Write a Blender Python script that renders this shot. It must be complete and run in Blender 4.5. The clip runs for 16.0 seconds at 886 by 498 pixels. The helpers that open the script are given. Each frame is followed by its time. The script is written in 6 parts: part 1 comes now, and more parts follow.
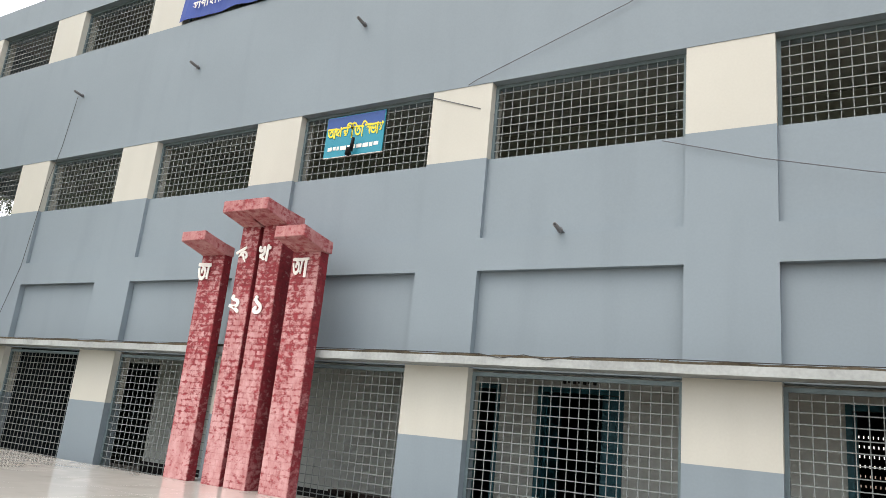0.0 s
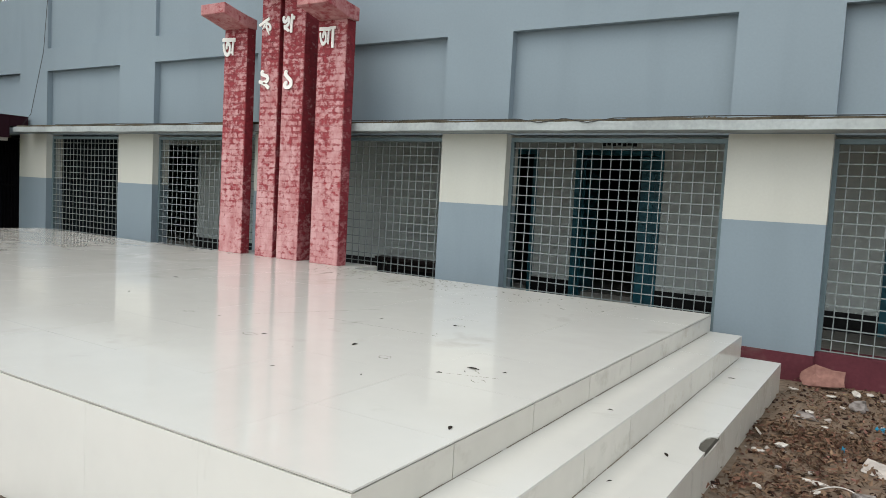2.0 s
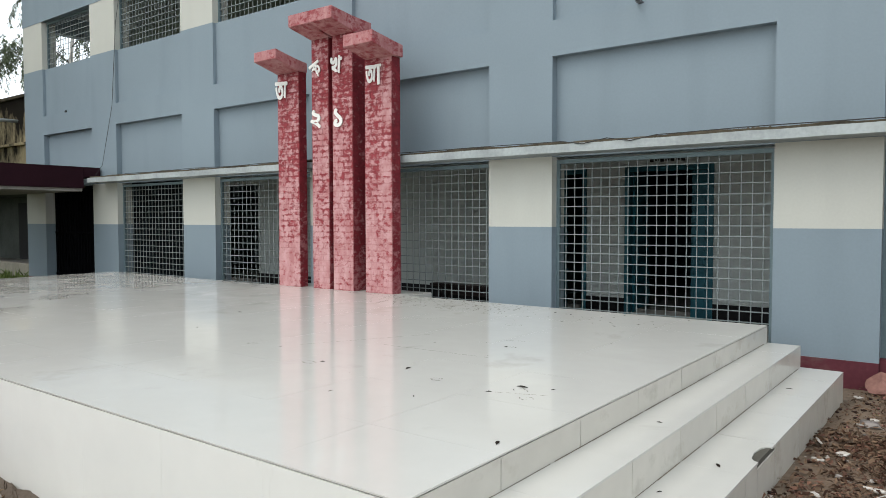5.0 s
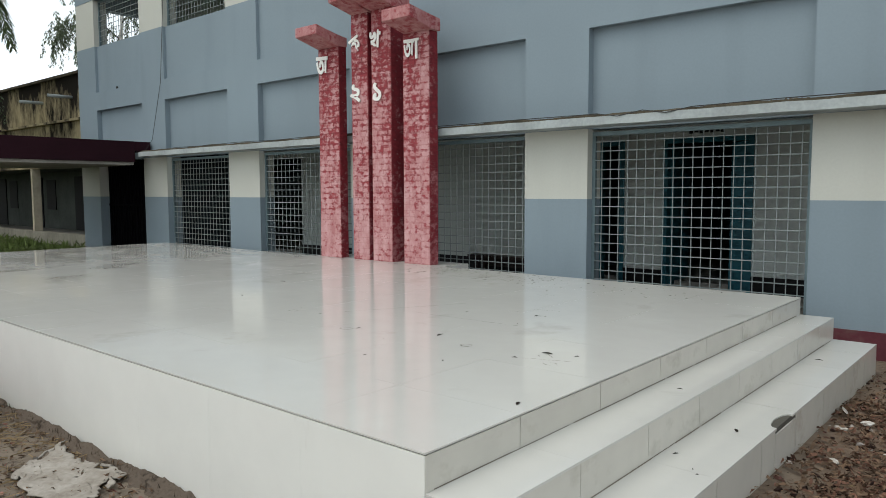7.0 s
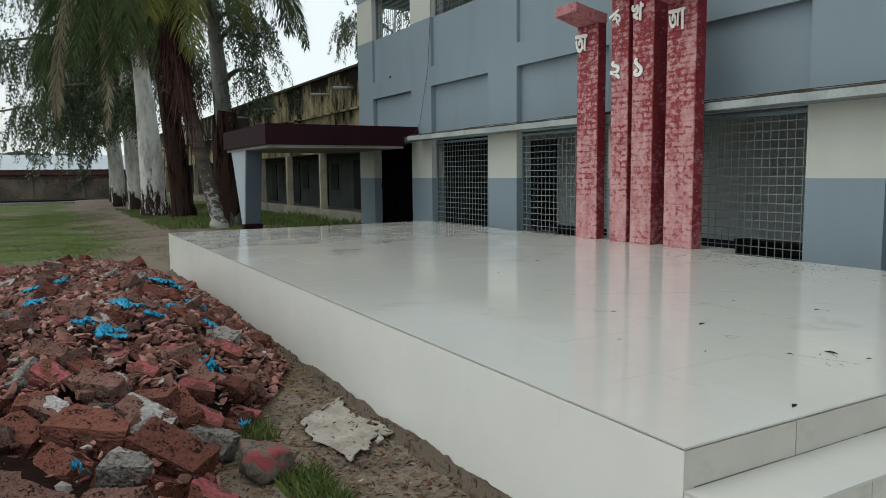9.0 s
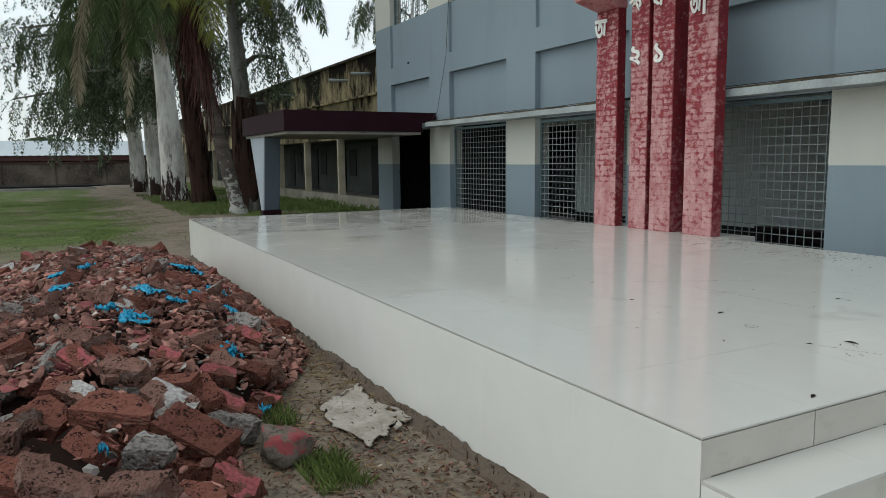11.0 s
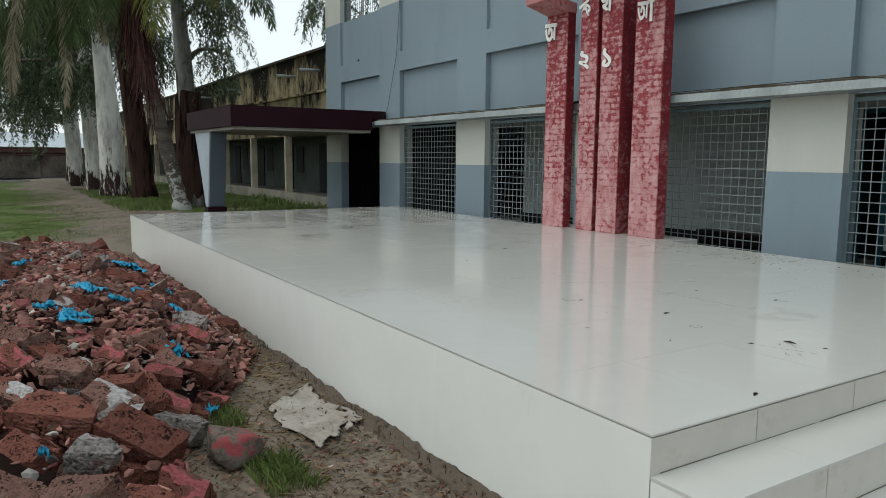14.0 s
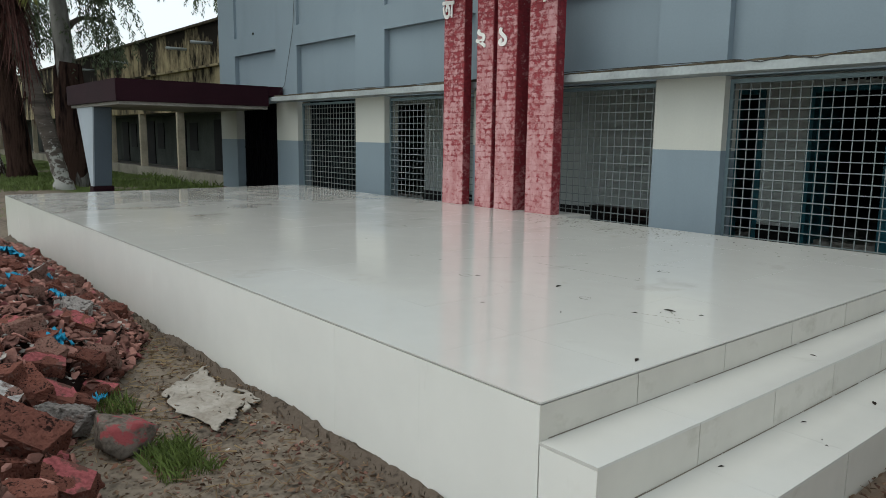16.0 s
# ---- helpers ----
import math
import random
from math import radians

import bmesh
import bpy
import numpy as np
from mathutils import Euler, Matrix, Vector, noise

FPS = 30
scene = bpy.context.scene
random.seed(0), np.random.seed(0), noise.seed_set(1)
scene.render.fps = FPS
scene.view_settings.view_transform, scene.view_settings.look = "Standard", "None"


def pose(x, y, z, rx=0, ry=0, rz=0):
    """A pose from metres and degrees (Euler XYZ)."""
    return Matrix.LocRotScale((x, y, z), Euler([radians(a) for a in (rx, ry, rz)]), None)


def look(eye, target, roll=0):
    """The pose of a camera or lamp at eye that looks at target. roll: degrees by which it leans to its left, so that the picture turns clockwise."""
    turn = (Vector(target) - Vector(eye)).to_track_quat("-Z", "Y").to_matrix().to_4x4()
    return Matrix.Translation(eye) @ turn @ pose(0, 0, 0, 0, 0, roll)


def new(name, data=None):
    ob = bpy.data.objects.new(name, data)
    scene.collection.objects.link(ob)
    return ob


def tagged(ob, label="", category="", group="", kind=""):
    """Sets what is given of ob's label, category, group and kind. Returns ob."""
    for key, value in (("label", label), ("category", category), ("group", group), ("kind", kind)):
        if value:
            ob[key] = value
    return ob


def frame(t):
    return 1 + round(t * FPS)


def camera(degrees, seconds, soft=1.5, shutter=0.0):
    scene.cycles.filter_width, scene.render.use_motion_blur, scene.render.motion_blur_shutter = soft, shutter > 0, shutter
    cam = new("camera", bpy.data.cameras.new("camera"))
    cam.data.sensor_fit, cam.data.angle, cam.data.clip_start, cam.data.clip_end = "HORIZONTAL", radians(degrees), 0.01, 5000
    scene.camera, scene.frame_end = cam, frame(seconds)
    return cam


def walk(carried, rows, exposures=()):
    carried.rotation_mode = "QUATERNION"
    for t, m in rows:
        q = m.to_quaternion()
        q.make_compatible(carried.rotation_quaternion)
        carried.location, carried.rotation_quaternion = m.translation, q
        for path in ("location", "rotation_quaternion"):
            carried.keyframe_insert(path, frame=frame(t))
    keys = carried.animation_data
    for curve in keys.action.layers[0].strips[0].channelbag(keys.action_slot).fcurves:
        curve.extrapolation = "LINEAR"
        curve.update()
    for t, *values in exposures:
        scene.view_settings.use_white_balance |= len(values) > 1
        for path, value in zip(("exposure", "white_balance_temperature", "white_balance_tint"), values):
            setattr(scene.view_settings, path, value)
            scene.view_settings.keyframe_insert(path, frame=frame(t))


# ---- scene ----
cam = camera(63.3, 16.0, soft=0.8)
PATH = [
    (0, (-0.146, -7.245, 1.438), (-1.154, -5.587, 1.923), 5.6),
    (0.5, (-0.17, -7.23, 1.435), (-1.188, -5.541, 1.769), 4.6),
    (1, (-0.2, -7.218, 1.432), (-1.209, -5.5, 1.61), 3.6),
    (1.5, (-0.231, -7.198, 1.429), (-1.273, -5.491, 1.417), 3.3),
    (2, (-0.256, -7.183, 1.428), (-1.327, -5.5, 1.278), 3.1),
    (2.5, (-0.272, -7.194, 1.425), (-1.459, -5.61, 1.14), 2.2),
    (3, (-0.281, -7.22, 1.424), (-1.484, -5.667, 1.046), 2.7),
    (3.5, (-0.284, -7.235, 1.441), (-1.564, -5.713, 1.224), 1.9),
    (4, (-0.216, -7.249, 1.438), (-1.457, -5.682, 1.36), 0.4),
    (4.2, (-0.193, -7.252, 1.438), (-1.399, -5.658, 1.386), 0.2),
    (6.3, (0.054, -7.35, 1.437), (-1.172, -5.777, 1.287), -0.6),
    (6.5, (0.066, -7.359, 1.437), (-1.184, -5.804, 1.296), -0.3),
    (7, (0.076, -7.362, 1.444), (-1.223, -5.849, 1.283), -0.2),
    (7.5, (0.061, -7.366, 1.444), (-1.452, -6.074, 1.243), -0.6),
    (8, (0.039, -7.367, 1.443), (-1.62, -6.275, 1.21), -1.0),
    (8.5, (0.031, -7.359, 1.442), (-1.683, -6.35, 1.233), -0.5),
    (9, (0.036, -7.355, 1.438), (-1.698, -6.381, 1.229), -0.6),
    (9.2, (0.037, -7.355, 1.438), (-1.703, -6.395, 1.213), -0.8),
    (11.3, (0.049, -7.374, 1.459), (-1.706, -6.448, 1.209), -0.5),
    (11.5, (0.045, -7.378, 1.461), (-1.697, -6.433, 1.196), 0.1),
    (12, (0.042, -7.385, 1.461), (-1.689, -6.414, 1.217), 0.3),
    (12.5, (0.044, -7.388, 1.458), (-1.663, -6.374, 1.216), 0.8),
    (13, (0.042, -7.395, 1.456), (-1.659, -6.372, 1.207), 0.9),
    (13.5, (0.037, -7.401, 1.457), (-1.672, -6.39, 1.217), 0.8),
    (14, (0.031, -7.4, 1.457), (-1.648, -6.344, 1.207), 0.5),
    (14.5, (0.031, -7.394, 1.453), (-1.641, -6.327, 1.203), 0.2),
    (15, (0.034, -7.386, 1.457), (-1.606, -6.272, 1.192), 0.3),
    (15.5, (0.051, -7.384, 1.459), (-1.551, -6.214, 1.207), 1.0),
    (16, (0.072, -7.38, 1.457), (-1.444, -6.112, 1.149), 0.7),
]
EXPOSURE = [(0, 0.40, 7050, 15), (0.6, 0.36, 6900, 12), (1.0, 0.32, 6800, 11), (2.0, 0.08, 6650, 9), (3.5, 0.02, 6600, 7), (4.2, 0.06, 6500, 8), (6.3, 0.05, 6500, 9), (6.6, -0.04, 6500, 8), (7.0, -0.25, 6500, 7), (8.0, -0.56, 6480, 5), (9.0, -0.58, 6450, 4), (12.5, -0.56, 6350, 4), (16.0, -0.48, 6400, 5)]
walk(cam, [(t, look(eye, target, roll)) for t, eye, target, roll in PATH], EXPOSURE)

# ---- light ----
world = bpy.data.worlds.new("overcast_sky")
scene.world = world
world.use_nodes = True
wn = world.node_tree
wn.nodes.clear()
sky = wn.nodes.new("ShaderNodeTexSky")
sky.sky_type = "NISHITA"
sky.sun_disc = False
sky.sun_elevation = radians(58)
sky.sun_rotation = radians(200)
sky.dust_density = 4.0
bg_sky = wn.nodes.new("ShaderNodeBackground")
bg_sky.inputs["Strength"].default_value = 0.06
bg_cloud = wn.nodes.new("ShaderNodeBackground")
bg_cloud.inputs["Color"].default_value = (0.93, 0.97, 1.0, 1)
bg_cloud.inputs["Strength"].default_value = 1.3
wadd = wn.nodes.new("ShaderNodeAddShader")
wout = wn.nodes.new("ShaderNodeOutputWorld")
wn.links.new(sky.outputs[0], bg_sky.inputs["Color"])
wn.links.new(bg_sky.outputs[0], wadd.inputs[0])
wn.links.new(bg_cloud.outputs[0], wadd.inputs[1])
wn.links.new(wadd.outputs[0], wout.inputs[0])
sun = new("sun", bpy.data.lights.new("sun", "SUN"))
sun.data.energy = 0.7
sun.data.angle = radians(35)
sun.data.color = (1.0, 0.96, 0.9)
sun.matrix_world = look((-6, -14, 24), (0, 0, 0))


# ---- materials ----
def material(name, base, rough=0.7, vary=0.12, dark=None, big=0.6, fine=18.0, bump=0.15, metal=0.0, spec=None, island=0.0, objrand=0.0,
             stain=0.0, coat=0.0, fine_amt=0.5, stretch=(1, 1, 1), world_space=False, blotch=None, depth=0.01, span=(0.25, 0.33)):
    """Paint or mineral surface: base colour varied at two scales, fine relief, and optional stains."""
    m = bpy.data.materials.new(name)
    m.use_nodes = True
    nt = m.node_tree
    n, l = nt.nodes, nt.links
    b = n["Principled BSDF"]
    tc = n.new("ShaderNodeTexCoord")
    mp = n.new("ShaderNodeMapping")
    mp.inputs["Scale"].default_value = stretch
    coord = n.new("ShaderNodeNewGeometry").outputs["Position"] if world_space else tc.outputs["Object"]
    l.new(coord, mp.inputs[0])
    n1 = n.new("ShaderNodeTexNoise")
    n1.inputs["Scale"].default_value = big
    n1.inputs["Detail"].default_value = 5
    n2 = n.new("ShaderNodeTexNoise")
    n2.inputs["Scale"].default_value = fine
    n2.inputs["Detail"].default_value = 6
    l.new(mp.outputs[0], n1.inputs["Vector"])
    l.new(mp.outputs[0], n2.inputs["Vector"])
    mixn = n.new("ShaderNodeMath")
    mixn.operation = "MULTIPLY_ADD"
    mixn.inputs[1].default_value = fine_amt
    l.new(n2.outputs["Fac"], mixn.inputs[0])
    l.new(n1.outputs["Fac"], mixn.inputs[2])
    ramp = n.new("ShaderNodeValToRGB")
    d = dark or tuple(c * (1 - vary) for c in base)
    lite = tuple(min(1, c * (1 + vary * 0.6)) for c in base)
    ramp.color_ramp.elements[0].position = 0.42 + 0.5 * fine_amt - span[0]
    ramp.color_ramp.elements[1].position = 0.42 + 0.5 * fine_amt + span[1]
    ramp.color_ramp.elements[0].color = (*d, 1)
    ramp.color_ramp.elements[1].color = (*lite, 1)
    l.new(mixn.outputs[0], ramp.inputs[0])
    out = ramp.outputs[0]
    if island or objrand:
        src = n.new("ShaderNodeObjectInfo").outputs["Random"] if objrand else n.new("ShaderNodeNewGeometry").outputs["Random Per Island"]
        amt = objrand or island
        mr = n.new("ShaderNodeMapRange")
        mr.inputs["To Min"].default_value = 1 - amt
        mr.inputs["To Max"].default_value = 1 + amt
        l.new(src, mr.inputs[0])
        hs = n.new("ShaderNodeHueSaturation")
        l.new(mr.outputs[0], hs.inputs["Value"])
        l.new(out, hs.inputs["Color"])
        out = hs.outputs[0]
    if stain:
        n3 = n.new("ShaderNodeTexNoise")
        n3.inputs["Scale"].default_value = 1.0
        n3.inputs["Detail"].default_value = 8
        mp3 = n.new("ShaderNodeMapping")
        mp3.inputs["Scale"].default_value = (2.2, 2.2, 0.35)
        l.new(coord, mp3.inputs[0])
        l.new(mp3.outputs[0], n3.inputs["Vector"])
        r3 = n.new("ShaderNodeValToRGB")
        r3.color_ramp.elements[0].position = 0.52
        r3.color_ramp.elements[0].color = (0, 0, 0, 1)
        r3.color_ramp.elements[1].position = 0.75
        r3.color_ramp.elements[1].color = (stain, stain, stain, 1)
        l.new(n3.outputs["Fac"], r3.inputs[0])
        mx = n.new("ShaderNodeMixRGB")
        mx.inputs[2].default_value = (*(c * 0.35 for c in d), 1)
        l.new(r3.outputs[0], mx.inputs[0])
        l.new(out, mx.inputs[1])
        out = mx.outputs[0]
    if blotch:
        # hard-edged patches of another coat: colour, scale, threshold, softness, and how the threshold falls with height
        colour, scale, cut, soft, fall, *warp = blotch
        nb = n.new("ShaderNodeTexNoise")
        nb.inputs["Scale"].default_value, nb.inputs["Detail"].default_value, nb.inputs["Roughness"].default_value = scale, 5, 0.65
        mpb = n.new("ShaderNodeMapping")
        mpb.inputs["Scale"].default_value = warp[0] if warp else (1, 1, 1.35)
        l.new(coord, mpb.inputs[0])
        l.new(mpb.outputs[0], nb.inputs["Vector"])
        sx = n.new("ShaderNodeSeparateXYZ")
        l.new(coord, sx.inputs[0])
        up = n.new("ShaderNodeMath")
        up.operation = "MULTIPLY_ADD"
        up.inputs[1].default_value = fall
        l.new(sx.outputs["Z"], up.inputs[0])
        l.new(nb.outputs["Fac"], up.inputs[2])
        rb = n.new("ShaderNodeMapRange")
        rb.inputs["From Min"].default_value, rb.inputs["From Max"].default_value = cut, cut + soft
        l.new(up.outputs[0], rb.inputs[0])
        mb = n.new("ShaderNodeMixRGB")
        mb.inputs[2].default_value = (*colour, 1)
        l.new(rb.outputs[0], mb.inputs[0])
        l.new(out, mb.inputs[1])
        out = mb.outputs[0]
    l.new(out, b.inputs["Base Color"])
    b.inputs["Roughness"].default_value = rough
    b.inputs["Metallic"].default_value = metal
    b.inputs["Specular IOR Level"].default_value = spec if spec is not None else (0.12 if rough >= 0.8 else 0.3)
    b.inputs["Coat Weight"].default_value = coat
    if bump:
        bp = n.new("ShaderNodeBump")
        bp.inputs["Strength"].default_value = bump
        bp.inputs["Distance"].default_value = depth
        l.new(n2.outputs["Fac"], bp.inputs["Height"])
        l.new(bp.outputs[0], b.inputs["Normal"])
    return m


M_GREY = material("blue_grey_paint", (0.210, 0.267, 0.303), 0.6, 0.08, big=0.5, fine=40, bump=0.05, stain=0.10, world_space=True)
M_CREAM = material("cream_paint", (0.50, 0.51, 0.46), 0.6, 0.07, big=0.8, fine=40, bump=0.05, stain=0.06, world_space=True)
M_PLINTH = material("dusty_maroon_plinth", (0.105, 0.030, 0.039), 0.8, 0.3, big=2, fine=30, bump=0.15, world_space=True, blotch=((0.15, 0.10, 0.09), 2.0, 0.55, 0.25, 0.0))
M_MAROON = material("maroon_paint", (0.020, 0.0055, 0.0095), 0.6, 0.25, big=1.5, fine=30, bump=0.08, spec=0.1)
M_LEDGE = material("weathered_ledge", (0.33, 0.365, 0.365), 0.75, 0.35, big=1.5, fine=25, bump=0.25, stain=0.35)
M_MOSS = material("mossy_debris", (0.10, 0.085, 0.06), 0.95, 0.5, dark=(0.03, 0.028, 0.022), big=4, fine=30, bump=0.8)
M_WHITEWASH = material("whitewash_ceiling", (0.70, 0.70, 0.66), 0.8, 0.15, big=0.8, fine=25, stain=0.2)
M_INNER = material("pale_inner_wall", (0.51, 0.555, 0.535), 0.65, 0.1, big=0.7, fine=30)
M_BLACK = material("black_skirting", (0.010, 0.010, 0.011), 0.5, 0.3, spec=0.15)
# Very dark navy: the dimness of the first bay put into colour.
M_BAYDARK = material("bay_shade_navy", (0.018, 0.027, 0.034), 0.8, 0.25, big=1.0, fine=12)
# Near-black that puts the shade under the portico into the gate's colour.
M_PIT = material("gate_shade_black", (0.004, 0.004, 0.005), 0.95, 0.3, spec=0.02)
M_TEAL = material("teal_door_paint", (0.012, 0.10, 0.135), 0.4, 0.25, big=2, fine=40)
M_GRILLE = material("pale_grille_paint", (0.205, 0.24, 0.24), 0.45, 0.2, big=3, fine=60)
M_GRILLEFRAME = material("grey_green_frame_paint", (0.12, 0.17, 0.185), 0.5, 0.2, big=3, fine=60)
M_CONC = material("concrete", (0.27, 0.26, 0.235), 0.85, 0.3, big=1.0, fine=20, bump=0.3, stain=0.3)
M_TILE = material("white_glazed_tile", (0.562, 0.558, 0.52), 0.09, 0.05, big=0.7, fine=6, bump=0.0, objrand=0.006, spec=0.5, world_space=True,
                  blotch=((0.34, 0.32, 0.27), 0.9, 0.60, 0.25, 0.0))


def trodden(m):
    """Dust film on the glaze: duller where feet and rain left it, with brown puddle marks at the far end."""
    n, l = m.node_tree.nodes, m.node_tree.links
    b = n["Principled BSDF"]
    base = b.inputs["Base Color"].links[0].from_socket
    pos = n.new("ShaderNodeNewGeometry").outputs["Position"]
    film = n.new("ShaderNodeTexNoise")
    film.inputs["Scale"].default_value, film.inputs["Detail"].default_value, film.inputs["Roughness"].default_value = 1.1, 9, 0.68
    film.inputs["Distortion"].default_value = 0.6
    l.new(pos, film.inputs["Vector"])
    rr = n.new("ShaderNodeMapRange")
    rr.inputs["From Min"].default_value, rr.inputs["From Max"].default_value = 0.42, 0.66
    rr.inputs["To Min"].default_value, rr.inputs["To Max"].default_value = 0.04, 0.17
    l.new(film.outputs["Fac"], rr.inputs[0])
    l.new(rr.outputs[0], b.inputs["Roughness"])
    sep = n.new("ShaderNodeSeparateXYZ")
    l.new(pos, sep.inputs[0])
    far = n.new("ShaderNodeMapRange")
    far.inputs["From Min"].default_value, far.inputs["From Max"].default_value = -5.2, -10.2
    far.inputs["To Min"].default_value, far.inputs["To Max"].default_value = -0.10, 0.09
    l.new(sep.outputs["X"], far.inputs[0])
    pud = n.new("ShaderNodeTexNoise")
    pud.inputs["Scale"].default_value, pud.inputs["Detail"].default_value, pud.inputs["Roughness"].default_value = 0.75, 8, 0.62
    pud.inputs["Distortion"].default_value = 0.9
    l.new(pos, pud.inputs["Vector"])
    add = n.new("ShaderNodeMath")
    l.new(far.outputs[0], add.inputs[0])
    l.new(pud.outputs["Fac"], add.inputs[1])
    mk = n.new("ShaderNodeMapRange")
    mk.inputs["From Min"].default_value, mk.inputs["From Max"].default_value = 0.55, 0.72
    mk.inputs["To Max"].default_value = 0.55
    l.new(add.outputs[0], mk.inputs[0])
    mx = n.new("ShaderNodeMixRGB")
    mx.inputs[2].default_value = (0.22, 0.195, 0.15, 1)
    l.new(mk.outputs[0], mx.inputs[0])
    l.new(base, mx.inputs[1])
    l.new(mx.outputs[0], b.inputs["Base Color"])
    return m


trodden(M_TILE)
# Front tiles: M_TILE's colour lifted, painting in the brightness of the front face.
M_FRONT = material("lightened_satin_front_tile", (0.755, 0.76, 0.715), 0.22, 0.05, big=0.9, fine=7, bump=0.0, objrand=0.008, spec=0.5, world_space=True,
                   blotch=((0.45, 0.43, 0.37), 1.6, 0.63, 0.25, 0.0, (1.2, 1.2, 0.35)))
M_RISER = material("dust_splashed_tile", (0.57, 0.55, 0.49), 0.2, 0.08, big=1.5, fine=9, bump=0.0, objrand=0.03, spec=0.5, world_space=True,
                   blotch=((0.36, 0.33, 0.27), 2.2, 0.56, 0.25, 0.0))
M_GROUT = material("dirty_grout", (0.10, 0.095, 0.08), 0.9, 0.3, fine=30)


def brick_paint(name, pale, pale2, red, across, cut, fall, edge_amt, rough=0.75):
    """Limewashed pink brick: red undercoat shows along the joints and in worn flakes, more of it higher up."""
    m = bpy.data.materials.new(name)
    m.use_nodes = True
    nt = m.node_tree
    n, l = nt.nodes, nt.links
    b = n["Principled BSDF"]

    def math_node(op, a, c=None, clamp=False):
        q = n.new("ShaderNodeMath")
        q.operation, q.use_clamp = op, clamp
        for k, v in enumerate((a, c)):
            if v is None:
                continue
            if isinstance(v, (int, float)):
                q.inputs[k].default_value = v
            else:
                l.new(v, q.inputs[k])
        return q.outputs[0]

    def noise_node(scale, detail, rough_n, warp=(1, 1, 1)):
        mp = n.new("ShaderNodeMapping")
        mp.inputs["Scale"].default_value = warp
        l.new(pos, mp.inputs[0])
        q = n.new("ShaderNodeTexNoise")
        q.inputs["Scale"].default_value, q.inputs["Detail"].default_value, q.inputs["Roughness"].default_value = scale, detail, rough_n
        l.new(mp.outputs[0], q.inputs["Vector"])
        return q.outputs["Fac"]

    def span(v, a, c):
        q = n.new("ShaderNodeMapRange")
        q.inputs["From Min"].default_value, q.inputs["From Max"].default_value = a, c
        l.new(v, q.inputs[0])
        return q.outputs[0]

    def mixed(f, a, c):
        q = n.new("ShaderNodeMixRGB")
        l.new(f, q.inputs[0])
        for k, v in ((1, a), (2, c)):
            if isinstance(v, tuple):
                q.inputs[k].default_value = (*v, 1)
            else:
                l.new(v, q.inputs[k])
        return q.outputs[0]

    pos = n.new("ShaderNodeNewGeometry").outputs["Position"]
    sep = n.new("ShaderNodeSeparateXYZ")
    l.new(pos, sep.inputs[0])
    gen = n.new("ShaderNodeSeparateXYZ")
    l.new(n.new("ShaderNodeTexCoord").outputs["Generated"], gen.inputs[0])
    v_edge = span(math_node("ABSOLUTE", math_node("SUBTRACT", gen.outputs["Z"], 0.5)), 0.30, 0.5)
    u_edge = span(math_node("ABSOLUTE", math_node("SUBTRACT", gen.outputs[across], 0.5)), 0.42, 0.5)
    edge = math_node("MAXIMUM", v_edge, u_edge)
    broad = noise_node(3.2, 5, 0.6, (1.3, 1.3, 0.8))
    flake = noise_node(13.0, 5, 0.65, (1.0, 1.0, 1.5))
    grain = noise_node(60.0, 3, 0.6)
    v = math_node("ADD", math_node("MULTIPLY", broad, 0.38), math_node("MULTIPLY", flake, 0.62))
    patchy = span(noise_node(2.1, 4, 0.6), 0.40, 0.62)
    v = math_node("ADD", v, math_node("MULTIPLY", math_node("MULTIPLY", edge, patchy), edge_amt))
    v = math_node("ADD", v, math_node("MULTIPLY", math_node("SUBTRACT", sep.outputs["Z"], 1.5), fall))
    v = math_node("ADD", v, math_node("MULTIPLY", math_node("SUBTRACT", n.new("ShaderNodeObjectInfo").outputs["Random"], 0.5), 0.05))
    mask = span(v, cut, cut + 0.10)
    top = mixed(span(noise_node(7.0, 6, 0.7, (1, 1, 0.6)), 0.36, 0.62), pale2, pale)
    low = mixed(span(flake, 0.35, 0.7), tuple(c * 0.6 for c in red), tuple(min(1, c * 1.25) for c in red))
    colour = mixed(mask, top, low)
    l.new(colour, b.inputs["Base Color"])
    b.inputs["Roughness"].default_value = rough
    b.inputs["Specular IOR Level"].default_value = 0.25
    bp = n.new("ShaderNodeBump")
    bp.inputs["Strength"].default_value, bp.inputs["Distance"].default_value = 0.6, 0.008
    l.new(math_node("ADD", math_node("MULTIPLY", flake, 0.6), math_node("MULTIPLY", grain, 0.4)), bp.inputs["Height"])
    l.new(bp.outputs[0], b.inputs["Normal"])
    return m


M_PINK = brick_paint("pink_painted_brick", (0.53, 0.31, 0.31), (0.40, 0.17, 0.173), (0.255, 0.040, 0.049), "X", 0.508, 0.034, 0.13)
# Pillar sides: the same brick mix, darker and redder than the fronts.
M_PINKSIDE = brick_paint("dark_red_side_brick", (0.39, 0.165, 0.172), (0.275, 0.080, 0.088), (0.195, 0.022, 0.030), "Y", 0.40, 0.03, 0.05)
M_PINKCAP = brick_paint("worn_red_cap_paint", (0.47, 0.25, 0.245), (0.35, 0.12, 0.125), (0.265, 0.05, 0.058), "X", 0.575, 0.032, 0.0)
M_RED = brick_paint("red_joint_paint", (0.48, 0.27, 0.27), (0.36, 0.14, 0.145), (0.20, 0.026, 0.033), "X", 0.48, 0.03, 0.0)
M_WHITE = material("white_letter_paint", (0.78, 0.78, 0.74), 0.5, 0.05)
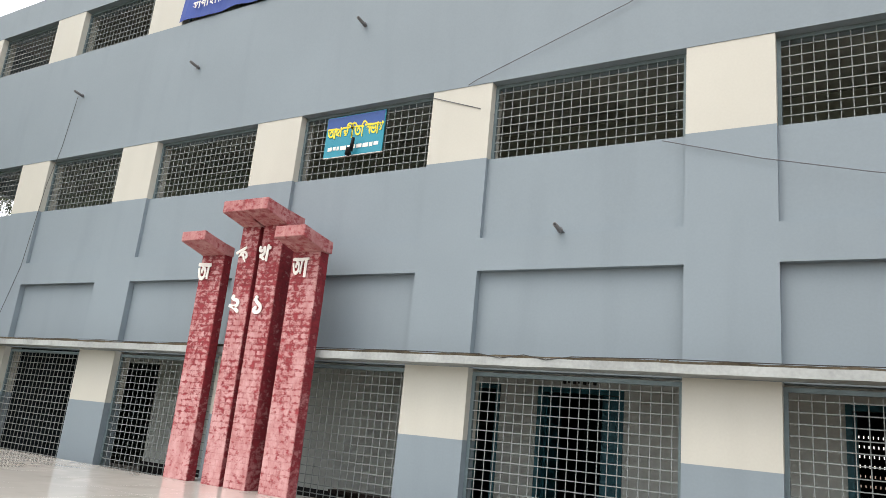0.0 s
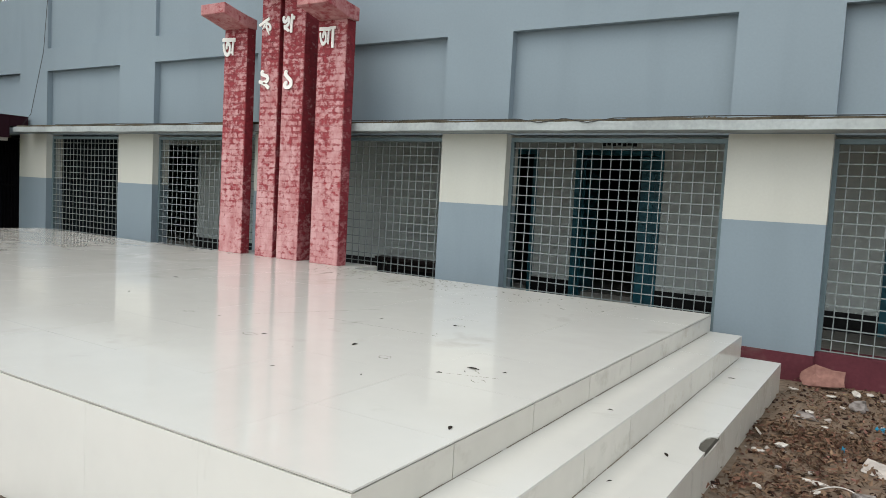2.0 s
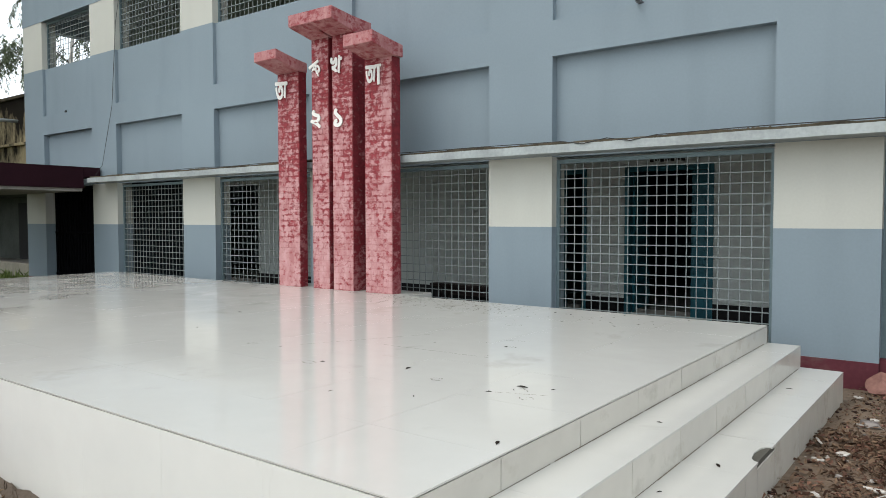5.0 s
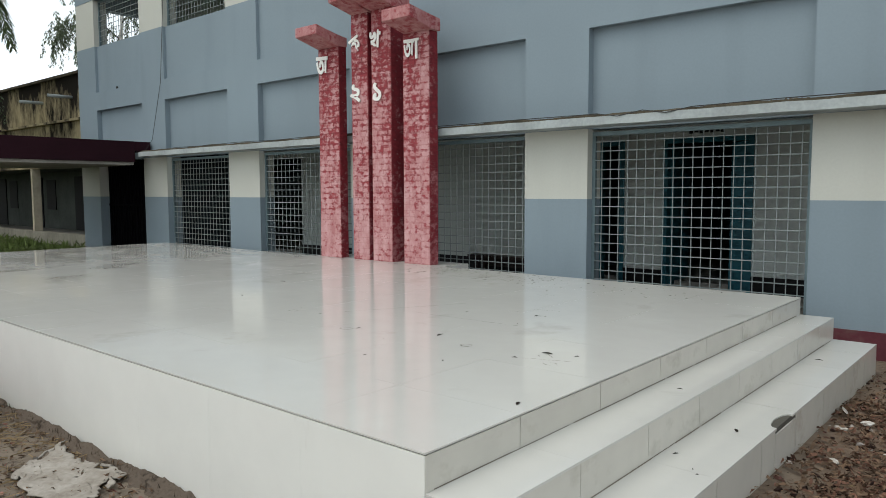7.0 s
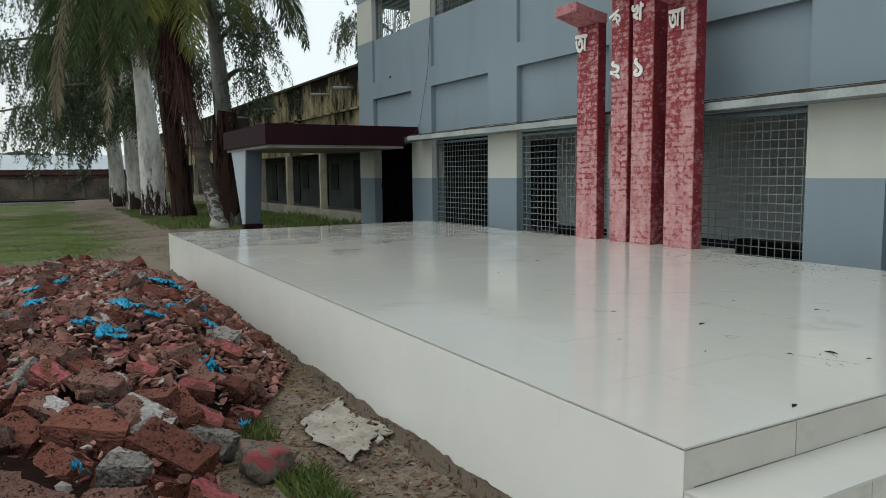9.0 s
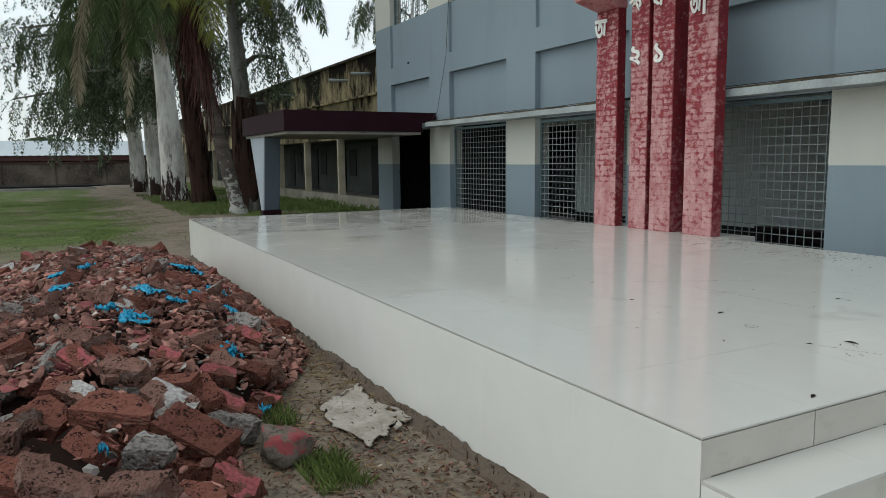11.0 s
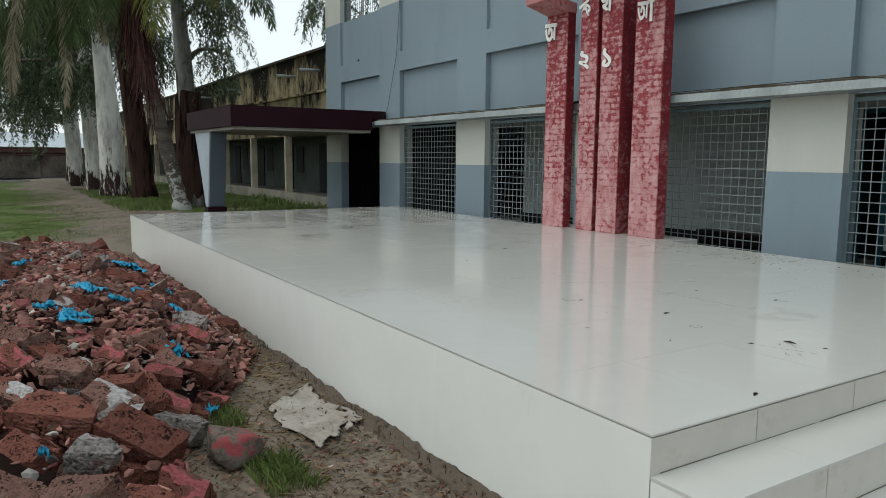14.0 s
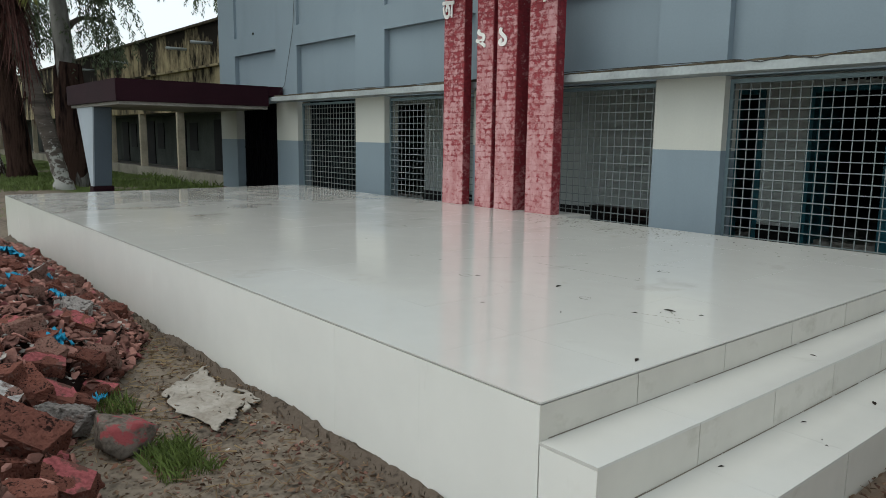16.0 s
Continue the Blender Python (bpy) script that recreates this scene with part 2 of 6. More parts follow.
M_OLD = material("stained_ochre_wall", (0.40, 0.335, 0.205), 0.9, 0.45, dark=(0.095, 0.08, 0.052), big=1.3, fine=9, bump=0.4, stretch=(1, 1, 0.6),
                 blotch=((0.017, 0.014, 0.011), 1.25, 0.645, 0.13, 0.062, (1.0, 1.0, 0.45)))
# Upper wall and slab are darker than downstairs, to paint in the dim interior.
M_UPPER = material("dim_upper_verandah", (0.38, 0.43, 0.38), 0.8, 0.35, big=0.8, fine=9, stain=0.3)
M_UPPERSLAB = material("dim_upper_slab", (0.42, 0.43, 0.40), 0.85, 0.3, big=0.8, fine=12, stain=0.4)
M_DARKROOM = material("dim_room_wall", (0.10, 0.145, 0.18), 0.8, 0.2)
M_SOIL = material("soil", (0.135, 0.103, 0.078), 0.95, 0.35, big=0.8, fine=14, bump=0.6)


def ground_material():
    m = material("soil_and_grass", (0.145, 0.120, 0.093), 0.95, 0.4, dark=(0.055, 0.045, 0.035), big=1.6, fine=24, bump=0.7, fine_amt=0.9)
    n, l = m.node_tree.nodes, m.node_tree.links
    b = n["Principled BSDF"]
    soil = b.inputs["Base Color"].links[0].from_socket
    tc = n.new("ShaderNodeTexCoord")
    sep = n.new("ShaderNodeSeparateXYZ")
    l.new(tc.outputs["Object"], sep.inputs[0])
    far = n.new("ShaderNodeMapRange")
    far.inputs["From Min"].default_value, far.inputs["From Max"].default_value = -12.5, -17.0
    l.new(sep.outputs["X"], far.inputs[0])
    side = n.new("ShaderNodeMath")
    side.operation = "ADD"
    side.inputs[1].default_value = 4.6
    l.new(sep.outputs["Y"], side.inputs[0])
    away = n.new("ShaderNodeMath")
    away.operation = "ABSOLUTE"
    l.new(side.outputs[0], away.inputs[0])
    track = n.new("ShaderNodeMapRange")
    track.inputs["From Min"].default_value, track.inputs["From Max"].default_value = 0.4, 2.2
    track.inputs["To Min"].default_value, track.inputs["To Max"].default_value = 0.25, 0.62
    l.new(away.outputs[0], track.inputs[0])
    patch = n.new("ShaderNodeTexNoise")
    patch.inputs["Scale"].default_value, patch.inputs["Detail"].default_value = 0.55, 8
    l.new(tc.outputs["Object"], patch.inputs["Vector"])
    sub = n.new("ShaderNodeMath")
    sub.operation = "SUBTRACT"
    l.new(track.outputs[0], sub.inputs[0])
    l.new(patch.outputs["Fac"], sub.inputs[1])
    cut = n.new("ShaderNodeMapRange")
    cut.inputs["From Min"].default_value, cut.inputs["From Max"].default_value = -0.08, 0.12
    l.new(sub.outputs[0], cut.inputs[0])
    both = n.new("ShaderNodeMath")
    both.operation = "MULTIPLY"
    l.new(cut.outputs[0], both.inputs[0])
    l.new(far.outputs[0], both.inputs[1])
    tint = n.new("ShaderNodeTexNoise")
    tint.inputs["Scale"].default_value, tint.inputs["Detail"].default_value = 6.0, 8
    l.new(tc.outputs["Object"], tint.inputs["Vector"])
    ramp = n.new("ShaderNodeValToRGB")
    ramp.color_ramp.elements[0].color = (0.034, 0.055, 0.012, 1)
    ramp.color_ramp.elements[1].color = (0.105, 0.145, 0.036, 1)
    ramp.color_ramp.elements[0].position, ramp.color_ramp.elements[1].position = 0.3, 0.7
    l.new(tint.outputs["Fac"], ramp.inputs[0])
    mix = n.new("ShaderNodeMixRGB")
    l.new(both.outputs[0], mix.inputs[0])
    l.new(soil, mix.inputs[1])
    l.new(ramp.outputs[0], mix.inputs[2])
    # reddish brick dust trodden into the soil beside the steps
    wob = n.new("ShaderNodeTexNoise")
    wob.inputs["Scale"].default_value, wob.inputs["Detail"].default_value = 1.3, 6
    l.new(tc.outputs["Object"], wob.inputs["Vector"])
    edge = n.new("ShaderNodeMath")
    edge.operation = "MULTIPLY_ADD"
    edge.inputs[1].default_value = 1.6
    l.new(wob.outputs["Fac"], edge.inputs[0])
    l.new(sep.outputs["X"], edge.inputs[2])
    dust = n.new("ShaderNodeMapRange")
    dust.inputs["From Min"].default_value, dust.inputs["From Max"].default_value = -0.75, 0.15
    dust.inputs["To Max"].default_value = 0.62
    l.new(edge.outputs[0], dust.inputs[0])
    mix2 = n.new("ShaderNodeMixRGB")
    mix2.inputs[2].default_value = (0.185, 0.128, 0.090, 1)
    l.new(dust.outputs[0], mix2.inputs[0])
    l.new(mix.outputs[0], mix2.inputs[1])
    l.new(mix2.outputs[0], b.inputs["Base Color"])
    return m


M_GROUND = ground_material()


# ---- small builders ----
def box(bm, x0, x1, y0, y1, z0, z1, bevel=0.0):
    made = bmesh.ops.create_cube(bm, size=1.0)["verts"]
    for v in made:
        v.co = Vector((x0 + (v.co.x + 0.5) * (x1 - x0), y0 + (v.co.y + 0.5) * (y1 - y0), z0 + (v.co.z + 0.5) * (z1 - z0)))
    if bevel:
        edges = {e for v in made for e in v.link_edges}
        bmesh.ops.bevel(bm, geom=list(edges), offset=bevel, segments=2, affect="EDGES")
    return made


def mesh_of(bm, name, mat, smooth=False):
    bmesh.ops.recalc_face_normals(bm, faces=bm.faces)
    me = bpy.data.meshes.new(name)
    bm.to_mesh(me)
    bm.free()
    me.materials.append(mat)
    if smooth:
        me.polygons.foreach_set("use_smooth", [True] * len(me.polygons))
    return me


def part(name, bm, mat, parent=None, label="", smooth=False):
    ob = new(name, mesh_of(bm, name, mat, smooth))
    if parent:
        ob.parent = parent
    return tagged(ob, label)


def thing(name, label, category, group="", kind="", at=(0, 0, 0)):
    ob = new(name)
    ob.location = at
    ob.empty_display_size = 0.2
    return tagged(ob, label, category, group, kind)


def boxes(name, mat, parent, specs, label="", bevel=0.0):
    bm = bmesh.new()
    for s in specs:
        box(bm, *s, bevel=bevel)
    return part(name, bm, mat, parent, label)


def boxpart(name, mat, parent, s, label="", bevel=0.0):
    return boxes(name, mat, parent, [s], label, bevel)


# ---- ground ----
def ground_height(x, y):
    h = -0.07 + 0.03 * noise.noise((x * 0.35, y * 0.35, 0.0)) + 0.012 * noise.noise((x * 2.0, y * 2.0, 3.0))
    front = max(0.0, min(1.0, (-4.5 - y) / 1.5)) * max(0.0, min(1.0, (-1.2 - x) / 1.0))
    return h - 0.10 * front


def build_ground():
    bm = bmesh.new()
    xs = [-600, -250, -120, -80] + [-60 + i * 1.0 for i in range(42)] + [-18 + i * 0.2 for i in range(110)] + [4, 8, 16, 40, 100, 250, 600]
    ys = [-600, -250, -100, -50, -30, -20] + [-16 + i * 0.5 for i in range(12)] + [-10 + i * 0.2 for i in range(50)] + [0.0, 4, 10, 25, 60, 150, 600]
    grid = [[bm.verts.new((x, y, ground_height(x, y))) for x in xs] for y in ys]
    for j in range(len(ys) - 1):
        for i in range(len(xs) - 1):
            bm.faces.new((grid[j][i], grid[j][i + 1], grid[j + 1][i + 1], grid[j + 1][i]))
    g = part("ground", bm, M_GROUND, None, smooth=True)
    tagged(g, "bare brown soil with patches of short grass", "ground", kind="structure")


build_ground()

# ---- the two-tone building ----
COLS = [(-17.40, -16.50), (-14.43, -13.50), (-11.31, -10.39), (-8.07, -7.19), (-4.92, -4.06), (-1.71, -0.83), (1.50, 2.38), (4.70, 5.58), (7.90, 8.80)]
GROUND_TOP, BAND_1, SILL_2, HEAD_2, SILL_3, HEAD_3, ROOF = 2.145, 1.345, 4.69, 5.70, 7.92, 8.93, 9.6
school = thing("school_building", "three-storey school building in blue-grey and cream paint", "building")


def build_school():
    x0, x1 = COLS[0][0], COLS[-1][1]
    for a, b in COLS:
        boxpart("plinth", M_PLINTH, school, (a - 0.0, b, -0.012, 0.3, -0.3, 0.165))
        boxpart("column", M_GREY, school, (a, b, 0, 0.3, 0.165, BAND_1), "blue-grey lower column")
        boxpart("column", M_CREAM, school, (a, b, 0, 0.3, BAND_1, GROUND_TOP), "cream upper column")
        boxpart("column", M_GREY, school, (a, b, 0, 0.3, GROUND_TOP, SILL_2))
        boxpart("column", M_CREAM, school, (a, b, 0, 0.3, SILL_2, HEAD_2), "cream upper column")
        boxpart("column", M_CREAM, school, (a, b, 0, 0.3, SILL_3, HEAD_3), "cream upper column")
    for (_, a), (b, _) in zip(COLS[:-1], COLS[1:]):
        boxpart("plinth", M_PLINTH, school, (a, b, 0.03, 0.3, -0.3, 0.20))
        boxpart("wall_panel", M_GREY, school, (a, b, 0.10, 0.3, GROUND_TOP, 3.272), "recessed blue-grey wall panel")
        boxpart("wall_band", M_GREY, school, (a, b, 0, 0.3, 3.272, 3.672))
        boxpart("parapet", M_GREY, school, (a, b, 0.06, 0.3, 3.672, SILL_2), "recessed blue-grey parapet")
    boxpart("wall_band", M_GREY, school, (x0, x1, -0.008, 0.3, HEAD_2, SILL_3), "broad blue-grey wall band")
    boxpart("wall_band", M_GREY, school, (x0, x1, -0.008, 0.3, HEAD_3, ROOF), "blue-grey roof parapet")
    bm = bmesh.new()
    n = 190
    rows = []
    for k in range(n + 1):
        x = -13.95 + (x1 + 13.95) * k / n
        chip = 0.02 * max(0.0, noise.noise((x * 1.7, 4, 0)) - 0.25) + 0.004 * noise.noise((x * 9, 1, 0))
        lip = 0.006 * noise.noise((x * 2.3, 8, 0))
        rows.append([bm.verts.new(c) for c in ((x, 0, 2.15), (x, -0.36 + chip, 2.147 + lip), (x, -0.36 + chip * 2, 2.235 + lip - chip), (x, 0, 2.255))])
    for a, b in zip(rows[:-1], rows[1:]):
        for i in range(4):
            bm.faces.new((a[i], a[(i + 1) % 4], b[(i + 1) % 4], b[i]))
    bm.faces.new(rows[0][::-1])
    bm.faces.new(rows[-1])
    part("sunshade", bm, M_LEDGE, school, "weathered concrete sunshade ledge")
    bm = bmesh.new()
    rows = []
    n = 420
    for k in range(n + 1):
        x = -13.9 + (x1 + 13.9) * k / n
        h = 0.016 + 0.05 * abs(noise.noise((x * 1.1, 0, 3))) + 0.012 * abs(noise.noise((x * 6, 0, 5)))
        rows.append([bm.verts.new(c) for c in ((x, -0.335, 2.225), (x, -0.325 + 0.01 * noise.noise((x * 5, 2, 0)), 2.238 + h), (x, -0.2, 2.245 + h * 1.2), (x, -0.005, 2.262))])
    for a, b in zip(rows[:-1], rows[1:]):
        for i in range(3):
            bm.faces.new((a[i], a[i + 1], b[i + 1], b[i]))
    part("moss_strip", bm, M_MOSS, school, "dark moss and debris lying on the ledge")
    # floors, ceilings and the inner wall of the verandahs
    boxpart("verandah_floor", M_CONC, school, (x0, x1, 0.3, 2.4, -0.3, 0.08))
    boxpart("floor_slab", M_WHITEWASH, school, (x0, x1, 0.3, 2.4, 2.75, 3.35), "whitewashed concrete slab")
    boxpart("floor_slab", M_UPPERSLAB, school, (x0, x1, 0.3, 2.4, 6.1, 6.7), "concrete slab darkened for the dim upper verandah")
    boxpart("roof", M_CONC, school, (x0, x1, 0.3, 9.0, 9.2, 9.4))
    doors = [(-17.1, -12.3), (-5.22, -4.79), (-4.2, -2.97), (-0.4, 0.9), (3.2, 4.4)]
    edges = [x0] + [e for d in doors for e in d] + [x1]
    for a, b in zip(edges[0::2], edges[1::2]):
        boxpart("inner_wall", M_INNER, school, (a, b, 2.4, 2.6, 0.0, 3.35), "pale inner verandah wall")
        boxpart("skirting", M_BLACK, school, (a, b, 2.385, 2.4, 0.08, 0.31), "black skirting")
    for a, b in doors:
        boxpart("inner_wall", M_INNER, school, (a, b, 2.4, 2.6, 2.16, 3.35))
    boxpart("inner_wall", M_UPPER, school, (x0, x1, 2.4, 2.6, 3.35, 9.2), "dim inner wall of the upper verandahs")
    # Added panel, not a known wall; darkens the view through the first grille.
    boxpart("bay_dark_panel", M_BAYDARK, school, (-14.5, -14.43, 0.3, 2.4, 0.08, 2.75), "added dark panel that makes the bay behind the grille dim")
    boxpart("end_wall", M_GREY, school, (x0, x0 + 0.25, 2.4, 9.0, 3.35, 9.6))
    boxpart("end_wall", M_GREY, school, (x0, x0 + 0.25, 0.3, 2.4, 3.35, SILL_2))
    boxpart("end_wall", M_GREY, school, (x0, x0 + 0.25, 0.3, 2.4, HEAD_2, SILL_3))
    boxpart("end_wall", M_GREY, school, (x0, x0 + 0.25, 0.3, 2.4, SILL_3, ROOF))
    boxpart("end_wall", M_GREY, school, (x0, x0 + 0.25, 2.6, 9.0, -0.3, 3.35))
    boxpart("end_wall", M_GREY, school, (x1 - 0.25, x1, 0.3, 9.0, -0.3, 9.6))
    for s in ((x0, -0.45, -0.3, 9.6), (0.10, x1, -0.3, 9.6), (-0.45, 0.10, -0.3, 1.0), (-0.45, 0.10, 2.2, 9.6)):
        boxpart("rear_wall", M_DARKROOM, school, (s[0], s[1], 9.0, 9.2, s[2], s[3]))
    for k in range(7):
        boxpart("window_bar", M_BLACK, school, (-0.435 + k * 0.08, -0.37 + k * 0.08, 9.08, 9.1, 1.0, 2.2))
    for k in range(7):
        boxpart("window_bar", M_BLACK, school, (-0.45, 0.10, 9.06, 9.08, 1.0 + k * 0.18, 1.13 + k * 0.18))
    for xa in (-12.3, -6.0, -2.6, 1.2, 4.6):
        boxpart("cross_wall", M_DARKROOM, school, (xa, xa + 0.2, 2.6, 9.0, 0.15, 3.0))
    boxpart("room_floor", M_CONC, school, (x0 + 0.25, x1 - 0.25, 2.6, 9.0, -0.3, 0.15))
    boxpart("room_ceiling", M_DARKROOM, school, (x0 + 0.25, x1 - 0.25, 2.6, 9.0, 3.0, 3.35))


build_school()


def build_grille(a, b, z0, z1, step_x, step_z, y=0.13):
    g = thing("window_grille", "pale painted square-mesh steel security grille", "grille", "grilles of the school", at=((a + b) / 2, y, z0))
    w, h = b - a, z1 - z0
    nx, nz = round(w / step_x), round(h / step_z)
    bm = bmesh.new()
    box(bm, -0.0042, 0.0042, -0.004, 0.004, 0, h)
    vert = mesh_of(bm, "bar", M_GRILLE)
    bm = bmesh.new()
    box(bm, -w / 2, w / 2, -0.004, 0.004, -0.005, 0.005)
    hori = mesh_of(bm, "bar", M_GRILLE)
    for s in ((-w / 2, -w / 2 + 0.04, -0.02, 0.02, 0, h), (w / 2 - 0.05, w / 2, -0.02, 0.02, 0, h), (-w / 2 + 0.04, w / 2 - 0.05, -0.02, 0.02, h - 0.045, h)):
        boxpart("frame", M_GRILLEFRAME, g, s, "flat grey-green frame")
    for i in range(nx + 1):
        ob = new("bar", vert)
        ob.parent = g
        ob.location = (-w / 2 + 0.01 + i * (w - 0.02) / nx, 0, 0)
    for j in range(nz + 1):
        ob = new("bar", hori)
        ob.parent = g
        ob.location = (0, -0.012, 0.008 + j * (h - 0.016) / nz)


for i in range(1, len(COLS) - 1):
    build_grille(COLS[i][1], COLS[i + 1][0], 0.20, 2.11, 0.109, 0.104)
for i in range(0, len(COLS) - 1):
    build_grille(COLS[i][1], COLS[i + 1][0], SILL_2, HEAD_2, 0.112, 0.108)
for i in range(0, 3):
    build_grille(COLS[i][1], COLS[i + 1][0], SILL_3, HEAD_3, 0.112, 0.108)

# ---- tiled platform ----
PX0, PX1, PY0, PY1, PZ = -12.55, -1.610, -5.502, -0.60, 0.506
STEP2_X, STEP2_Z, STEP3_X, STEP3_Z = -1.342, 0.356, -1.018, 0.172
platform = thing("tiled_platform", "raised platform clad in glossy off-white tiles with three steps", "platform")
def build_platform_core():
    e = 0.008
    boxpart("core", M_GROUT, platform, (PX0 + e, PX1 - e, PY0 + e, PY1 - e, -0.4, PZ - e), "cement core showing in the joints")
    boxpart("core", M_GROUT, platform, (-8.2, -5.72, PY1 - e, -0.12, -0.4, PZ - e))
    boxpart("step_core", M_GROUT, platform, (PX1 - e, STEP2_X - e, PY0 + e, PY1 - e, -0.4, STEP2_Z - e))
    boxpart("step_core", M_GROUT, platform, (STEP2_X - e, STEP3_X - e, PY0 + e, PY1 - e, -0.4, STEP3_Z - e))


build_platform_core()
TILES = {}


def tile(sx, sy, sz, at, rot=(0, 0, 0), mat=None):
    mat = mat or M_TILE
    key = (round(sx, 3), round(sy, 3), round(sz, 3), mat.name)
    if key not in TILES:
        bm = bmesh.new()
        box(bm, -sx / 2, sx / 2, -sy / 2, sy / 2, -sz / 2, sz / 2, bevel=0.0)
        TILES[key] = mesh_of(bm, "tile", mat)
    ob = new("tile", TILES[key])
    ob.parent = platform
    ob.location = at
    ob.rotation_euler = rot


def notched_tile(sx, sy, sz, at, where):
    """A tread tile whose outer edge has a piece broken out."""
    rnd = random.Random(3)
    edge = [(-sx / 2, -sy / 2), (sx / 2, -sy / 2)]
    for k in range(15):
        a = math.pi * k / 14
        r = 0.155 * rnd.uniform(0.97, 1.03)
        edge.append((sx / 2 - math.sin(a) ** 0.8 * r * 0.36, where - math.cos(a) * r))
    edge += [(sx / 2, sy / 2), (-sx / 2, sy / 2)]
    bm = bmesh.new()
    top = bm.faces.new([bm.verts.new((x, y, sz / 2)) for x, y in edge])
    low = bmesh.ops.extrude_face_region(bm, geom=[top])
    bmesh.ops.translate(bm, verts=[g for g in low["geom"] if isinstance(g, bmesh.types.BMVert)], vec=(0, 0, -sz))
    bmesh.ops.recalc_face_normals(bm, faces=bm.faces[:])
    ob = new("tile", mesh_of(bm, "tile", M_TILE))
    ob.parent = platform
    ob.location = at
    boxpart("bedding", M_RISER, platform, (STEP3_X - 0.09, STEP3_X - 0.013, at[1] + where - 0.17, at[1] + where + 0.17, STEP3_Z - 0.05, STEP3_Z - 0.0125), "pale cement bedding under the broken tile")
    tagged(ob, "tile with a rounded piece broken out of its edge")


def lay_tiles():
    rnd = random.Random(4)
    j, th = 0.0009, 0.012
    tilt = lambda: rnd.uniform(-0.0012, 0.0012)
    xs = [PX1 - i * 0.7125 for i in range(15)] + [PX0]
    ys = [PY0] + [PY0 + 0.60 + i * 0.70 for i in range(6)] + [PY1]
    for x_hi, x_lo in zip(xs[:-1], xs[1:]):
        for a, b in zip(ys[:-1], ys[1:]):
            tile(x_hi - x_lo - j, b - a - j, 0.007, ((x_hi + x_lo) / 2, (a + b) / 2, PZ - 0.0035), (tilt(), tilt(), 0))
        z0 = -0.3
        tile(x_hi - x_lo - (0.0034 if x_hi == PX1 else 0.0004), th, PZ - 0.012 - z0, ((x_hi + x_lo) / 2 - (0.0015 if x_hi == PX1 else 0), PY0 + th / 2, (PZ - 0.012 + z0) / 2), (tilt() * 0.4, 0, tilt() * 0.4), M_FRONT)
    tile(2.48, 0.48, th, (-6.96, PY1 + 0.24, PZ - th / 2))
    tile(th, 0.48, 0.5, (-5.72 + th / 2, PY1 + 0.24, PZ - 0.252))
    for a, b in zip(ys[:-1], ys[1:]):
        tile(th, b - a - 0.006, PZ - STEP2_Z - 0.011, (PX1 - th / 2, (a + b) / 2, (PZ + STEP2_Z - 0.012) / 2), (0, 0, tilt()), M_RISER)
    # the lower two steps have shorter tiles, laid tight
    low = [PY0, -4.86, -4.23, -3.60, -2.97, -2.34, -1.71, -1.08, PY1]
    for a, b in zip(low[:-1], low[1:]):
        m, d = (a + b) / 2, b - a - 0.0018
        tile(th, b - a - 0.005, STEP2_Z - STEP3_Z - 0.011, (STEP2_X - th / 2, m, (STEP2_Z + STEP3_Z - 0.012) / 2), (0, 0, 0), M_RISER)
        tile(STEP2_X - PX1 - j, d, th, ((STEP2_X + PX1) / 2, m, STEP2_Z - th / 2), (tilt(), tilt(), 0))
        if a < -3.2 < b:
            notched_tile(STEP3_X - STEP2_X - j, d - 0.003, th, ((STEP3_X + STEP2_X) / 2, m - 0.0015, STEP3_Z - th / 2), -3.195 - m)
        else:
            tile(STEP3_X - STEP2_X - j, d, th, ((STEP3_X + STEP2_X) / 2, m, STEP3_Z - th / 2), (tilt(), tilt(), 0))
    low.insert(4, -3.37)
    for a, b in zip(low[:-1], low[1:]):
        top = STEP3_Z - (0.035 if a == -3.37 else 0.012)
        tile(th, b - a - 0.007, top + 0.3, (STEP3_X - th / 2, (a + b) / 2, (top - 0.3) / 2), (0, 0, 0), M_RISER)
    tile(STEP2_X - PX1 - 0.006, th, STEP2_Z - 0.014 + 0.3, ((STEP2_X + PX1) / 2, PY0 + th / 2, (STEP2_Z - 0.014 - 0.3) / 2), mat=M_FRONT)
    tile(STEP3_X - STEP2_X - 0.006, th, STEP3_Z - 0.014 + 0.3, ((STEP3_X + STEP2_X) / 2, PY0 + th / 2, (STEP3_Z - 0.014 - 0.3) / 2), mat=M_FRONT)


lay_tiles()


M_SEAM = material("brown_seam_dirt", (0.20, 0.175, 0.14), 0.95, 0.4, big=4, fine=30)


def grime_lines():
    """Broken dark lines of dirt where treads meet risers."""
    rnd = random.Random(15)
    for x, z in ((PX1, STEP2_Z), (STEP2_X, STEP3_Z)):
        bm = bmesh.new()
        y = PY0 + 0.05
        while y < PY1 - 0.2:
            d = rnd.uniform(0.08, 0.5)
            w = rnd.uniform(0.0015, 0.0045)
            box(bm, x, x + w, y, min(y + d, PY1 - 0.1), z, z + rnd.uniform(0.002, 0.005))
            y += d + rnd.choice((0.002, 0.008, 0.04))
        tagged(part("grime_line", bm, M_SEAM, platform, "dark dirt in the corner of the step"), kind="stuff")


grime_lines()

# ---- memorial pillars ----
monument = thing("memorial_monument", "language memorial of four pink-red painted brick pillars with jutting caps", "monument", at=(0, 0, 0))
PY_F, PY_B, PY_B4 = -0.60, -0.28, -0.44


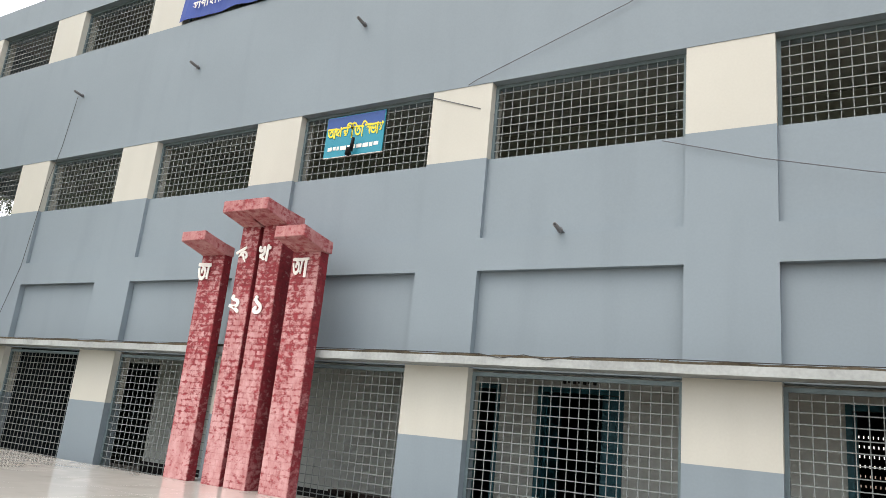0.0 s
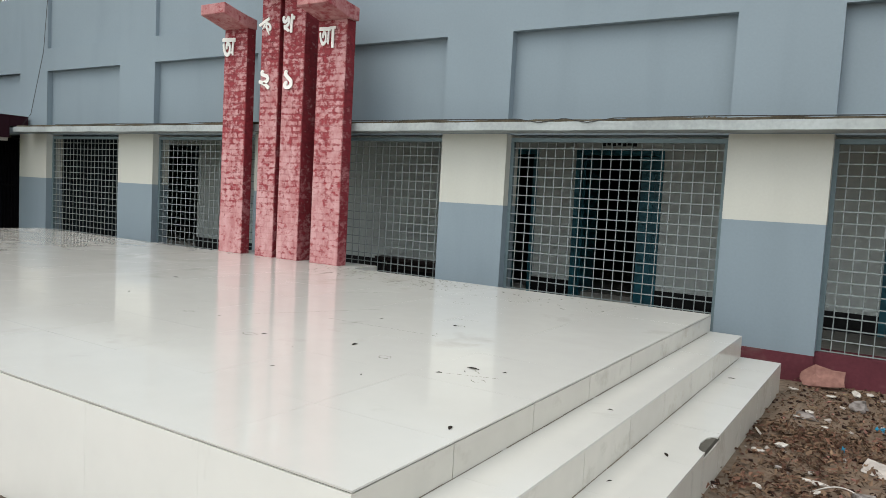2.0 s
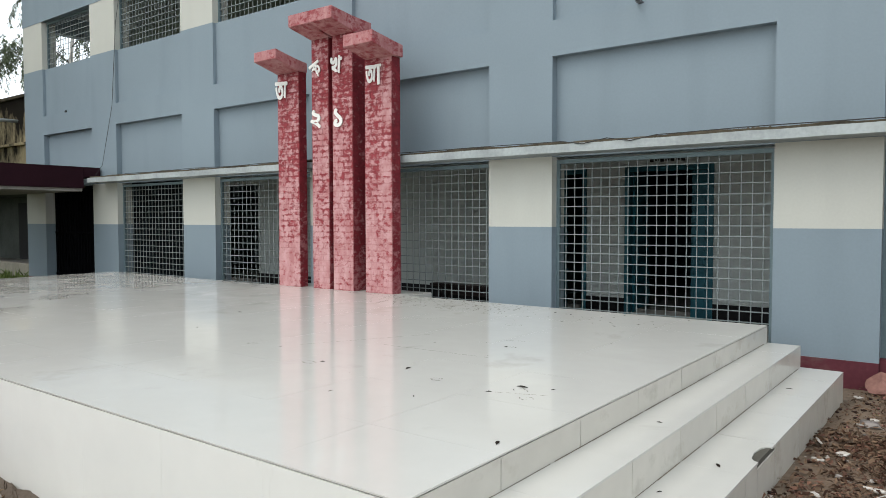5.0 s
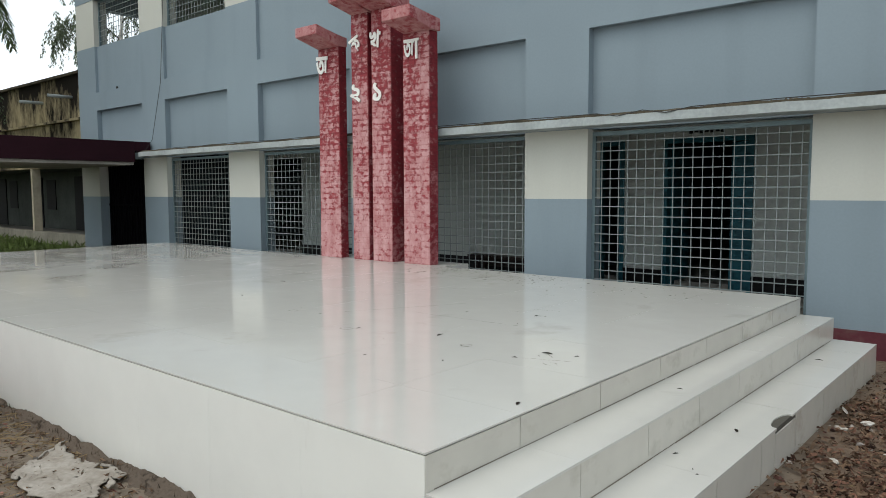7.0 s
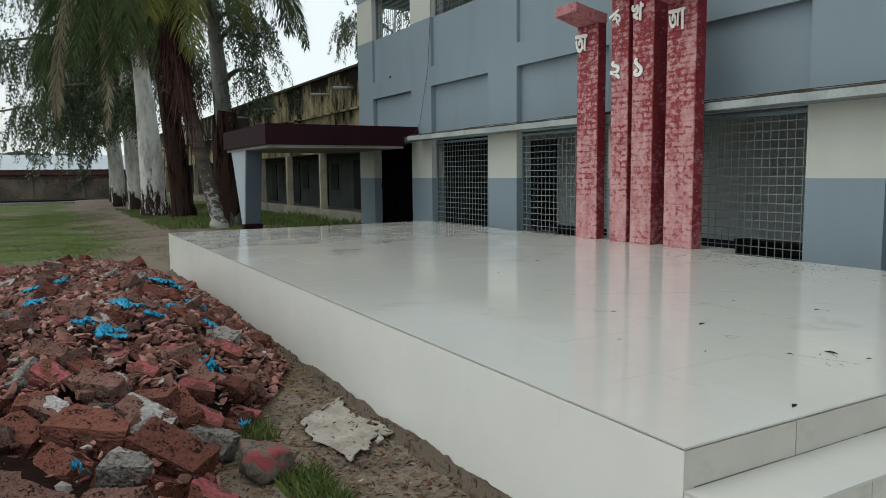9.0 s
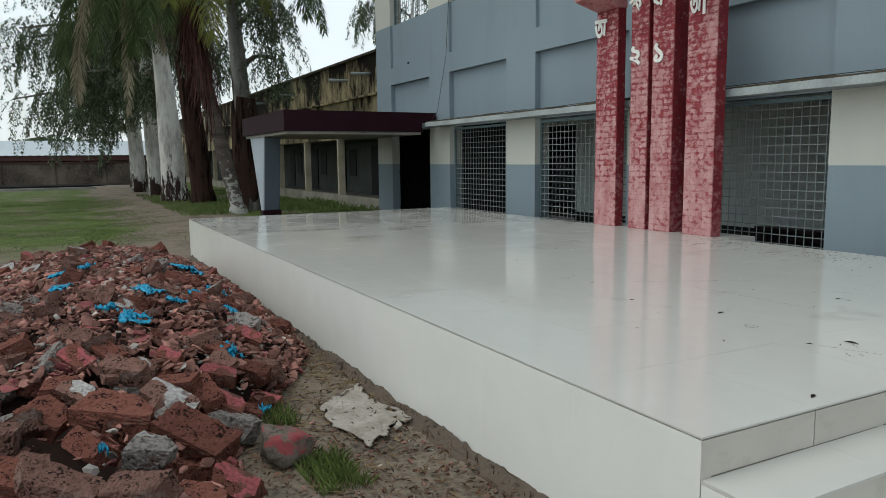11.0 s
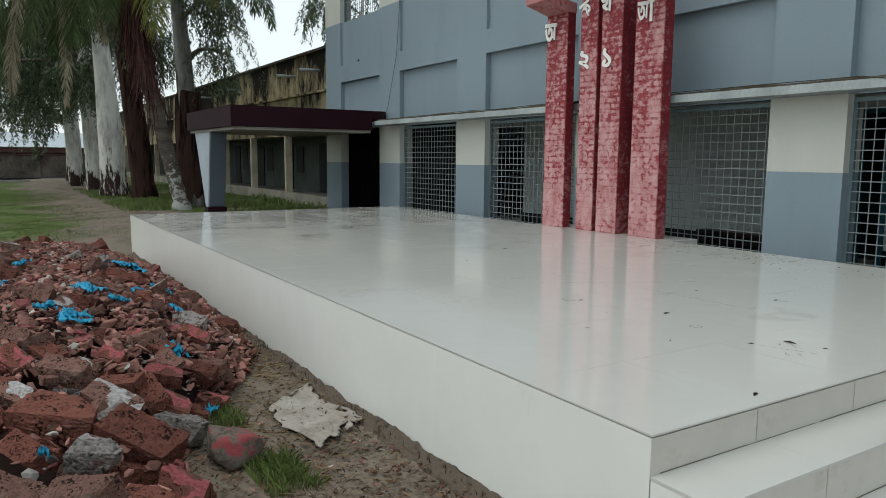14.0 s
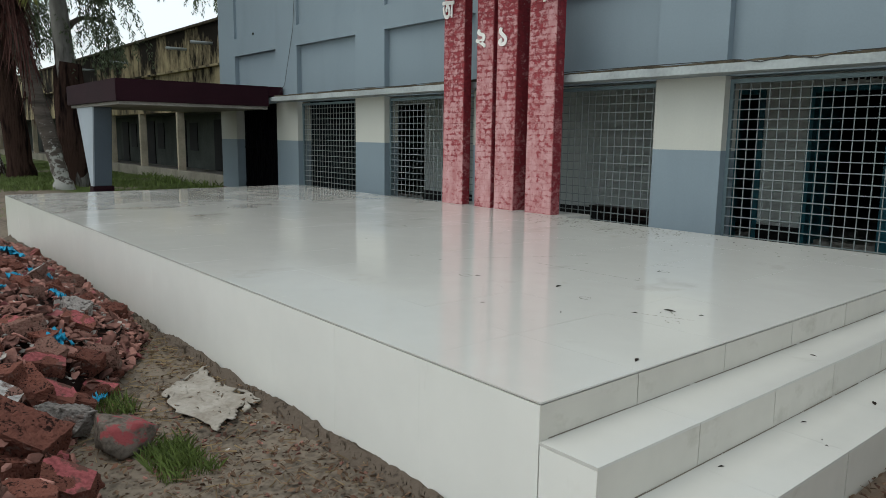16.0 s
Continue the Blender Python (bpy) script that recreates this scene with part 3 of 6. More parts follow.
def prism(bm, profile, x0, x1):
    """A solid of the given (y, z) outline from x0 to x1."""
    a = [bm.verts.new((x0, y, z)) for y, z in profile]
    b = [bm.verts.new((x1, y, z)) for y, z in profile]
    n = len(profile)
    bm.faces.new(a)
    bm.faces.new(b[::-1])
    for i in range(n):
        bm.faces.new((a[i], a[(i + 1) % n], b[(i + 1) % n], b[i]))


BRICKS = {}


def brick(parent, s, at, mat):
    """One brick face of size s, laid 4 mm proud of the pillar."""
    key = (tuple(round(v, 3) for v in s), mat.name)
    if key not in BRICKS:
        bm = bmesh.new()
        box(bm, -s[0] / 2, s[0] / 2, -s[1] / 2, s[1] / 2, -s[2] / 2, s[2] / 2)
        BRICKS[key] = mesh_of(bm, "brick", mat)
    ob = new("brick", BRICKS[key])
    ob.parent = parent
    ob.location = at


def course(width, k):
    """Brick lengths across a face, running bond."""
    full, j = 0.205, 0.009
    out, u = [], 0.0
    first = full if k % 2 else full / 2
    while u < width - 0.01:
        w = min(first, width - u)
        if width - u - w < 0.05:
            w = width - u
        out.append((u, u + w))
        u += w
        first = full
    return [(a + j / 2, b - j / 2) for a, b in out]


def clad(p, x0, x1, z0, z1, rnd, smooth_until, back):
    h, j, k = 0.076, 0.009, 0
    z = z0
    while z + h <= z1 + 0.001:
        zc = z + h / 2
        for a, b in course(x1 - x0, k):
            off = rnd.uniform(-0.0015, 0.0015)
            if zc > smooth_until:
                brick(p, (round(b - a, 3), 0.012, h - j), ((x0 + (a + b) / 2), PY_F + 0.0042 + off, zc), M_PINK)
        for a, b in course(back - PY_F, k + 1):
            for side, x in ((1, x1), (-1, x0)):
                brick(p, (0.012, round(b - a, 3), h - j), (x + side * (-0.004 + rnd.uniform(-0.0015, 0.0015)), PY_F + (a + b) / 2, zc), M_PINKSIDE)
        z += h
        k += 1


def build_pillar(x0, x1, neck, seed, smooth_until, back):
    bm = bmesh.new()
    box(bm, x0, x1, PY_F, back, PZ - 0.02, neck, bevel=0.004)
    p = part("pillar", bm, M_RED, monument)
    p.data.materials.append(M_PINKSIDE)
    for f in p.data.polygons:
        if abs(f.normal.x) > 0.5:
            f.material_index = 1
    clad(p, x0, x1, PZ + 0.004, neck, random.Random(seed), smooth_until, back)
    if smooth_until > PZ:
        boxpart("plaster_coat", M_PINK, p, (x0 - 0.002, x1 + 0.002, PY_F - 0.004, PY_F + 0.01, PZ, smooth_until), "smooth pink plaster coat", 0.003)
    return p


def build_cap(specs, label):
    bm = bmesh.new()
    for x0, x1, prof in specs:
        prism(bm, prof, x0, x1)
    bmesh.ops.bevel(bm, geom=list(bm.edges), offset=0.007, segments=1, affect="EDGES")
    part("cap", bm, M_PINKCAP, monument, label)


def cap_profile(neck, top, lo, hi, back=-0.28):
    return [(back, neck), (back, top), (-0.62, top + 0.02), (-1.0, hi), (-1.0, lo), (PY_F, neck)]


build_pillar(-8.06, -7.625, 3.45, 1, 0.98, -0.46)
build_pillar(-7.365, -7.045, 3.82, 2, 0.0, PY_B)
build_pillar(-6.975, -6.61, 3.82, 3, 0.0, PY_B)
build_pillar(-6.395, -5.945, 3.43, 4, 0.0, PY_B4)
build_cap([(-8.065, -7.615, cap_profile(3.45, 3.58, 3.555, 3.685, -0.45))], "single forward-jutting painted cap")
hi = cap_profile(3.82, 3.99, 3.91, 4.063)
build_cap([(-7.365, -7.03, hi), (-6.985, -6.57, hi), (-7.029, -6.986, [(-0.78, 3.86), (-0.78, 4.03), (-1.0, 4.063), (-1.0, 3.91)])], "double cap joined at its front edge")
build_cap([(-6.375, -5.895, cap_profile(3.43, 3.58, 3.52, 3.662, PY_B4))], "single forward-jutting painted cap")


def letter(text, x, z, y, size, mat, parent, depth=0.012, sx=1.0, roll=0.0, name="letter", bold=0.018):
    """One flat letter standing on a face that looks towards -y, centred at x, z."""
    cu = bpy.data.curves.new("letter", "FONT")
    cu.body, cu.size = text, size
    tmp = bpy.data.objects.new("letter_tmp", cu)
    scene.collection.objects.link(tmp)
    flat = tmp.to_curve(bpy.context.evaluated_depsgraph_get())
    rings = []
    for sp in flat.splines:
        pts = [p.co.to_2d() for p in (sp.bezier_points if sp.type == "BEZIER" else sp.points)]
        if sp.type == "BEZIER":
            ring = []
            for i, q in enumerate(sp.bezier_points):
                r = sp.bezier_points[(i + 1) % len(sp.bezier_points)]
                for k in range(5):
                    t = k / 5
                    ring.append(((1 - t) ** 3 * q.co + 3 * t * (1 - t) ** 2 * q.handle_right + 3 * t * t * (1 - t) * r.handle_left + t ** 3 * r.co).to_2d())
            pts = ring
        area = sum(a.x * b.y - b.x * a.y for a, b in zip(pts, pts[1:] + pts[:1])) / 2
        if len(pts) > 2 and abs(area) > 1e-7:
            rings.append((area, pts))
    tmp.to_curve_clear()
    bpy.data.objects.remove(tmp)
    if bold:
        # thicken the strokes evenly
        turn = 1 if max(rings, key=lambda r: abs(r[0]))[0] > 0 else -1
        fat = []
        for area, pts in rings:
            n, new_pts = len(pts), []
            for i in range(n):
                d = pts[(i + 1) % n] - pts[i - 1]
                d = d.normalized() if d.length > 1e-9 else Vector((0, 0))
                new_pts.append(pts[i] + Vector((d.y, -d.x)) * bold * turn)
            fat.append((area, new_pts))
        rings = fat
    main = max(rings, key=lambda r: abs(r[0]))[0]
    solid = [r[1] for r in rings if r[0] * main > 0]
    holes = [r[1] for r in rings if r[0] * main < 0]

    def inside(q, ring):
        odd = False
        for a, b in zip(ring, ring[1:] + ring[:1]):
            if (a.y > q.y) != (b.y > q.y) and q.x < (b.x - a.x) * (q.y - a.y) / (b.y - a.y) + a.x:
                odd = not odd
        return odd

    bm = bmesh.new()
    for n, ring in enumerate(solid):
        loops = [ring] + [h for h in holes if inside(h[0], ring)]
        edges = []
        for lp in loops:
            vs = [bm.verts.new((q.x, q.y, 0.0004 * n)) for q in lp]
            edges += [bm.edges.new((vs[i], vs[(i + 1) % len(vs)])) for i in range(len(vs))]
        bmesh.ops.triangle_fill(bm, use_beauty=True, use_dissolve=False, edges=edges, normal=(0, 0, 1))
    ext = bmesh.ops.extrude_face_region(bm, geom=bm.faces[:])
    bmesh.ops.translate(bm, verts=[g for g in ext["geom"] if isinstance(g, bmesh.types.BMVert)], vec=(0, 0, depth))
    me = mesh_of(bm, "letter", mat)
    co = [v.co for v in me.vertices]
    cx = (min(c.x for c in co) + max(c.x for c in co)) / 2
    cy = (min(c.y for c in co) + max(c.y for c in co)) / 2
    me.transform(Matrix.Diagonal((sx, 1, 1, 1)) @ Matrix.Translation((-cx, -cy, -depth / 2)))
    me.materials.clear()
    me.materials.append(mat)
    ob = new(name, me)
    ob.matrix_basis = pose(x, y, z, 90, 0, 0) @ pose(0, 0, 0, 0, 0, roll)
    if parent:
        ob.parent = parent
    return ob


for text, x, z, size, sx, roll, fat in (("\u0985", -7.966, 3.20, 0.42, 0.62, -3, 0.010), ("\u0995", -7.267, 3.41, 0.33, 0.68, 24, 0.007), ("\u0996", -6.884, 3.42, 0.38, 0.78, -3, 0.008),
                                        ("\u0985", -6.275, 3.225, 0.38, 0.50, -3, 0.008), ("\u09e8", -7.269, 2.77, 0.34, 1.08, -3, 0.010), ("\u09e7", -6.852, 2.755, 0.35, 1.05, -3, 0.010)):
    tagged(letter(text, x, z, PY_F - 0.018, size, M_WHITE, monument, sx=sx, roll=roll, bold=fat), "white painted letter")
boxpart("letter_stem", M_WHITE, monument, (-6.165, -6.125, PY_F - 0.024, PY_F - 0.012, 3.10, 3.335), "white painted letter", 0.003)
boxpart("letter_stem", M_WHITE, monument, (-6.21, -6.10, PY_F - 0.023, PY_F - 0.013, 3.32, 3.352), "white painted letter", 0.003)
# ---- entrance portico ----
portico = thing("entrance_portico", "maroon-edged concrete entrance portico on a tapered pier", "portico")


def build_portico():
    x0, x1, y0 = -17.7, -14.055, -3.40
    boxpart("fascia", M_MAROON, portico, (x0, x1, y0, -0.365, 2.045, 2.455), "maroon roof fascia", 0.008)
    boxpart("fascia", M_MAROON, portico, (x0, x1, -0.364, -0.04, 2.26, 2.453), "maroon roof fascia")
    boxpart("soffit", M_CONC, portico, (x0 + 0.08, x1 - 0.06, y0 + 0.06, -0.37, 1.985, 2.044), "stained concrete soffit")
    for px in (x1 - 1.95,):
        bm = bmesh.new()
        w_top, w_bot, d = 1.28, 0.2, 0.36
        z0, z1 = 0.34, 1.985
        ring = []
        for z, w in ((z0, w_bot), (z1, w_top)):
            c = px - 0.30 * (1 - (z - z0) / (z1 - z0))
            ring.append([bm.verts.new((xx, yy, z)) for xx, yy in ((c - w, y0 + 0.1), (c, y0 + 0.1), (c, y0 + 0.1 + d), (c - w, y0 + 0.1 + d))])
        bm.faces.new(ring[0][::-1])
        bm.faces.new(ring[1])
        for i in range(4):
            bm.faces.new((ring[0][i], ring[0][(i + 1) % 4], ring[1][(i + 1) % 4], ring[1][i]))
        bmesh.ops.bevel(bm, geom=list(bm.edges), offset=0.012, segments=1, affect="EDGES")
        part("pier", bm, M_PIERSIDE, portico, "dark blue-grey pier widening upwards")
        bm = bmesh.new()
        lo, hi = px - 0.30, px
        front = [(lo - w_bot, z0), (lo, z0), (hi, z1), (hi - w_top, z1)]
        a = [bm.verts.new((xx, y0 + 0.085, z)) for xx, z in front]
        b = [bm.verts.new((xx, y0 + 0.115, z)) for xx, z in front]
        bm.faces.new(a)
        bm.faces.new(b[::-1])
        for i in range(4):
            bm.faces.new((a[i], a[(i + 1) % 4], b[(i + 1) % 4], b[i]))
        part("pier_face", bm, M_PIER, portico, "pale front panel of the pier")
        c = px - 0.30
        boxpart("plinth", M_MAROON, portico, (c - w_bot - 0.05, c + 0.05, y0 + 0.07, y0 + 0.13 + d, -0.3, z0), "maroon pier foot", 0.01)


# Pier body is dark blue-grey, its thin front panel several times paler.
M_PIERSIDE = material("dark_blue_pier_side", (0.10, 0.13, 0.16), 0.6, 0.15, big=1.0, fine=30, bump=0.05, stain=0.2)
M_PIER = material("pale_blue_pier_front", (0.36, 0.41, 0.46), 0.6, 0.12, big=1.0, fine=30, bump=0.05, stain=0.15)
build_portico()

# collapsible gate under the portico
gate = thing("collapsible_gate", "dark steel collapsible gate in the entrance bay", "gate", at=(-15.46, 0.2, 0.19))


def build_gate():
    bm = bmesh.new()
    box(bm, -0.012, 0.012, -0.01, 0.01, 0, 1.9)
    bar = mesh_of(bm, "bar", M_PIT)
    for i in range(17):
        o = new("bar", bar)
        o.parent = gate
        o.location = (-1.0 + i * 0.125, 0, 0)
    # Added backing: stands in for the unlit passage behind the gate.
    boxpart("passage_dark", M_PIT, gate, (-1.03, 1.03, 0.03, 0.036, 0, 1.9), "added black backing in place of the dark passage")
    for k in range(3):
        boxpart("rail", M_PIT, gate, (-1.03, 1.03, -0.02, -0.01, 0.05 + k * 0.9, 0.09 + k * 0.9))


build_gate()

# ---- old stained building ----
M_OLDCOL = material("worn_cream_column", (0.46, 0.41, 0.31), 0.85, 0.3, big=1.5, fine=14, bump=0.3, stain=0.5)
M_OLDBASE = material("grimy_verandah_wall", (0.29, 0.27, 0.22), 0.9, 0.3, big=1.2, fine=12, bump=0.3, stain=0.5)
# Low base colour puts part of the verandah's shade into its walls and ceiling.
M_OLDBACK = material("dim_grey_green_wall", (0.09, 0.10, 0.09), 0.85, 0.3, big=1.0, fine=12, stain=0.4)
old = thing("old_building", "old stained ochre building with a pillared verandah", "building")


def build_old():
    xr, xl = -17.66, -76.0
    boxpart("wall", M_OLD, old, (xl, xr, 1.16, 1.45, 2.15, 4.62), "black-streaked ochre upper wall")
    boxpart("coping", M_MOSS, old, (xl, xr, 1.08, 1.5, 4.62, 4.69), "mossy dark coping")
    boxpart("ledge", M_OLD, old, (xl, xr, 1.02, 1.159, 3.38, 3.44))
    boxpart("verandah_wall", M_OLDBASE, old, (xl, xr, 1.14, 1.4, -0.3, 0.27), "grimy low verandah wall", 0.01)
    boxpart("verandah_floor", M_CONC, old, (xl, xr, 1.4, 3.6, -0.3, 0.1))
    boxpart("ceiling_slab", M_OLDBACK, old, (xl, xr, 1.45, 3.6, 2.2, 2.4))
    boxpart("roof", M_CONC, old, (xl, xr, 1.5, 9, 4.3, 4.5))
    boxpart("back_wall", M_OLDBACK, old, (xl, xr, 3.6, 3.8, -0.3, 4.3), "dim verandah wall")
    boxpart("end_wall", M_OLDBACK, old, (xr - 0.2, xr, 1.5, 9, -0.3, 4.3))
    for i in range(15):
        x = -23.95 - i * 3.8
        boxpart("column", M_OLDCOL, old, (x + 0.14, x + 0.28, 1.16, 1.40, 0.27, 2.15), "worn cream column", 0.01)
        if i < 10:
            boxpart("door_leaf", M_BLACK, old, (x + 1.2, x + 2.1, 3.56, 3.6, 0.1, 2.0), "dark closed door")
            boxpart("window_shutter", M_BLACK, old, (x + 2.5, x + 3.3, 3.57, 3.6, 0.8, 1.9), "dark shuttered window")
    for x in (-20.6, -22.6, -28.5, -33.0):
        bm = bmesh.new()
        bmesh.ops.create_cone(bm, cap_ends=True, segments=10, radius1=0.045, radius2=0.045, depth=0.7, matrix=pose(x, 0.88, 4.03, 90, 0, 0))
        part("rain_spout", bm, M_LEDGE, old, "pale concrete rain spout", True)


build_old()

# ---- boundary wall and shed far off ----
M_BWALL = material("sooty_plaster_wall", (0.15, 0.125, 0.10), 0.9, 0.4, dark=(0.035, 0.028, 0.024), big=0.6, fine=6, bump=0.3, world_space=True,
                   blotch=((0.014, 0.012, 0.010), 0.5, 0.60, 0.16, 0.075, (1, 1, 0.6)))
M_TIN = material("corrugated_tin", (0.40, 0.45, 0.48), 0.45, 0.15, big=0.3, fine=5, metal=0.0, stain=0.15)
M_RUST = material("rusty_eave", (0.09, 0.045, 0.042), 0.8, 0.35, big=0.8, fine=8)
wall_b = thing("boundary_wall", "sooty plastered boundary wall with piers", "wall", kind="structure")
boxpart("wall", M_BWALL, wall_b, (-57.25, -57.0, -60, 0.9, -0.3, 1.42))
boxpart("coping", M_RUST, wall_b, (-57.32, -56.93, -60, 0.9, 1.42, 1.52))
for i in range(16):
    boxpart("pier", M_BWALL, wall_b, (-57.0, -56.88, -1.5 - i * 3.2, -1.2 - i * 3.2, -0.3, 1.42))
boxpart("drain", M_BLACK, wall_b, (-56.8, -54.0, -60, -2.0, -0.3, -0.03), "wet black drain along the wall")
boxpart("drain_kerb", M_CONC, wall_b, (-49.6, -49.1, -60, -5.4, -0.3, -0.02), "pale kerb of the drain")
shed = thing("tin_shed", "long shed with a pale corrugated tin roof", "shed")
boxpart("wall", M_BWALL, shed, (-66, -60.2, -58, -1.0, -0.3, 1.9))
boxpart("fascia", M_RUST, shed, (-59.7, -59.6, -59, -0.2, 1.62, 2.0), "rusty red eave board")


def build_tin():
    bm = bmesh.new()
    n = 240
    rows = []
    for k in range(n + 1):
        y = -59 + 59 * k / n
        off = 0.03 * (k % 2)
        rows.append((bm.verts.new((-59.5, y, 2.0 + off)), bm.verts.new((-63.5, y, 3.15 + off)), bm.verts.new((-67.5, y, 2.0 + off))))
    for a, b in zip(rows[:-1], rows[1:]):
        bm.faces.new((a[0], b[0], b[1], a[1]))
        bm.faces.new((a[1], b[1], b[2], a[2]))
    part("roof", bm, M_TIN, shed, "pale corrugated tin roof")


build_tin()

# ---- fittings of the school ----
M_PVC = material("grey_pvc", (0.13, 0.135, 0.14), 0.4, 0.2, fine=40)
M_WIRE = material("black_wire", (0.03, 0.03, 0.03), 0.6, 0.2)
M_CABLE = material("grey_cable", (0.125, 0.135, 0.15), 0.6, 0.2)
for x, z in ((-12.9, 6.95), (-9.70, 6.95), (-6.22, 6.98), (-3.04, 3.70), (0.14, 3.66)):
    sp = thing("drain_spout", "grey plastic drain spout poking from the wall band", "pipe", "drain spouts", at=(x, 0.0, z))
    bm = bmesh.new()
    bmesh.ops.create_cone(bm, cap_ends=False, segments=14, radius1=0.024, radius2=0.024, depth=0.30, matrix=pose(0, -0.05, 0, 82, 0, 0))
    tube = part("pipe", bm, M_PVC, sp, "grey plastic pipe", True)
    tube.modifiers.new("wall", "SOLIDIFY").thickness = 0.006
    bm = bmesh.new()
    bmesh.ops.create_cone(bm, cap_ends=True, segments=14, radius1=0.034, radius2=0.034, depth=0.01, matrix=pose(0, -0.036, 0.002, 90, 0, 0))
    part("collar", bm, M_CABLE, sp)


def cable(pts, r=0.0055, label="thin grey cable strung across the facade", sag=0.0):
    cu = bpy.data.curves.new("cable", "CURVE")
    cu.dimensions, cu.bevel_depth, cu.bevel_resolution = "3D", r, 1
    s = cu.splines.new("POLY")
    n = 10
    path = []
    for a, b in zip(pts[:-1], pts[1:]):
        for k in range(n):
            f = k / n
            p = Vector(a).lerp(Vector(b), f)
            p.z -= sag * 4 * f * (1 - f)
            path.append(p)
    path.append(Vector(pts[-1]))
    s.points.add(len(path) - 1)
    for q, p in zip(s.points, path):
        q.co = (*p, 1)
    tmp = bpy.data.objects.new("cable_tmp", cu)
    scene.collection.objects.link(tmp)
    me = bpy.data.meshes.new_from_object(tmp.evaluated_get(bpy.context.evaluated_depsgraph_get()))
    bpy.data.objects.remove(tmp)
    me.materials.clear()
    me.materials.append(M_CABLE if r == 0.0055 else M_WIRE)
    tagged(new("cable", me), label, "cable", "cables on the facade")


cable([(-1.2, -0.05, 6.9), (-2.36, -0.05, 6.385), (-4.26, -0.05, 5.75), (-4.4, -0.02, 5.71)])
cable([(-4.92, -0.012, 5.62), (-4.22, -0.012, 5.366), (-4.05, 0.1, 5.3)])
cable([(-1.95, -0.02, 4.637), (-0.976, -0.05, 4.318), (-0.055, -0.06, 4.08), (1.6, -0.05, 3.7)])
cable([(-13.0, -0.05, 6.95), (-13.15, -0.04, 5.93), (-13.39, -0.03, 5.16), (-13.58, -0.03, 3.62), (-13.95, -0.05, 2.5), (-14.0, -0.2, 2.25)], 0.005)

# signs
M_SIGN = material("printed_blue_sign", (0.015, 0.26, 0.36), 0.35, 0.15, big=1.2, fine=50, bump=0.0)
M_SIGNTOP = material("printed_dark_blue", (0.03, 0.09, 0.30), 0.35, 0.15, fine=50, bump=0.0)
M_BANNER = material("blue_banner_cloth", (0.035, 0.075, 0.30), 0.6, 0.15, big=2, fine=30, bump=0.1)
M_YELLOW = material("yellow_print", (0.75, 0.66, 0.06), 0.5, 0.05)
sign = thing("department_sign", "turquoise-blue signboard with yellow lettering hung on the grille", "sign", at=(-6.24, 0.085, 5.01))


def build_sign():
    w, h = 1.02, 0.62
    boxpart("board", M_SIGN, sign, (-w / 2, w / 2, 0, 0.02, 0, h), "turquoise printed board", 0.003)
    boxpart("header_band", M_SIGNTOP, sign, (-w / 2 + 0.01, w / 2 - 0.01, -0.003, 0.001, h - 0.19, h - 0.01), "dark blue top of the print")
    boxpart("edging", M_WHITE, sign, (-w / 2 - 0.004, w / 2 + 0.004, -0.004, 0.022, -0.008, 0.0))
    # the letters stand in the order in which they are seen
    row = (("\u0985", -0.40, 0.9), ("\u09a5", -0.27, 0.9), ("\u09a8", -0.15, 0.9), ("\u09c0", -0.075, 0.8), ("\u09bf", -0.01, 0.7), ("\u09a4", 0.06, 0.85),
           ("\u09bf", 0.17, 0.7), ("\u09ac", 0.235, 0.9), ("\u09ad", 0.33, 0.85), ("\u09be", 0.40, 0.8), ("\u0997", 0.45, 0.8))
    for ch, x, sx in row:
        z = 0.36 + (0.02 if ch in "\u09bf\u09c0" else 0)
        letter(ch, x, z, -0.006, 0.25, M_YELLOW, sign, 0.004, sx * 0.78, bold=0.005)
    rnd = random.Random(9)
    x = -0.44
    while x < 0.42:
        d = rnd.uniform(0.04, 0.11)
        boxpart("small_print", M_WHITE, sign, (x, min(x + d, 0.45), -0.004, 0.001, 0.10 + rnd.uniform(-0.006, 0.006), 0.155), "white line of small print")
        x += d + 0.02


build_sign()
spout = thing("bent_pipe", "short black bent pipe end below the signboard", "pipe", at=(-6.22, 0.04, 4.98))
bm = bmesh.new()
bmesh.ops.create_cone(bm, cap_ends=True, segments=10, radius1=0.03, radius2=0.022, depth=0.2, matrix=pose(0.02, -0.02, 0.16, 12, 18, 0))
bmesh.ops.create_cone(bm, cap_ends=True, segments=10, radius1=0.045, radius2=0.03, depth=0.1, matrix=pose(-0.01, -0.05, 0.05, 40, 40, 0))
part("pipe", bm, M_BLACK, spout, smooth=True)

banner = thing("college_banner", "dark blue cloth banner with white lettering tied to the grille", "banner", at=(-8.9, -0.045, 7.95))


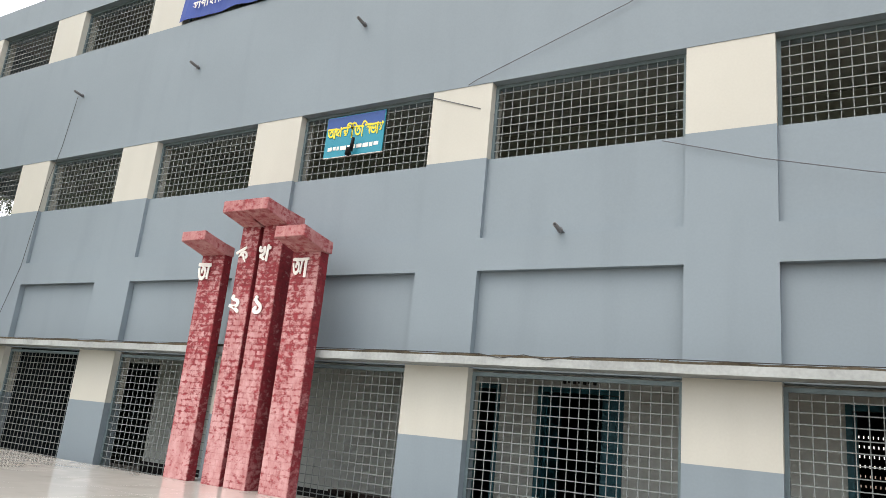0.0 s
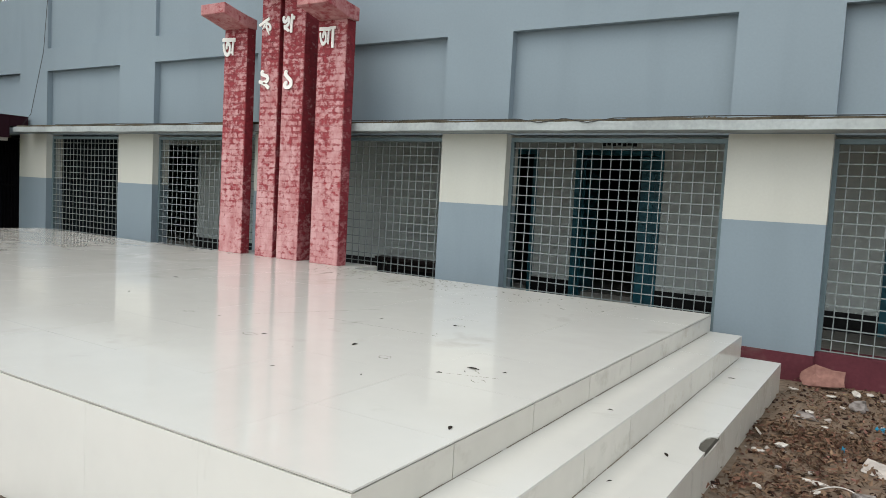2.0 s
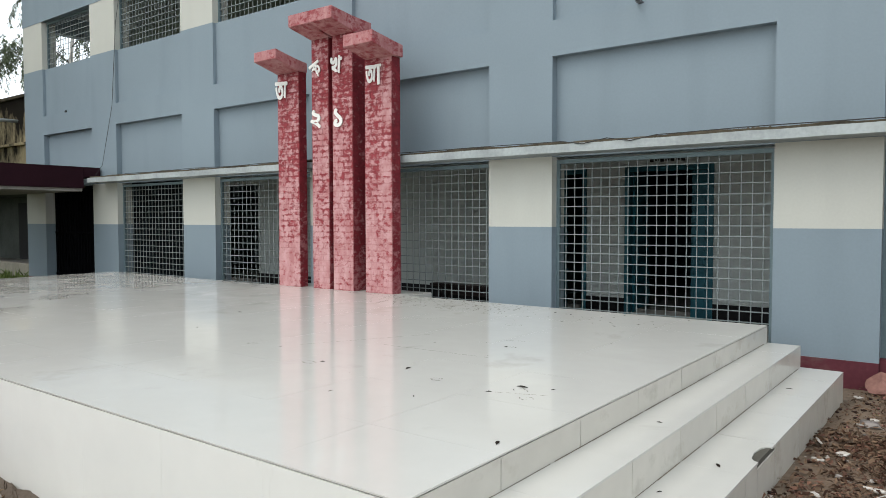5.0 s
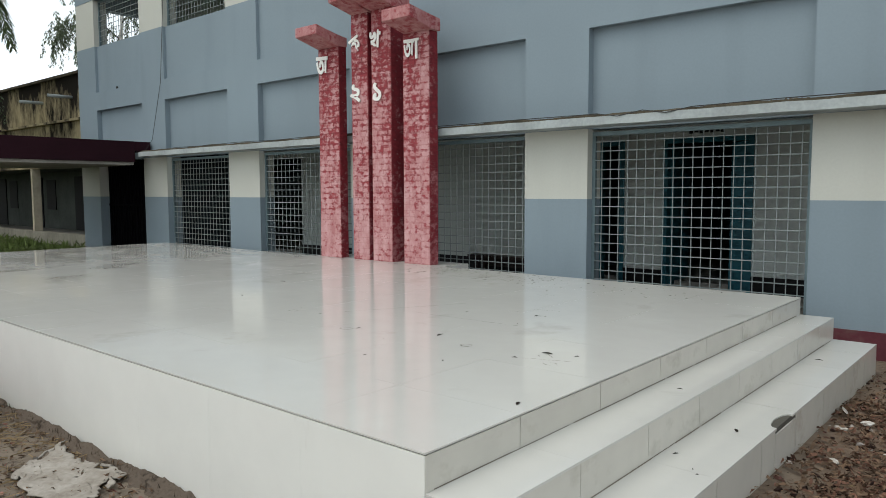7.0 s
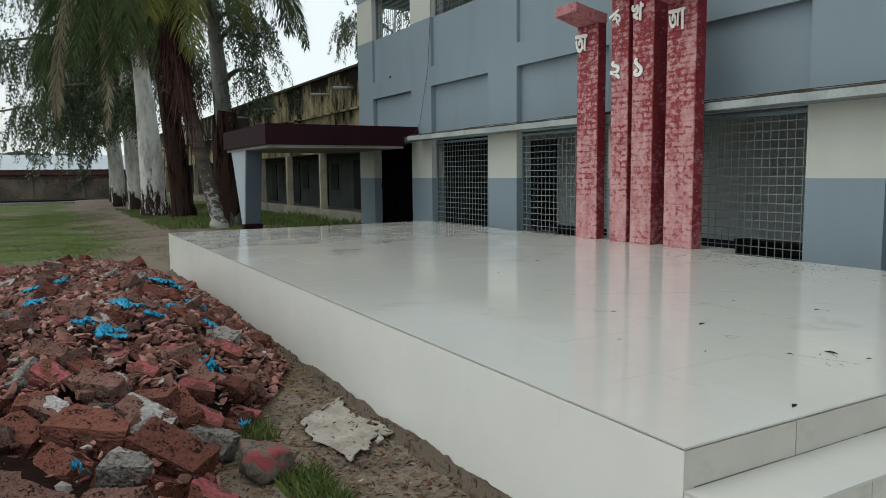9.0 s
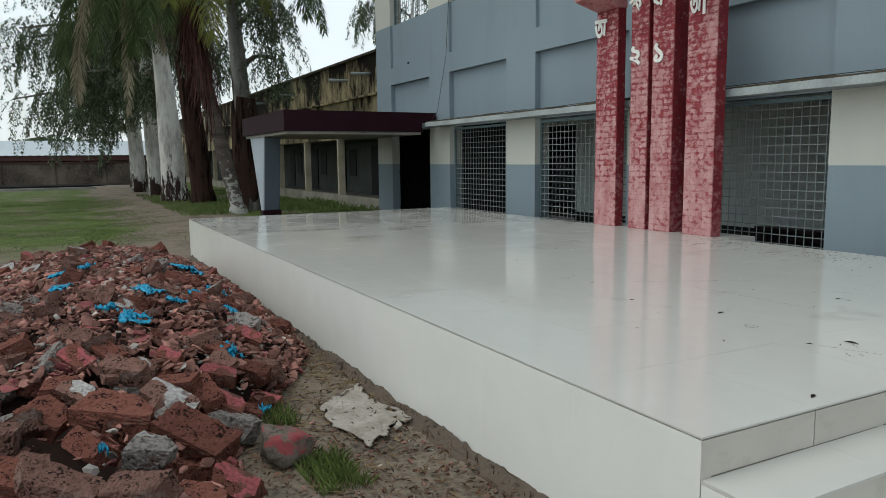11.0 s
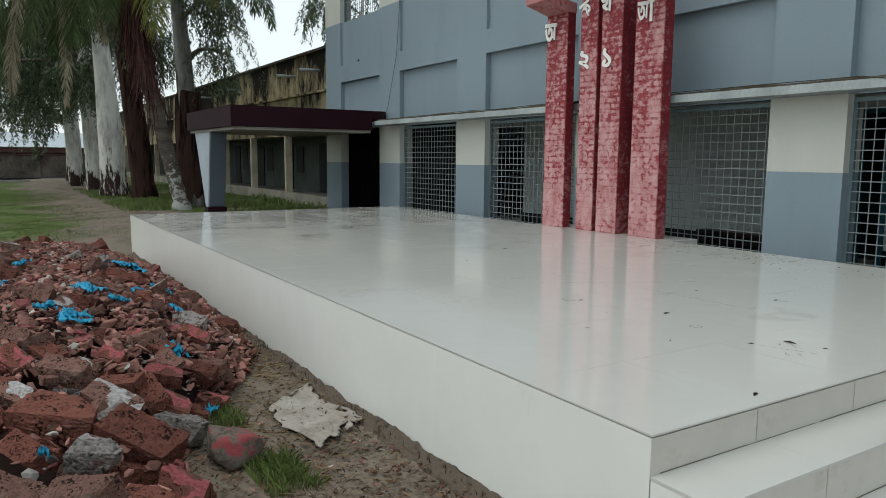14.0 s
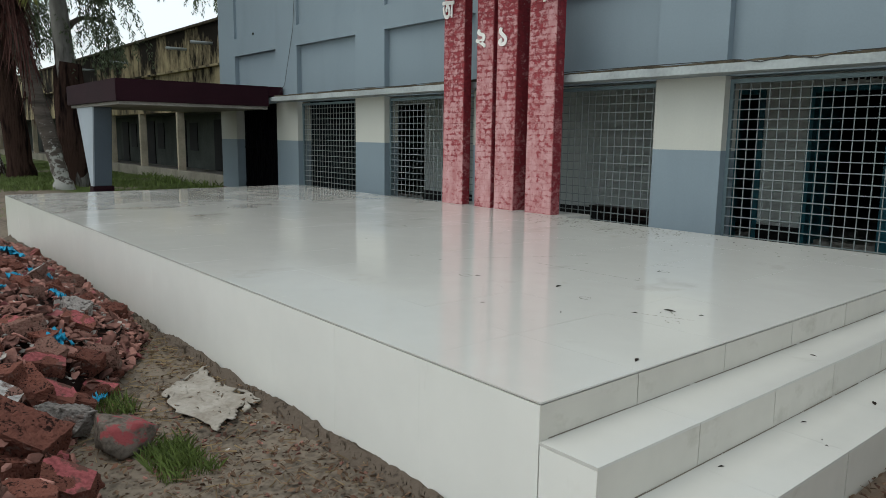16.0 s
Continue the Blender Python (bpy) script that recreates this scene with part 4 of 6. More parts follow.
def build_banner():
    bm = bmesh.new()
    n = 24
    a = [bm.verts.new((-1.52 + 3.04 * k / n, -0.012 * math.sin(k * 1.3), 0.0 + 0.02 * math.sin(k * 0.7))) for k in range(n + 1)]
    b = [bm.verts.new((-1.40 + 2.9 * k / n, -0.012 * math.cos(k * 1.1), 0.98)) for k in range(n + 1)]
    for k in range(n):
        bm.faces.new((a[k], a[k + 1], b[k + 1], b[k]))
    c = part("cloth", bm, M_BANNER, banner)
    c.modifiers.new("thick", "SOLIDIFY").thickness = 0.004
    word = "\u09b8\u09be\u09aa\u09be\u09b9\u09be\u09b0 \u09b8\u09b0\u0995\u09be\u09b0\u09bf"
    x = -1.2
    for ch in word:
        if ch == " ":
            x += 0.1
            continue
        wide = {"\u09be": 0.07, "\u09bf": 0.11}.get(ch, 0.13)
        letter(ch, x + wide / 2, 0.24, -0.024, 0.20, M_WHITE, banner, 0.004, 0.85, bold=0.004)
        x += wide
    for k in range(6):
        boxpart("print_bar", M_WHITE, banner, (-1.1 + k * 0.38, -0.85 + k * 0.38, -0.02, -0.016, 0.58, 0.74), "line of unreadable white print")


build_banner()

# doors of the class rooms
def build_door(a, b, name_label, leaf):
    d = thing("classroom_door", name_label, "door", at=(a, 2.4, 0.08))
    w, h = b - a, 2.08
    for s in ((0, 0.07, -0.02, 0.1, 0, h), (w - 0.07, w, -0.02, 0.1, 0, h), (0.07, w - 0.07, -0.02, 0.1, h - 0.07, h)):
        boxpart("frame", M_TEAL, d, s, "teal painted door frame", 0.004)
    if leaf:
        lf = boxpart("door_leaf", M_TEAL, d, (w - 0.30, w - 0.07, 0.02, 0.06, 0.02, h - 0.08), "teal door leaf standing ajar", 0.004)
        boxpart("panel", M_TEAL, lf, (w - 0.26, w - 0.11, 0.012, 0.02, 0.25, 0.95))
        boxpart("panel", M_TEAL, lf, (w - 0.26, w - 0.11, 0.012, 0.02, 1.1, 1.75))
        boxpart("door_leaf", M_TEAL, d, (0.07, 0.11, 0.1, 0.68, 0.02, h - 0.08), "teal door leaf folded inwards", 0.004)


build_door(-4.2, -2.97, "teal double door standing open to a dark classroom", True)
build_door(-5.22, -4.79, "narrow teal door standing open to a dark room", False)
build_door(-0.4, 0.9, "teal double door open to a room with a barred window", True)
for k in range(7):
    boxpart("door_lettering", M_BLACK, school, (-3.84 + k * 0.072, -3.79 + k * 0.072, 2.392, 2.398, 2.215 + 0.012 * (k % 2), 2.275), "unreadable black lettering over the door")

# bench in the verandah
M_DARKWOOD = material("dark_varnished_wood", (0.02, 0.014, 0.013), 0.45, 0.3, big=2, fine=25, stretch=(1, 6, 6))
bench = thing("wooden_bench", "long dark wooden bench standing in the verandah", "bench", at=(-5.72, 1.1, 0.08))
boxpart("seat", M_DARKWOOD, bench, (-0.85, 0.85, -0.17, 0.17, 0.38, 0.43), "", 0.006)
for lx in (-0.72, 0.72):
    for ly in (-0.1, 0.1):
        boxpart("leg", M_DARKWOOD, bench, (lx - 0.03, lx + 0.03, ly - 0.025, ly + 0.025, 0, 0.38))
    boxpart("stretcher", M_DARKWOOD, bench, (lx - 0.02, lx + 0.02, -0.075, 0.075, 0.08, 0.12))
boxpart("apron", M_DARKWOOD, bench, (-0.69, 0.69, -0.01, 0.01, 0.26, 0.38))

# wire lying along the sunshade, with slack loops
def ledge_wire():
    pts = []
    for k in range(75):
        x = -12.6 + k * 0.26
        dip = 0.045 if -3.75 < x < -3.45 or -3.2 < x < -2.95 else 0.0
        pts.append((x, -0.345 - 0.03 * (dip > 0) + 0.012 * noise.noise((x * 1.2, 0, 0)), 2.268 - dip + 0.012 * noise.noise((x * 0.9, 5, 0))))
    cable(pts, 0.0052, "dark slack wire lying along the sunshade ledge")


ledge_wire()
bm = bmesh.new()
for k in range(26):
    a, r = k * 2.4, 0.012 * k
    x, y = math.cos(a) * r, math.sin(a) * r * 0.35
    w = 0.02 + 0.01 * (k % 3)
    vs = [bm.verts.new((x + math.cos(b) * w, y + math.sin(b) * w * 0.6, 0)) for b in (0.3, 1.9, 3.4, 5.0)]
    top = bm.verts.new((x, y, 0.012 + 0.02 * (1 - k / 26)))
    for i in range(4):
        bm.faces.new((vs[i], vs[(i + 1) % 4], top))
nest = part("debris_clump", bm, M_MOSS, None)
nest.location = (-1.86, -0.17, 2.262)
tagged(nest, "brown clump of dead leaves lying on the ledge", "debris", kind="stuff")
bm = bmesh.new()
bmesh.ops.create_cone(bm, cap_ends=True, segments=12, radius1=0.035, radius2=0.035, depth=0.02, matrix=pose(-15.6, 0.052, 3.70, 90, 0, 0))
part("pipe_hole", bm, M_BLACK, school, "small round hole in the wall")

# ---- rubble heap ----
MORTAR_TONE = (0.20, 0.17, 0.15)
M_BRICK = material("broken_brick", (0.135, 0.054, 0.040), 0.97, 0.5, dark=(0.028, 0.013, 0.010), big=4, fine=22, bump=0.6, objrand=0.3, fine_amt=1.2, span=(0.13, 0.20), depth=0.05, blotch=(MORTAR_TONE, 1.6, 0.60, 0.12, 0.0))
M_BRICK2 = material("weathered_brick", (0.145, 0.08, 0.064), 0.97, 0.5, dark=(0.03, 0.018, 0.014), big=4, fine=22, bump=0.6, objrand=0.3, fine_amt=1.2, span=(0.13, 0.20), depth=0.05, blotch=(MORTAR_TONE, 1.8, 0.56, 0.12, 0.0))
M_REDPAINT = material("red_painted_face", (0.27, 0.075, 0.08), 0.85, 0.35, dark=(0.12, 0.035, 0.034), big=3, fine=14, bump=0.5, objrand=0.2, fine_amt=0.8, blotch=((0.09, 0.047, 0.037), 2.2, 0.5, 0.08, 0.0))
M_PLASTER = material("grey_plaster_face", (0.33, 0.32, 0.31), 0.9, 0.3, dark=(0.12, 0.105, 0.095), big=3, fine=14, bump=0.6, objrand=0.2, fine_amt=0.8, depth=0.02, blotch=((0.10, 0.06, 0.05), 2.2, 0.54, 0.1, 0.0))
M_MORTAR = material("grey_mortar_lump", (0.23, 0.21, 0.195), 0.95, 0.35, dark=(0.055, 0.045, 0.04), big=4, fine=12, bump=1.0, objrand=0.25, fine_amt=1.0, span=(0.21, 0.26), depth=0.04, blotch=((0.11, 0.055, 0.043), 1.4, 0.56, 0.1, 0.0))
M_CHIPS = material("brick_chips", (0.26, 0.132, 0.108), 0.95, 0.4, dark=(0.06, 0.032, 0.026), big=8, fine=30, bump=0.8, island=0.6, spec=0.05)
M_CHIPSG = material("mortar_chips", (0.29, 0.265, 0.24), 0.95, 0.35, big=8, fine=30, bump=0.6, island=0.5)
M_CHIPSR = material("red_paint_chips", (0.21, 0.07, 0.072), 0.9, 0.35, dark=(0.09, 0.032, 0.03), big=8, fine=30, bump=0.6, island=0.5)
M_SLAB = material("dusty_pink_masonry", (0.25, 0.135, 0.112), 0.95, 0.3, dark=(0.12, 0.06, 0.05), big=5, fine=20, bump=0.6)
# Near-black colour paints the shade between rubble pieces; the soil clods share it.
M_DEBRIS = material("shade_dark_brick_dust", (0.026, 0.015, 0.012), 0.97, 0.4, dark=(0.02, 0.013, 0.011), big=6, fine=25, bump=1.0)
M_PLASTIC = material("blue_plastic_film", (0.015, 0.27, 0.45), 0.4, 0.3, big=9, fine=30, bump=0.4)
M_RAG = material("dirty_white_sack", (0.33, 0.31, 0.275), 0.9, 0.35, dark=(0.17, 0.145, 0.115), big=5, fine=30, bump=0.6)
M_LEAF = material("dead_leaf", (0.130, 0.085, 0.055), 0.8, 0.4, big=6, fine=30, island=0.5)
M_RUSTLEAF = material("rusty_dead_leaf", (0.125, 0.066, 0.044), 0.9, 0.4, dark=(0.055, 0.030, 0.022), big=6, fine=30, island=0.6)
M_GRASS = material("grass_blades", (0.105, 0.145, 0.036), 0.7, 0.3, big=2, fine=10, island=0.45)
M_DRYTWIG = material("dry_straw", (0.22, 0.16, 0.09), 0.85, 0.3, island=0.4)


def smooth01(v):
    v = max(0.0, min(1.0, v))
    return v * v * (3 - 2 * v)


def heap_height(x, y):
    """Height of the heap above the soil."""
    crest = 0.60 * smooth01((x + 12.4) / 3.2) * smooth01((-2.1 - x) / 3.8)
    if x > -5.5:
        crest = max(crest, 0.40 * smooth01((-1.9 - x + 0.45 * noise.noise((y * 1.1, 3, 0)) - 0.25 * abs(y + 7.2)) / 0.9))
    centre = -6.95 - 0.25 * smooth01((x + 8) / 5)
    half = 1.46 - 0.88 * smooth01((x + 5.8) / 2.2)
    if y < centre:
        half = 1.9
    u = (y - centre) / half
    return crest * max(0.0, 1 - u * u) if abs(u) < 1 else 0.0


def chunk_bm(rnd, dims, rough, cuts=1):
    """A broken lump: the hull of points on a box, its faces roughened."""
    bm = bmesh.new()
    for _ in range(15):
        p = [rnd.uniform(-1, 1) for _ in range(3)]
        k = max(range(3), key=lambda i: abs(p[i]))
        p[k] = math.copysign(1, p[k])
        bm.verts.new([v * d / 2 for v, d in zip(p, dims)])
    hull = bmesh.ops.convex_hull(bm, input=bm.verts)
    bmesh.ops.delete(bm, geom=[v for v in bm.verts if not v.link_faces], context="VERTS")
    if cuts:
        bmesh.ops.subdivide_edges(bm, edges=bm.edges, cuts=cuts, use_grid_fill=True)
        off = Vector((rnd.uniform(0, 50), 0, 0))
        for v in bm.verts:
            q = v.co / max(dims)
            v.co += v.co.normalized() * rough * max(dims) * (noise.noise(q * 5 + off) + 0.6 * noise.noise(q * 13 + off))
    return bm


def rubble_bm(rnd, dims, rough, skin=False):
    """A broken piece of brickwork: a skewed block with corners knocked off; its upper face may keep its old skin (slot 1)."""
    bm = bmesh.new()
    bmesh.ops.create_cube(bm, size=1.0)
    for v in bm.verts:
        v.co = Vector([c * d * rnd.uniform(0.72, 1.12) for c, d in zip(v.co, dims)])
    for _ in range(3):
        n = Vector((rnd.choice((-1, 1)) * rnd.uniform(0.3, 1), rnd.choice((-1, 1)) * rnd.uniform(0.3, 1), rnd.uniform(-1, 0.6))).normalized()
        reach = max(v.co.dot(n) for v in bm.verts)
        cut = bmesh.ops.bisect_plane(bm, geom=bm.verts[:] + bm.edges[:] + bm.faces[:], plane_co=n * reach * rnd.uniform(0.68, 0.88), plane_no=n, clear_outer=True)
        rim = [g for g in cut["geom_cut"] if isinstance(g, bmesh.types.BMEdge)]
        if rim:
            bmesh.ops.contextual_create(bm, geom=rim)
    bmesh.ops.triangulate(bm, faces=bm.faces[:])
    for _ in range(4):
        bmesh.ops.subdivide_edges(bm, edges=[e for e in bm.edges if e.calc_length() > 0.055], cuts=1, use_grid_fill=True)
        bmesh.ops.triangulate(bm, faces=bm.faces[:])
    bm.normal_update()
    skin_seed = rnd.uniform(0, 40)
    flat = {f for f in bm.faces if f.normal.z > 0.93}
    if skin:
        for f in flat:
            f.material_index = 1 if noise.noise(f.calc_center_median() * 3 + Vector((skin_seed, 0, 0))) > -0.12 else 0
    off = Vector((rnd.uniform(0, 50), 0, 0))
    for v in bm.verts:
        calm = 0.25 if any(f in flat for f in v.link_faces) and skin else 1.0
        v.co += v.normal * rough * calm * (noise.noise(v.co * 4 + off) + 0.8 * noise.noise(v.co * 9 + off) + 0.7 * noise.noise(v.co * 18 + off) + 0.5 * noise.noise(v.co * 34 + off))
    return bm


heap = thing("rubble_heap", "heap of broken bricks, mortar and painted masonry pieces beside the platform", "rubble")


def build_heap():
    rnd = random.Random(21)
    # packed body under the loose pieces, near-black to paint in the gaps' shade
    bm = bmesh.new()
    nx, ny = 90, 40
    grid = []
    for j in range(ny + 1):
        row = []
        for i in range(nx + 1):
            x, y = -12.6 + 11.0 * i / nx, -9.1 + 3.6 * j / ny
            h = heap_height(x, y)
            z = ground_height(x, y) + h - 0.05 - 0.32 * smooth01((x + 5.0) / 1.0) * min(1, h * 4) + (0.07 * noise.noise((x * 3, y * 3, 1)) + 0.04 * noise.noise((x * 8, y * 8, 5))) * min(1, h * 6)
            row.append(bm.verts.new((x, y, z)))
        grid.append(row)
    for j in range(ny):
        for i in range(nx):
            bm.faces.new((grid[j][i], grid[j][i + 1], grid[j + 1][i + 1], grid[j + 1][i]))
    part("packed_debris", bm, M_DEBRIS, heap, "packed brick dust and chips, near-black for gap shade")
    # loose pieces
    kinds = (("brick", M_BRICK, None, 8), ("old", M_BRICK2, None, 7), ("paint", M_BRICK, M_REDPAINT, 6), ("plaster", M_BRICK2, M_PLASTER, 6), ("mortar", M_MORTAR, None, 5))
    names = {"brick": "broken_brick", "old": "broken_brick", "paint": "painted_fragment", "plaster": "plastered_fragment", "mortar": "mortar_lump"}
    lumps = {}
    for kind, mat, face, n in kinds:
        lumps[kind] = []
        for _ in range(n):
            me = mesh_of(rubble_bm(rnd, (1.0, rnd.uniform(0.5, 0.8), rnd.uniform(0.36, 0.55)), 0.028, face is not None), "lump", mat)
            if face:
                me.materials.append(face)
            lumps[kind].append(me)

    def put(kind, x, y, size, lift=0.35, rot=None):
        ob = new(names[kind], rnd.choice(lumps[kind]))
        ob.parent = heap
        ob.location = (x, y, ground_height(x, y) + heap_height(x, y) + size * 0.22 * lift)
        ob.rotation_euler = rot or (rnd.uniform(-0.6, 0.6), rnd.uniform(-0.6, 0.6), rnd.uniform(0, 6.28))
        ob.scale = (size, size * rnd.uniform(0.8, 1.15), size * rnd.uniform(0.8, 1.2))

    # the big pieces at the near end
    near = (("brick", -3.66, -7.20, 0.50, (0.25, 0.10, 1.0)), ("plaster", -4.10, -7.34, 0.34, (0.75, 0.25, 0.75)), ("old", -4.38, -7.10, 0.40, (0.2, 0.1, 0.9)), ("plaster", -4.50, -6.98, 0.17, (0.9, 0.3, 1.0)),
            ("brick", -4.20, -6.86, 0.34, (0.15, -0.1, 1.1)), ("plaster", -3.85, -6.95, 0.40, (0.25, 0.45, 0.95)), ("brick", -3.42, -6.89, 0.50, (0.3, 0.42, 1.0)), ("mortar", -4.02, -6.58, 0.40, (-0.2, 0.2, 1.05)),
            ("brick", -4.26, -6.69, 0.28, (0.3, 0.6, 0.5)), ("brick", -3.28, -7.33, 0.30, (0.9, 0.3, 0.6)), ("plaster", -3.27, -7.10, 0.13, (0.0, 0.2, 0.8)), ("mortar", -3.10, -7.10, 0.24, (0.2, 0.1, 1.2)),
            ("old", -2.84, -7.42, 0.40, (0.0, 0.25, 1.0)), ("old", -2.74, -7.18, 0.34, (0.05, -0.08, 1.05)), ("brick", -2.80, -6.97, 0.26, (0.1, 0.05, 1.1)), ("paint", -3.05, -6.78, 0.27, (0.5, 0.35, 0.9)),
            ("paint", -3.46, -6.72, 0.13, (0.3, 0.2, 0.4)), ("paint", -4.95, -6.64, 0.19, (0.3, 0.1, 0.9)), ("paint", -4.62, -6.84, 0.20, (0.5, 0.25, 0.8)), ("paint", -5.24, -6.22, 0.24, (0.4, 0.45, 1.1)),
            ("paint", -4.65, -7.35, 0.22, (0.3, 0.5, 0.7)), ("paint", -4.54, -6.56, 0.25, (0.15, 0.2, 1.2)), ("brick", -4.73, -6.31, 0.27, (0.2, 0.2, 0.9)), ("brick", -3.86, -7.50, 0.32, (0.3, 0.3, 0.8)),
            ("paint", -4.25, -6.58, 0.26, (0.2, 0.45, 1.1)), ("paint", -4.56, -6.26, 0.22, (0.1, 0.2, 0.9)), ("brick", -4.28, -6.47, 0.30, (0.1, 0.25, 1.0)), ("mortar", -5.48, -6.19, 0.24, (0.3, 0.3, 0.9)),
            ("plaster", -5.43, -7.00, 0.19, (0.5, 0.3, 0.9)), ("old", -5.94, -6.70, 0.28, (0.2, 0.4, 1.1)), ("old", -5.75, -7.17, 0.30, (-0.2, 0.1, 1.0)), ("plaster", -9.0, -7.22, 0.36, (0.0, 0.2, 0.9)),
            ("old", -4.96, -7.34, 0.26, (0.5, 0.2, 1.2)), ("old", -4.80, -7.25, 0.29, (0.1, -0.5, 0.9)), ("brick", -4.27, -7.43, 0.30, (0.2, 0.1, 1.3)), ("brick", -4.67, -7.17, 0.24, (0.2, 0.3, 0.6)),
            ("brick", -4.86, -6.53, 0.22, (0.2, 0.3, 1.0)), ("old", -4.91, -6.17, 0.26, (0.1, 0.1, 0.9)), ("brick", -5.96, -5.80, 0.26, (0.1, 0.2, 1.0)), ("brick", -2.45, -7.30, 0.38, (0.2, 0.1, 0.8)),
            ("old", -2.50, -7.62, 0.42, None), ("brick", -3.10, -7.62, 0.40, (0.3, 0.2, 1.1)), ("old", -3.55, -7.70, 0.40, None), ("plaster", -3.32, -7.36, 0.12, (0.9, 0.5, 0.6)), ("brick", -2.35, -6.98, 0.28, (0.1, 0.4, 1.2)))
    for kind, x, y, s, rot in near:
        put(kind, x, y, s * (0.86 if s < 0.3 else 0.74), 0.35, rot)
    # darker broken bricks wedged underneath
    for _ in range(46):
        x, y = rnd.uniform(-4.7, -2.2), rnd.uniform(-7.9, -6.5)
        if heap_height(x, y) > 0.12:
            put(rnd.choice(("brick", "old", "brick", "mortar")), x, y, rnd.uniform(0.16, 0.30), -2.2)
    count = 0
    while count < 170:
        x, y = rnd.uniform(-12.2, -1.9), rnd.uniform(-8.7, -5.6)
        if heap_height(x, y) < 0.02 or rnd.random() > 0.35 + 0.65 * smooth01((x + 9) / 6):
            continue
        kind = rnd.choices(("brick", "old", "paint", "plaster", "mortar"), (4, 6, 1.3, 1.1, 1.8))[0]
        if x > -4.5 and rnd.random() < 0.85:
            continue
        put(kind, x, y, rnd.choice((0.10, 0.12, 0.15, 0.18, 0.22, 0.27)) * (0.8 + 0.2 * smooth01((x + 9) / 6)), rnd.uniform(0.2, 0.9))
        count += 1
    # uncounted chips
    for mat, n, lo, hi, name in ((M_CHIPS, 17000, 0.014, 0.085, "brick_grit"), (M_CHIPSG, 3200, 0.014, 0.08, "mortar_grit"), (M_CHIPS, 1900, 0.06, 0.14, "brick_scatter"), (M_CHIPSR, 520, 0.03, 0.12, "paint_scatter")):
        verts, faces = [], []
        protos = []
        for _ in range(10):
            b = chunk_bm(rnd, (1, rnd.uniform(0.45, 0.9), rnd.uniform(0.16, 0.5)), 0, 0)
            b.verts.index_update()
            protos.append(([v.co.copy() for v in b.verts], [[v.index for v in f.verts] for f in b.faces]))
            b.free()
        made = 0
        while made < n:
            x, y = rnd.uniform(-12.6, -1.8), rnd.uniform(-8.9, -5.55)
            h = heap_height(x, y)
            if h < 0.004 and rnd.random() > 0.07:
                continue
            if x > -4.5 and h > 0.05 and rnd.random() < 0.93:
                continue
            s = lo + (hi - lo) * rnd.random() ** 1.6
            if h < 0.03:
                s = min(s, 0.035)
            m = Matrix.LocRotScale((x, y, ground_height(x, y) + h + s * 0.12), Euler((rnd.gauss(0, 0.45), rnd.gauss(0, 0.45), rnd.uniform(0, 6.28))), (s, s, s))
            vs, fs = rnd.choice(protos)
            k = len(verts)
            verts += [m @ v for v in vs]
            faces += [[k + i for i in f] for f in fs]
            made += 1
        me = bpy.data.meshes.new(name)
        me.from_pydata(verts, [], faces)
        me.materials.append(mat)
        ob = new(name, me)
        ob.parent = heap
        tagged(ob, kind="stuff")


build_heap()


def film_scrap(x, y, size, seed, turn=0.9, where="on the rubble"):
    """A torn scrap of thin film: crumpled strips that lie over the stones."""
    rnd = random.Random(seed)
    on_heap = where == "on the rubble"
    z0 = ground_height(x, y) + heap_height(x, y) + (0.06 if on_heap else 0.02)
    scrap = thing("plastic_scrap", "torn scrap of bright blue plastic film " + where, "plastic scrap", "blue plastic scraps", at=(x, y, z0))
    for k in range(3 + int(size > 0.15) * 2):
        bm = bmesh.new()
        a = turn + rnd.gauss(0, 0.55)
        length = size * rnd.uniform(0.5, 1.0)
        w = size * rnd.uniform(0.05, 0.14)
        p = Vector((-math.cos(a) * length / 2, -math.sin(a) * length / 2, 0)) + Vector((rnd.gauss(0, 0.10) * size, rnd.gauss(0, 0.10) * size, 0))
        rows, n = [], 14
        for i in range(n + 1):
            f = i / n
            a += rnd.gauss(0, 0.22)
            p = p + Vector((math.cos(a), math.sin(a), 0)) * length / n
            h = heap_height(x + p.x, y + p.y) + ground_height(x + p.x, y + p.y) - z0 + (0.065 if on_heap else 0.02) + 0.02 * noise.noise((p.x * 18 + seed, p.y * 18, k))
            side = Vector((-math.sin(a), math.cos(a), 0))
            wide = w * (0.35 + 0.65 * math.sin(math.pi * (0.1 + 0.8 * f))) * rnd.uniform(0.7, 1.2)
            rows.append([bm.verts.new(p + side * wide * u + Vector((0, 0, h + rnd.gauss(0, 0.010)))) for u in (-1, -0.4, 0.2, 1)])
        for r0, r1 in zip(rows[:-1], rows[1:]):
            for i in range(3):
                if rnd.random() > 0.07:
                    bm.faces.new((r0[i], r0[i + 1], r1[i + 1], r1[i]))
        strip = part("strip", bm, M_PLASTIC, scrap, smooth=True)
        strip.modifiers.new("thick", "SOLIDIFY").thickness = 0.0015


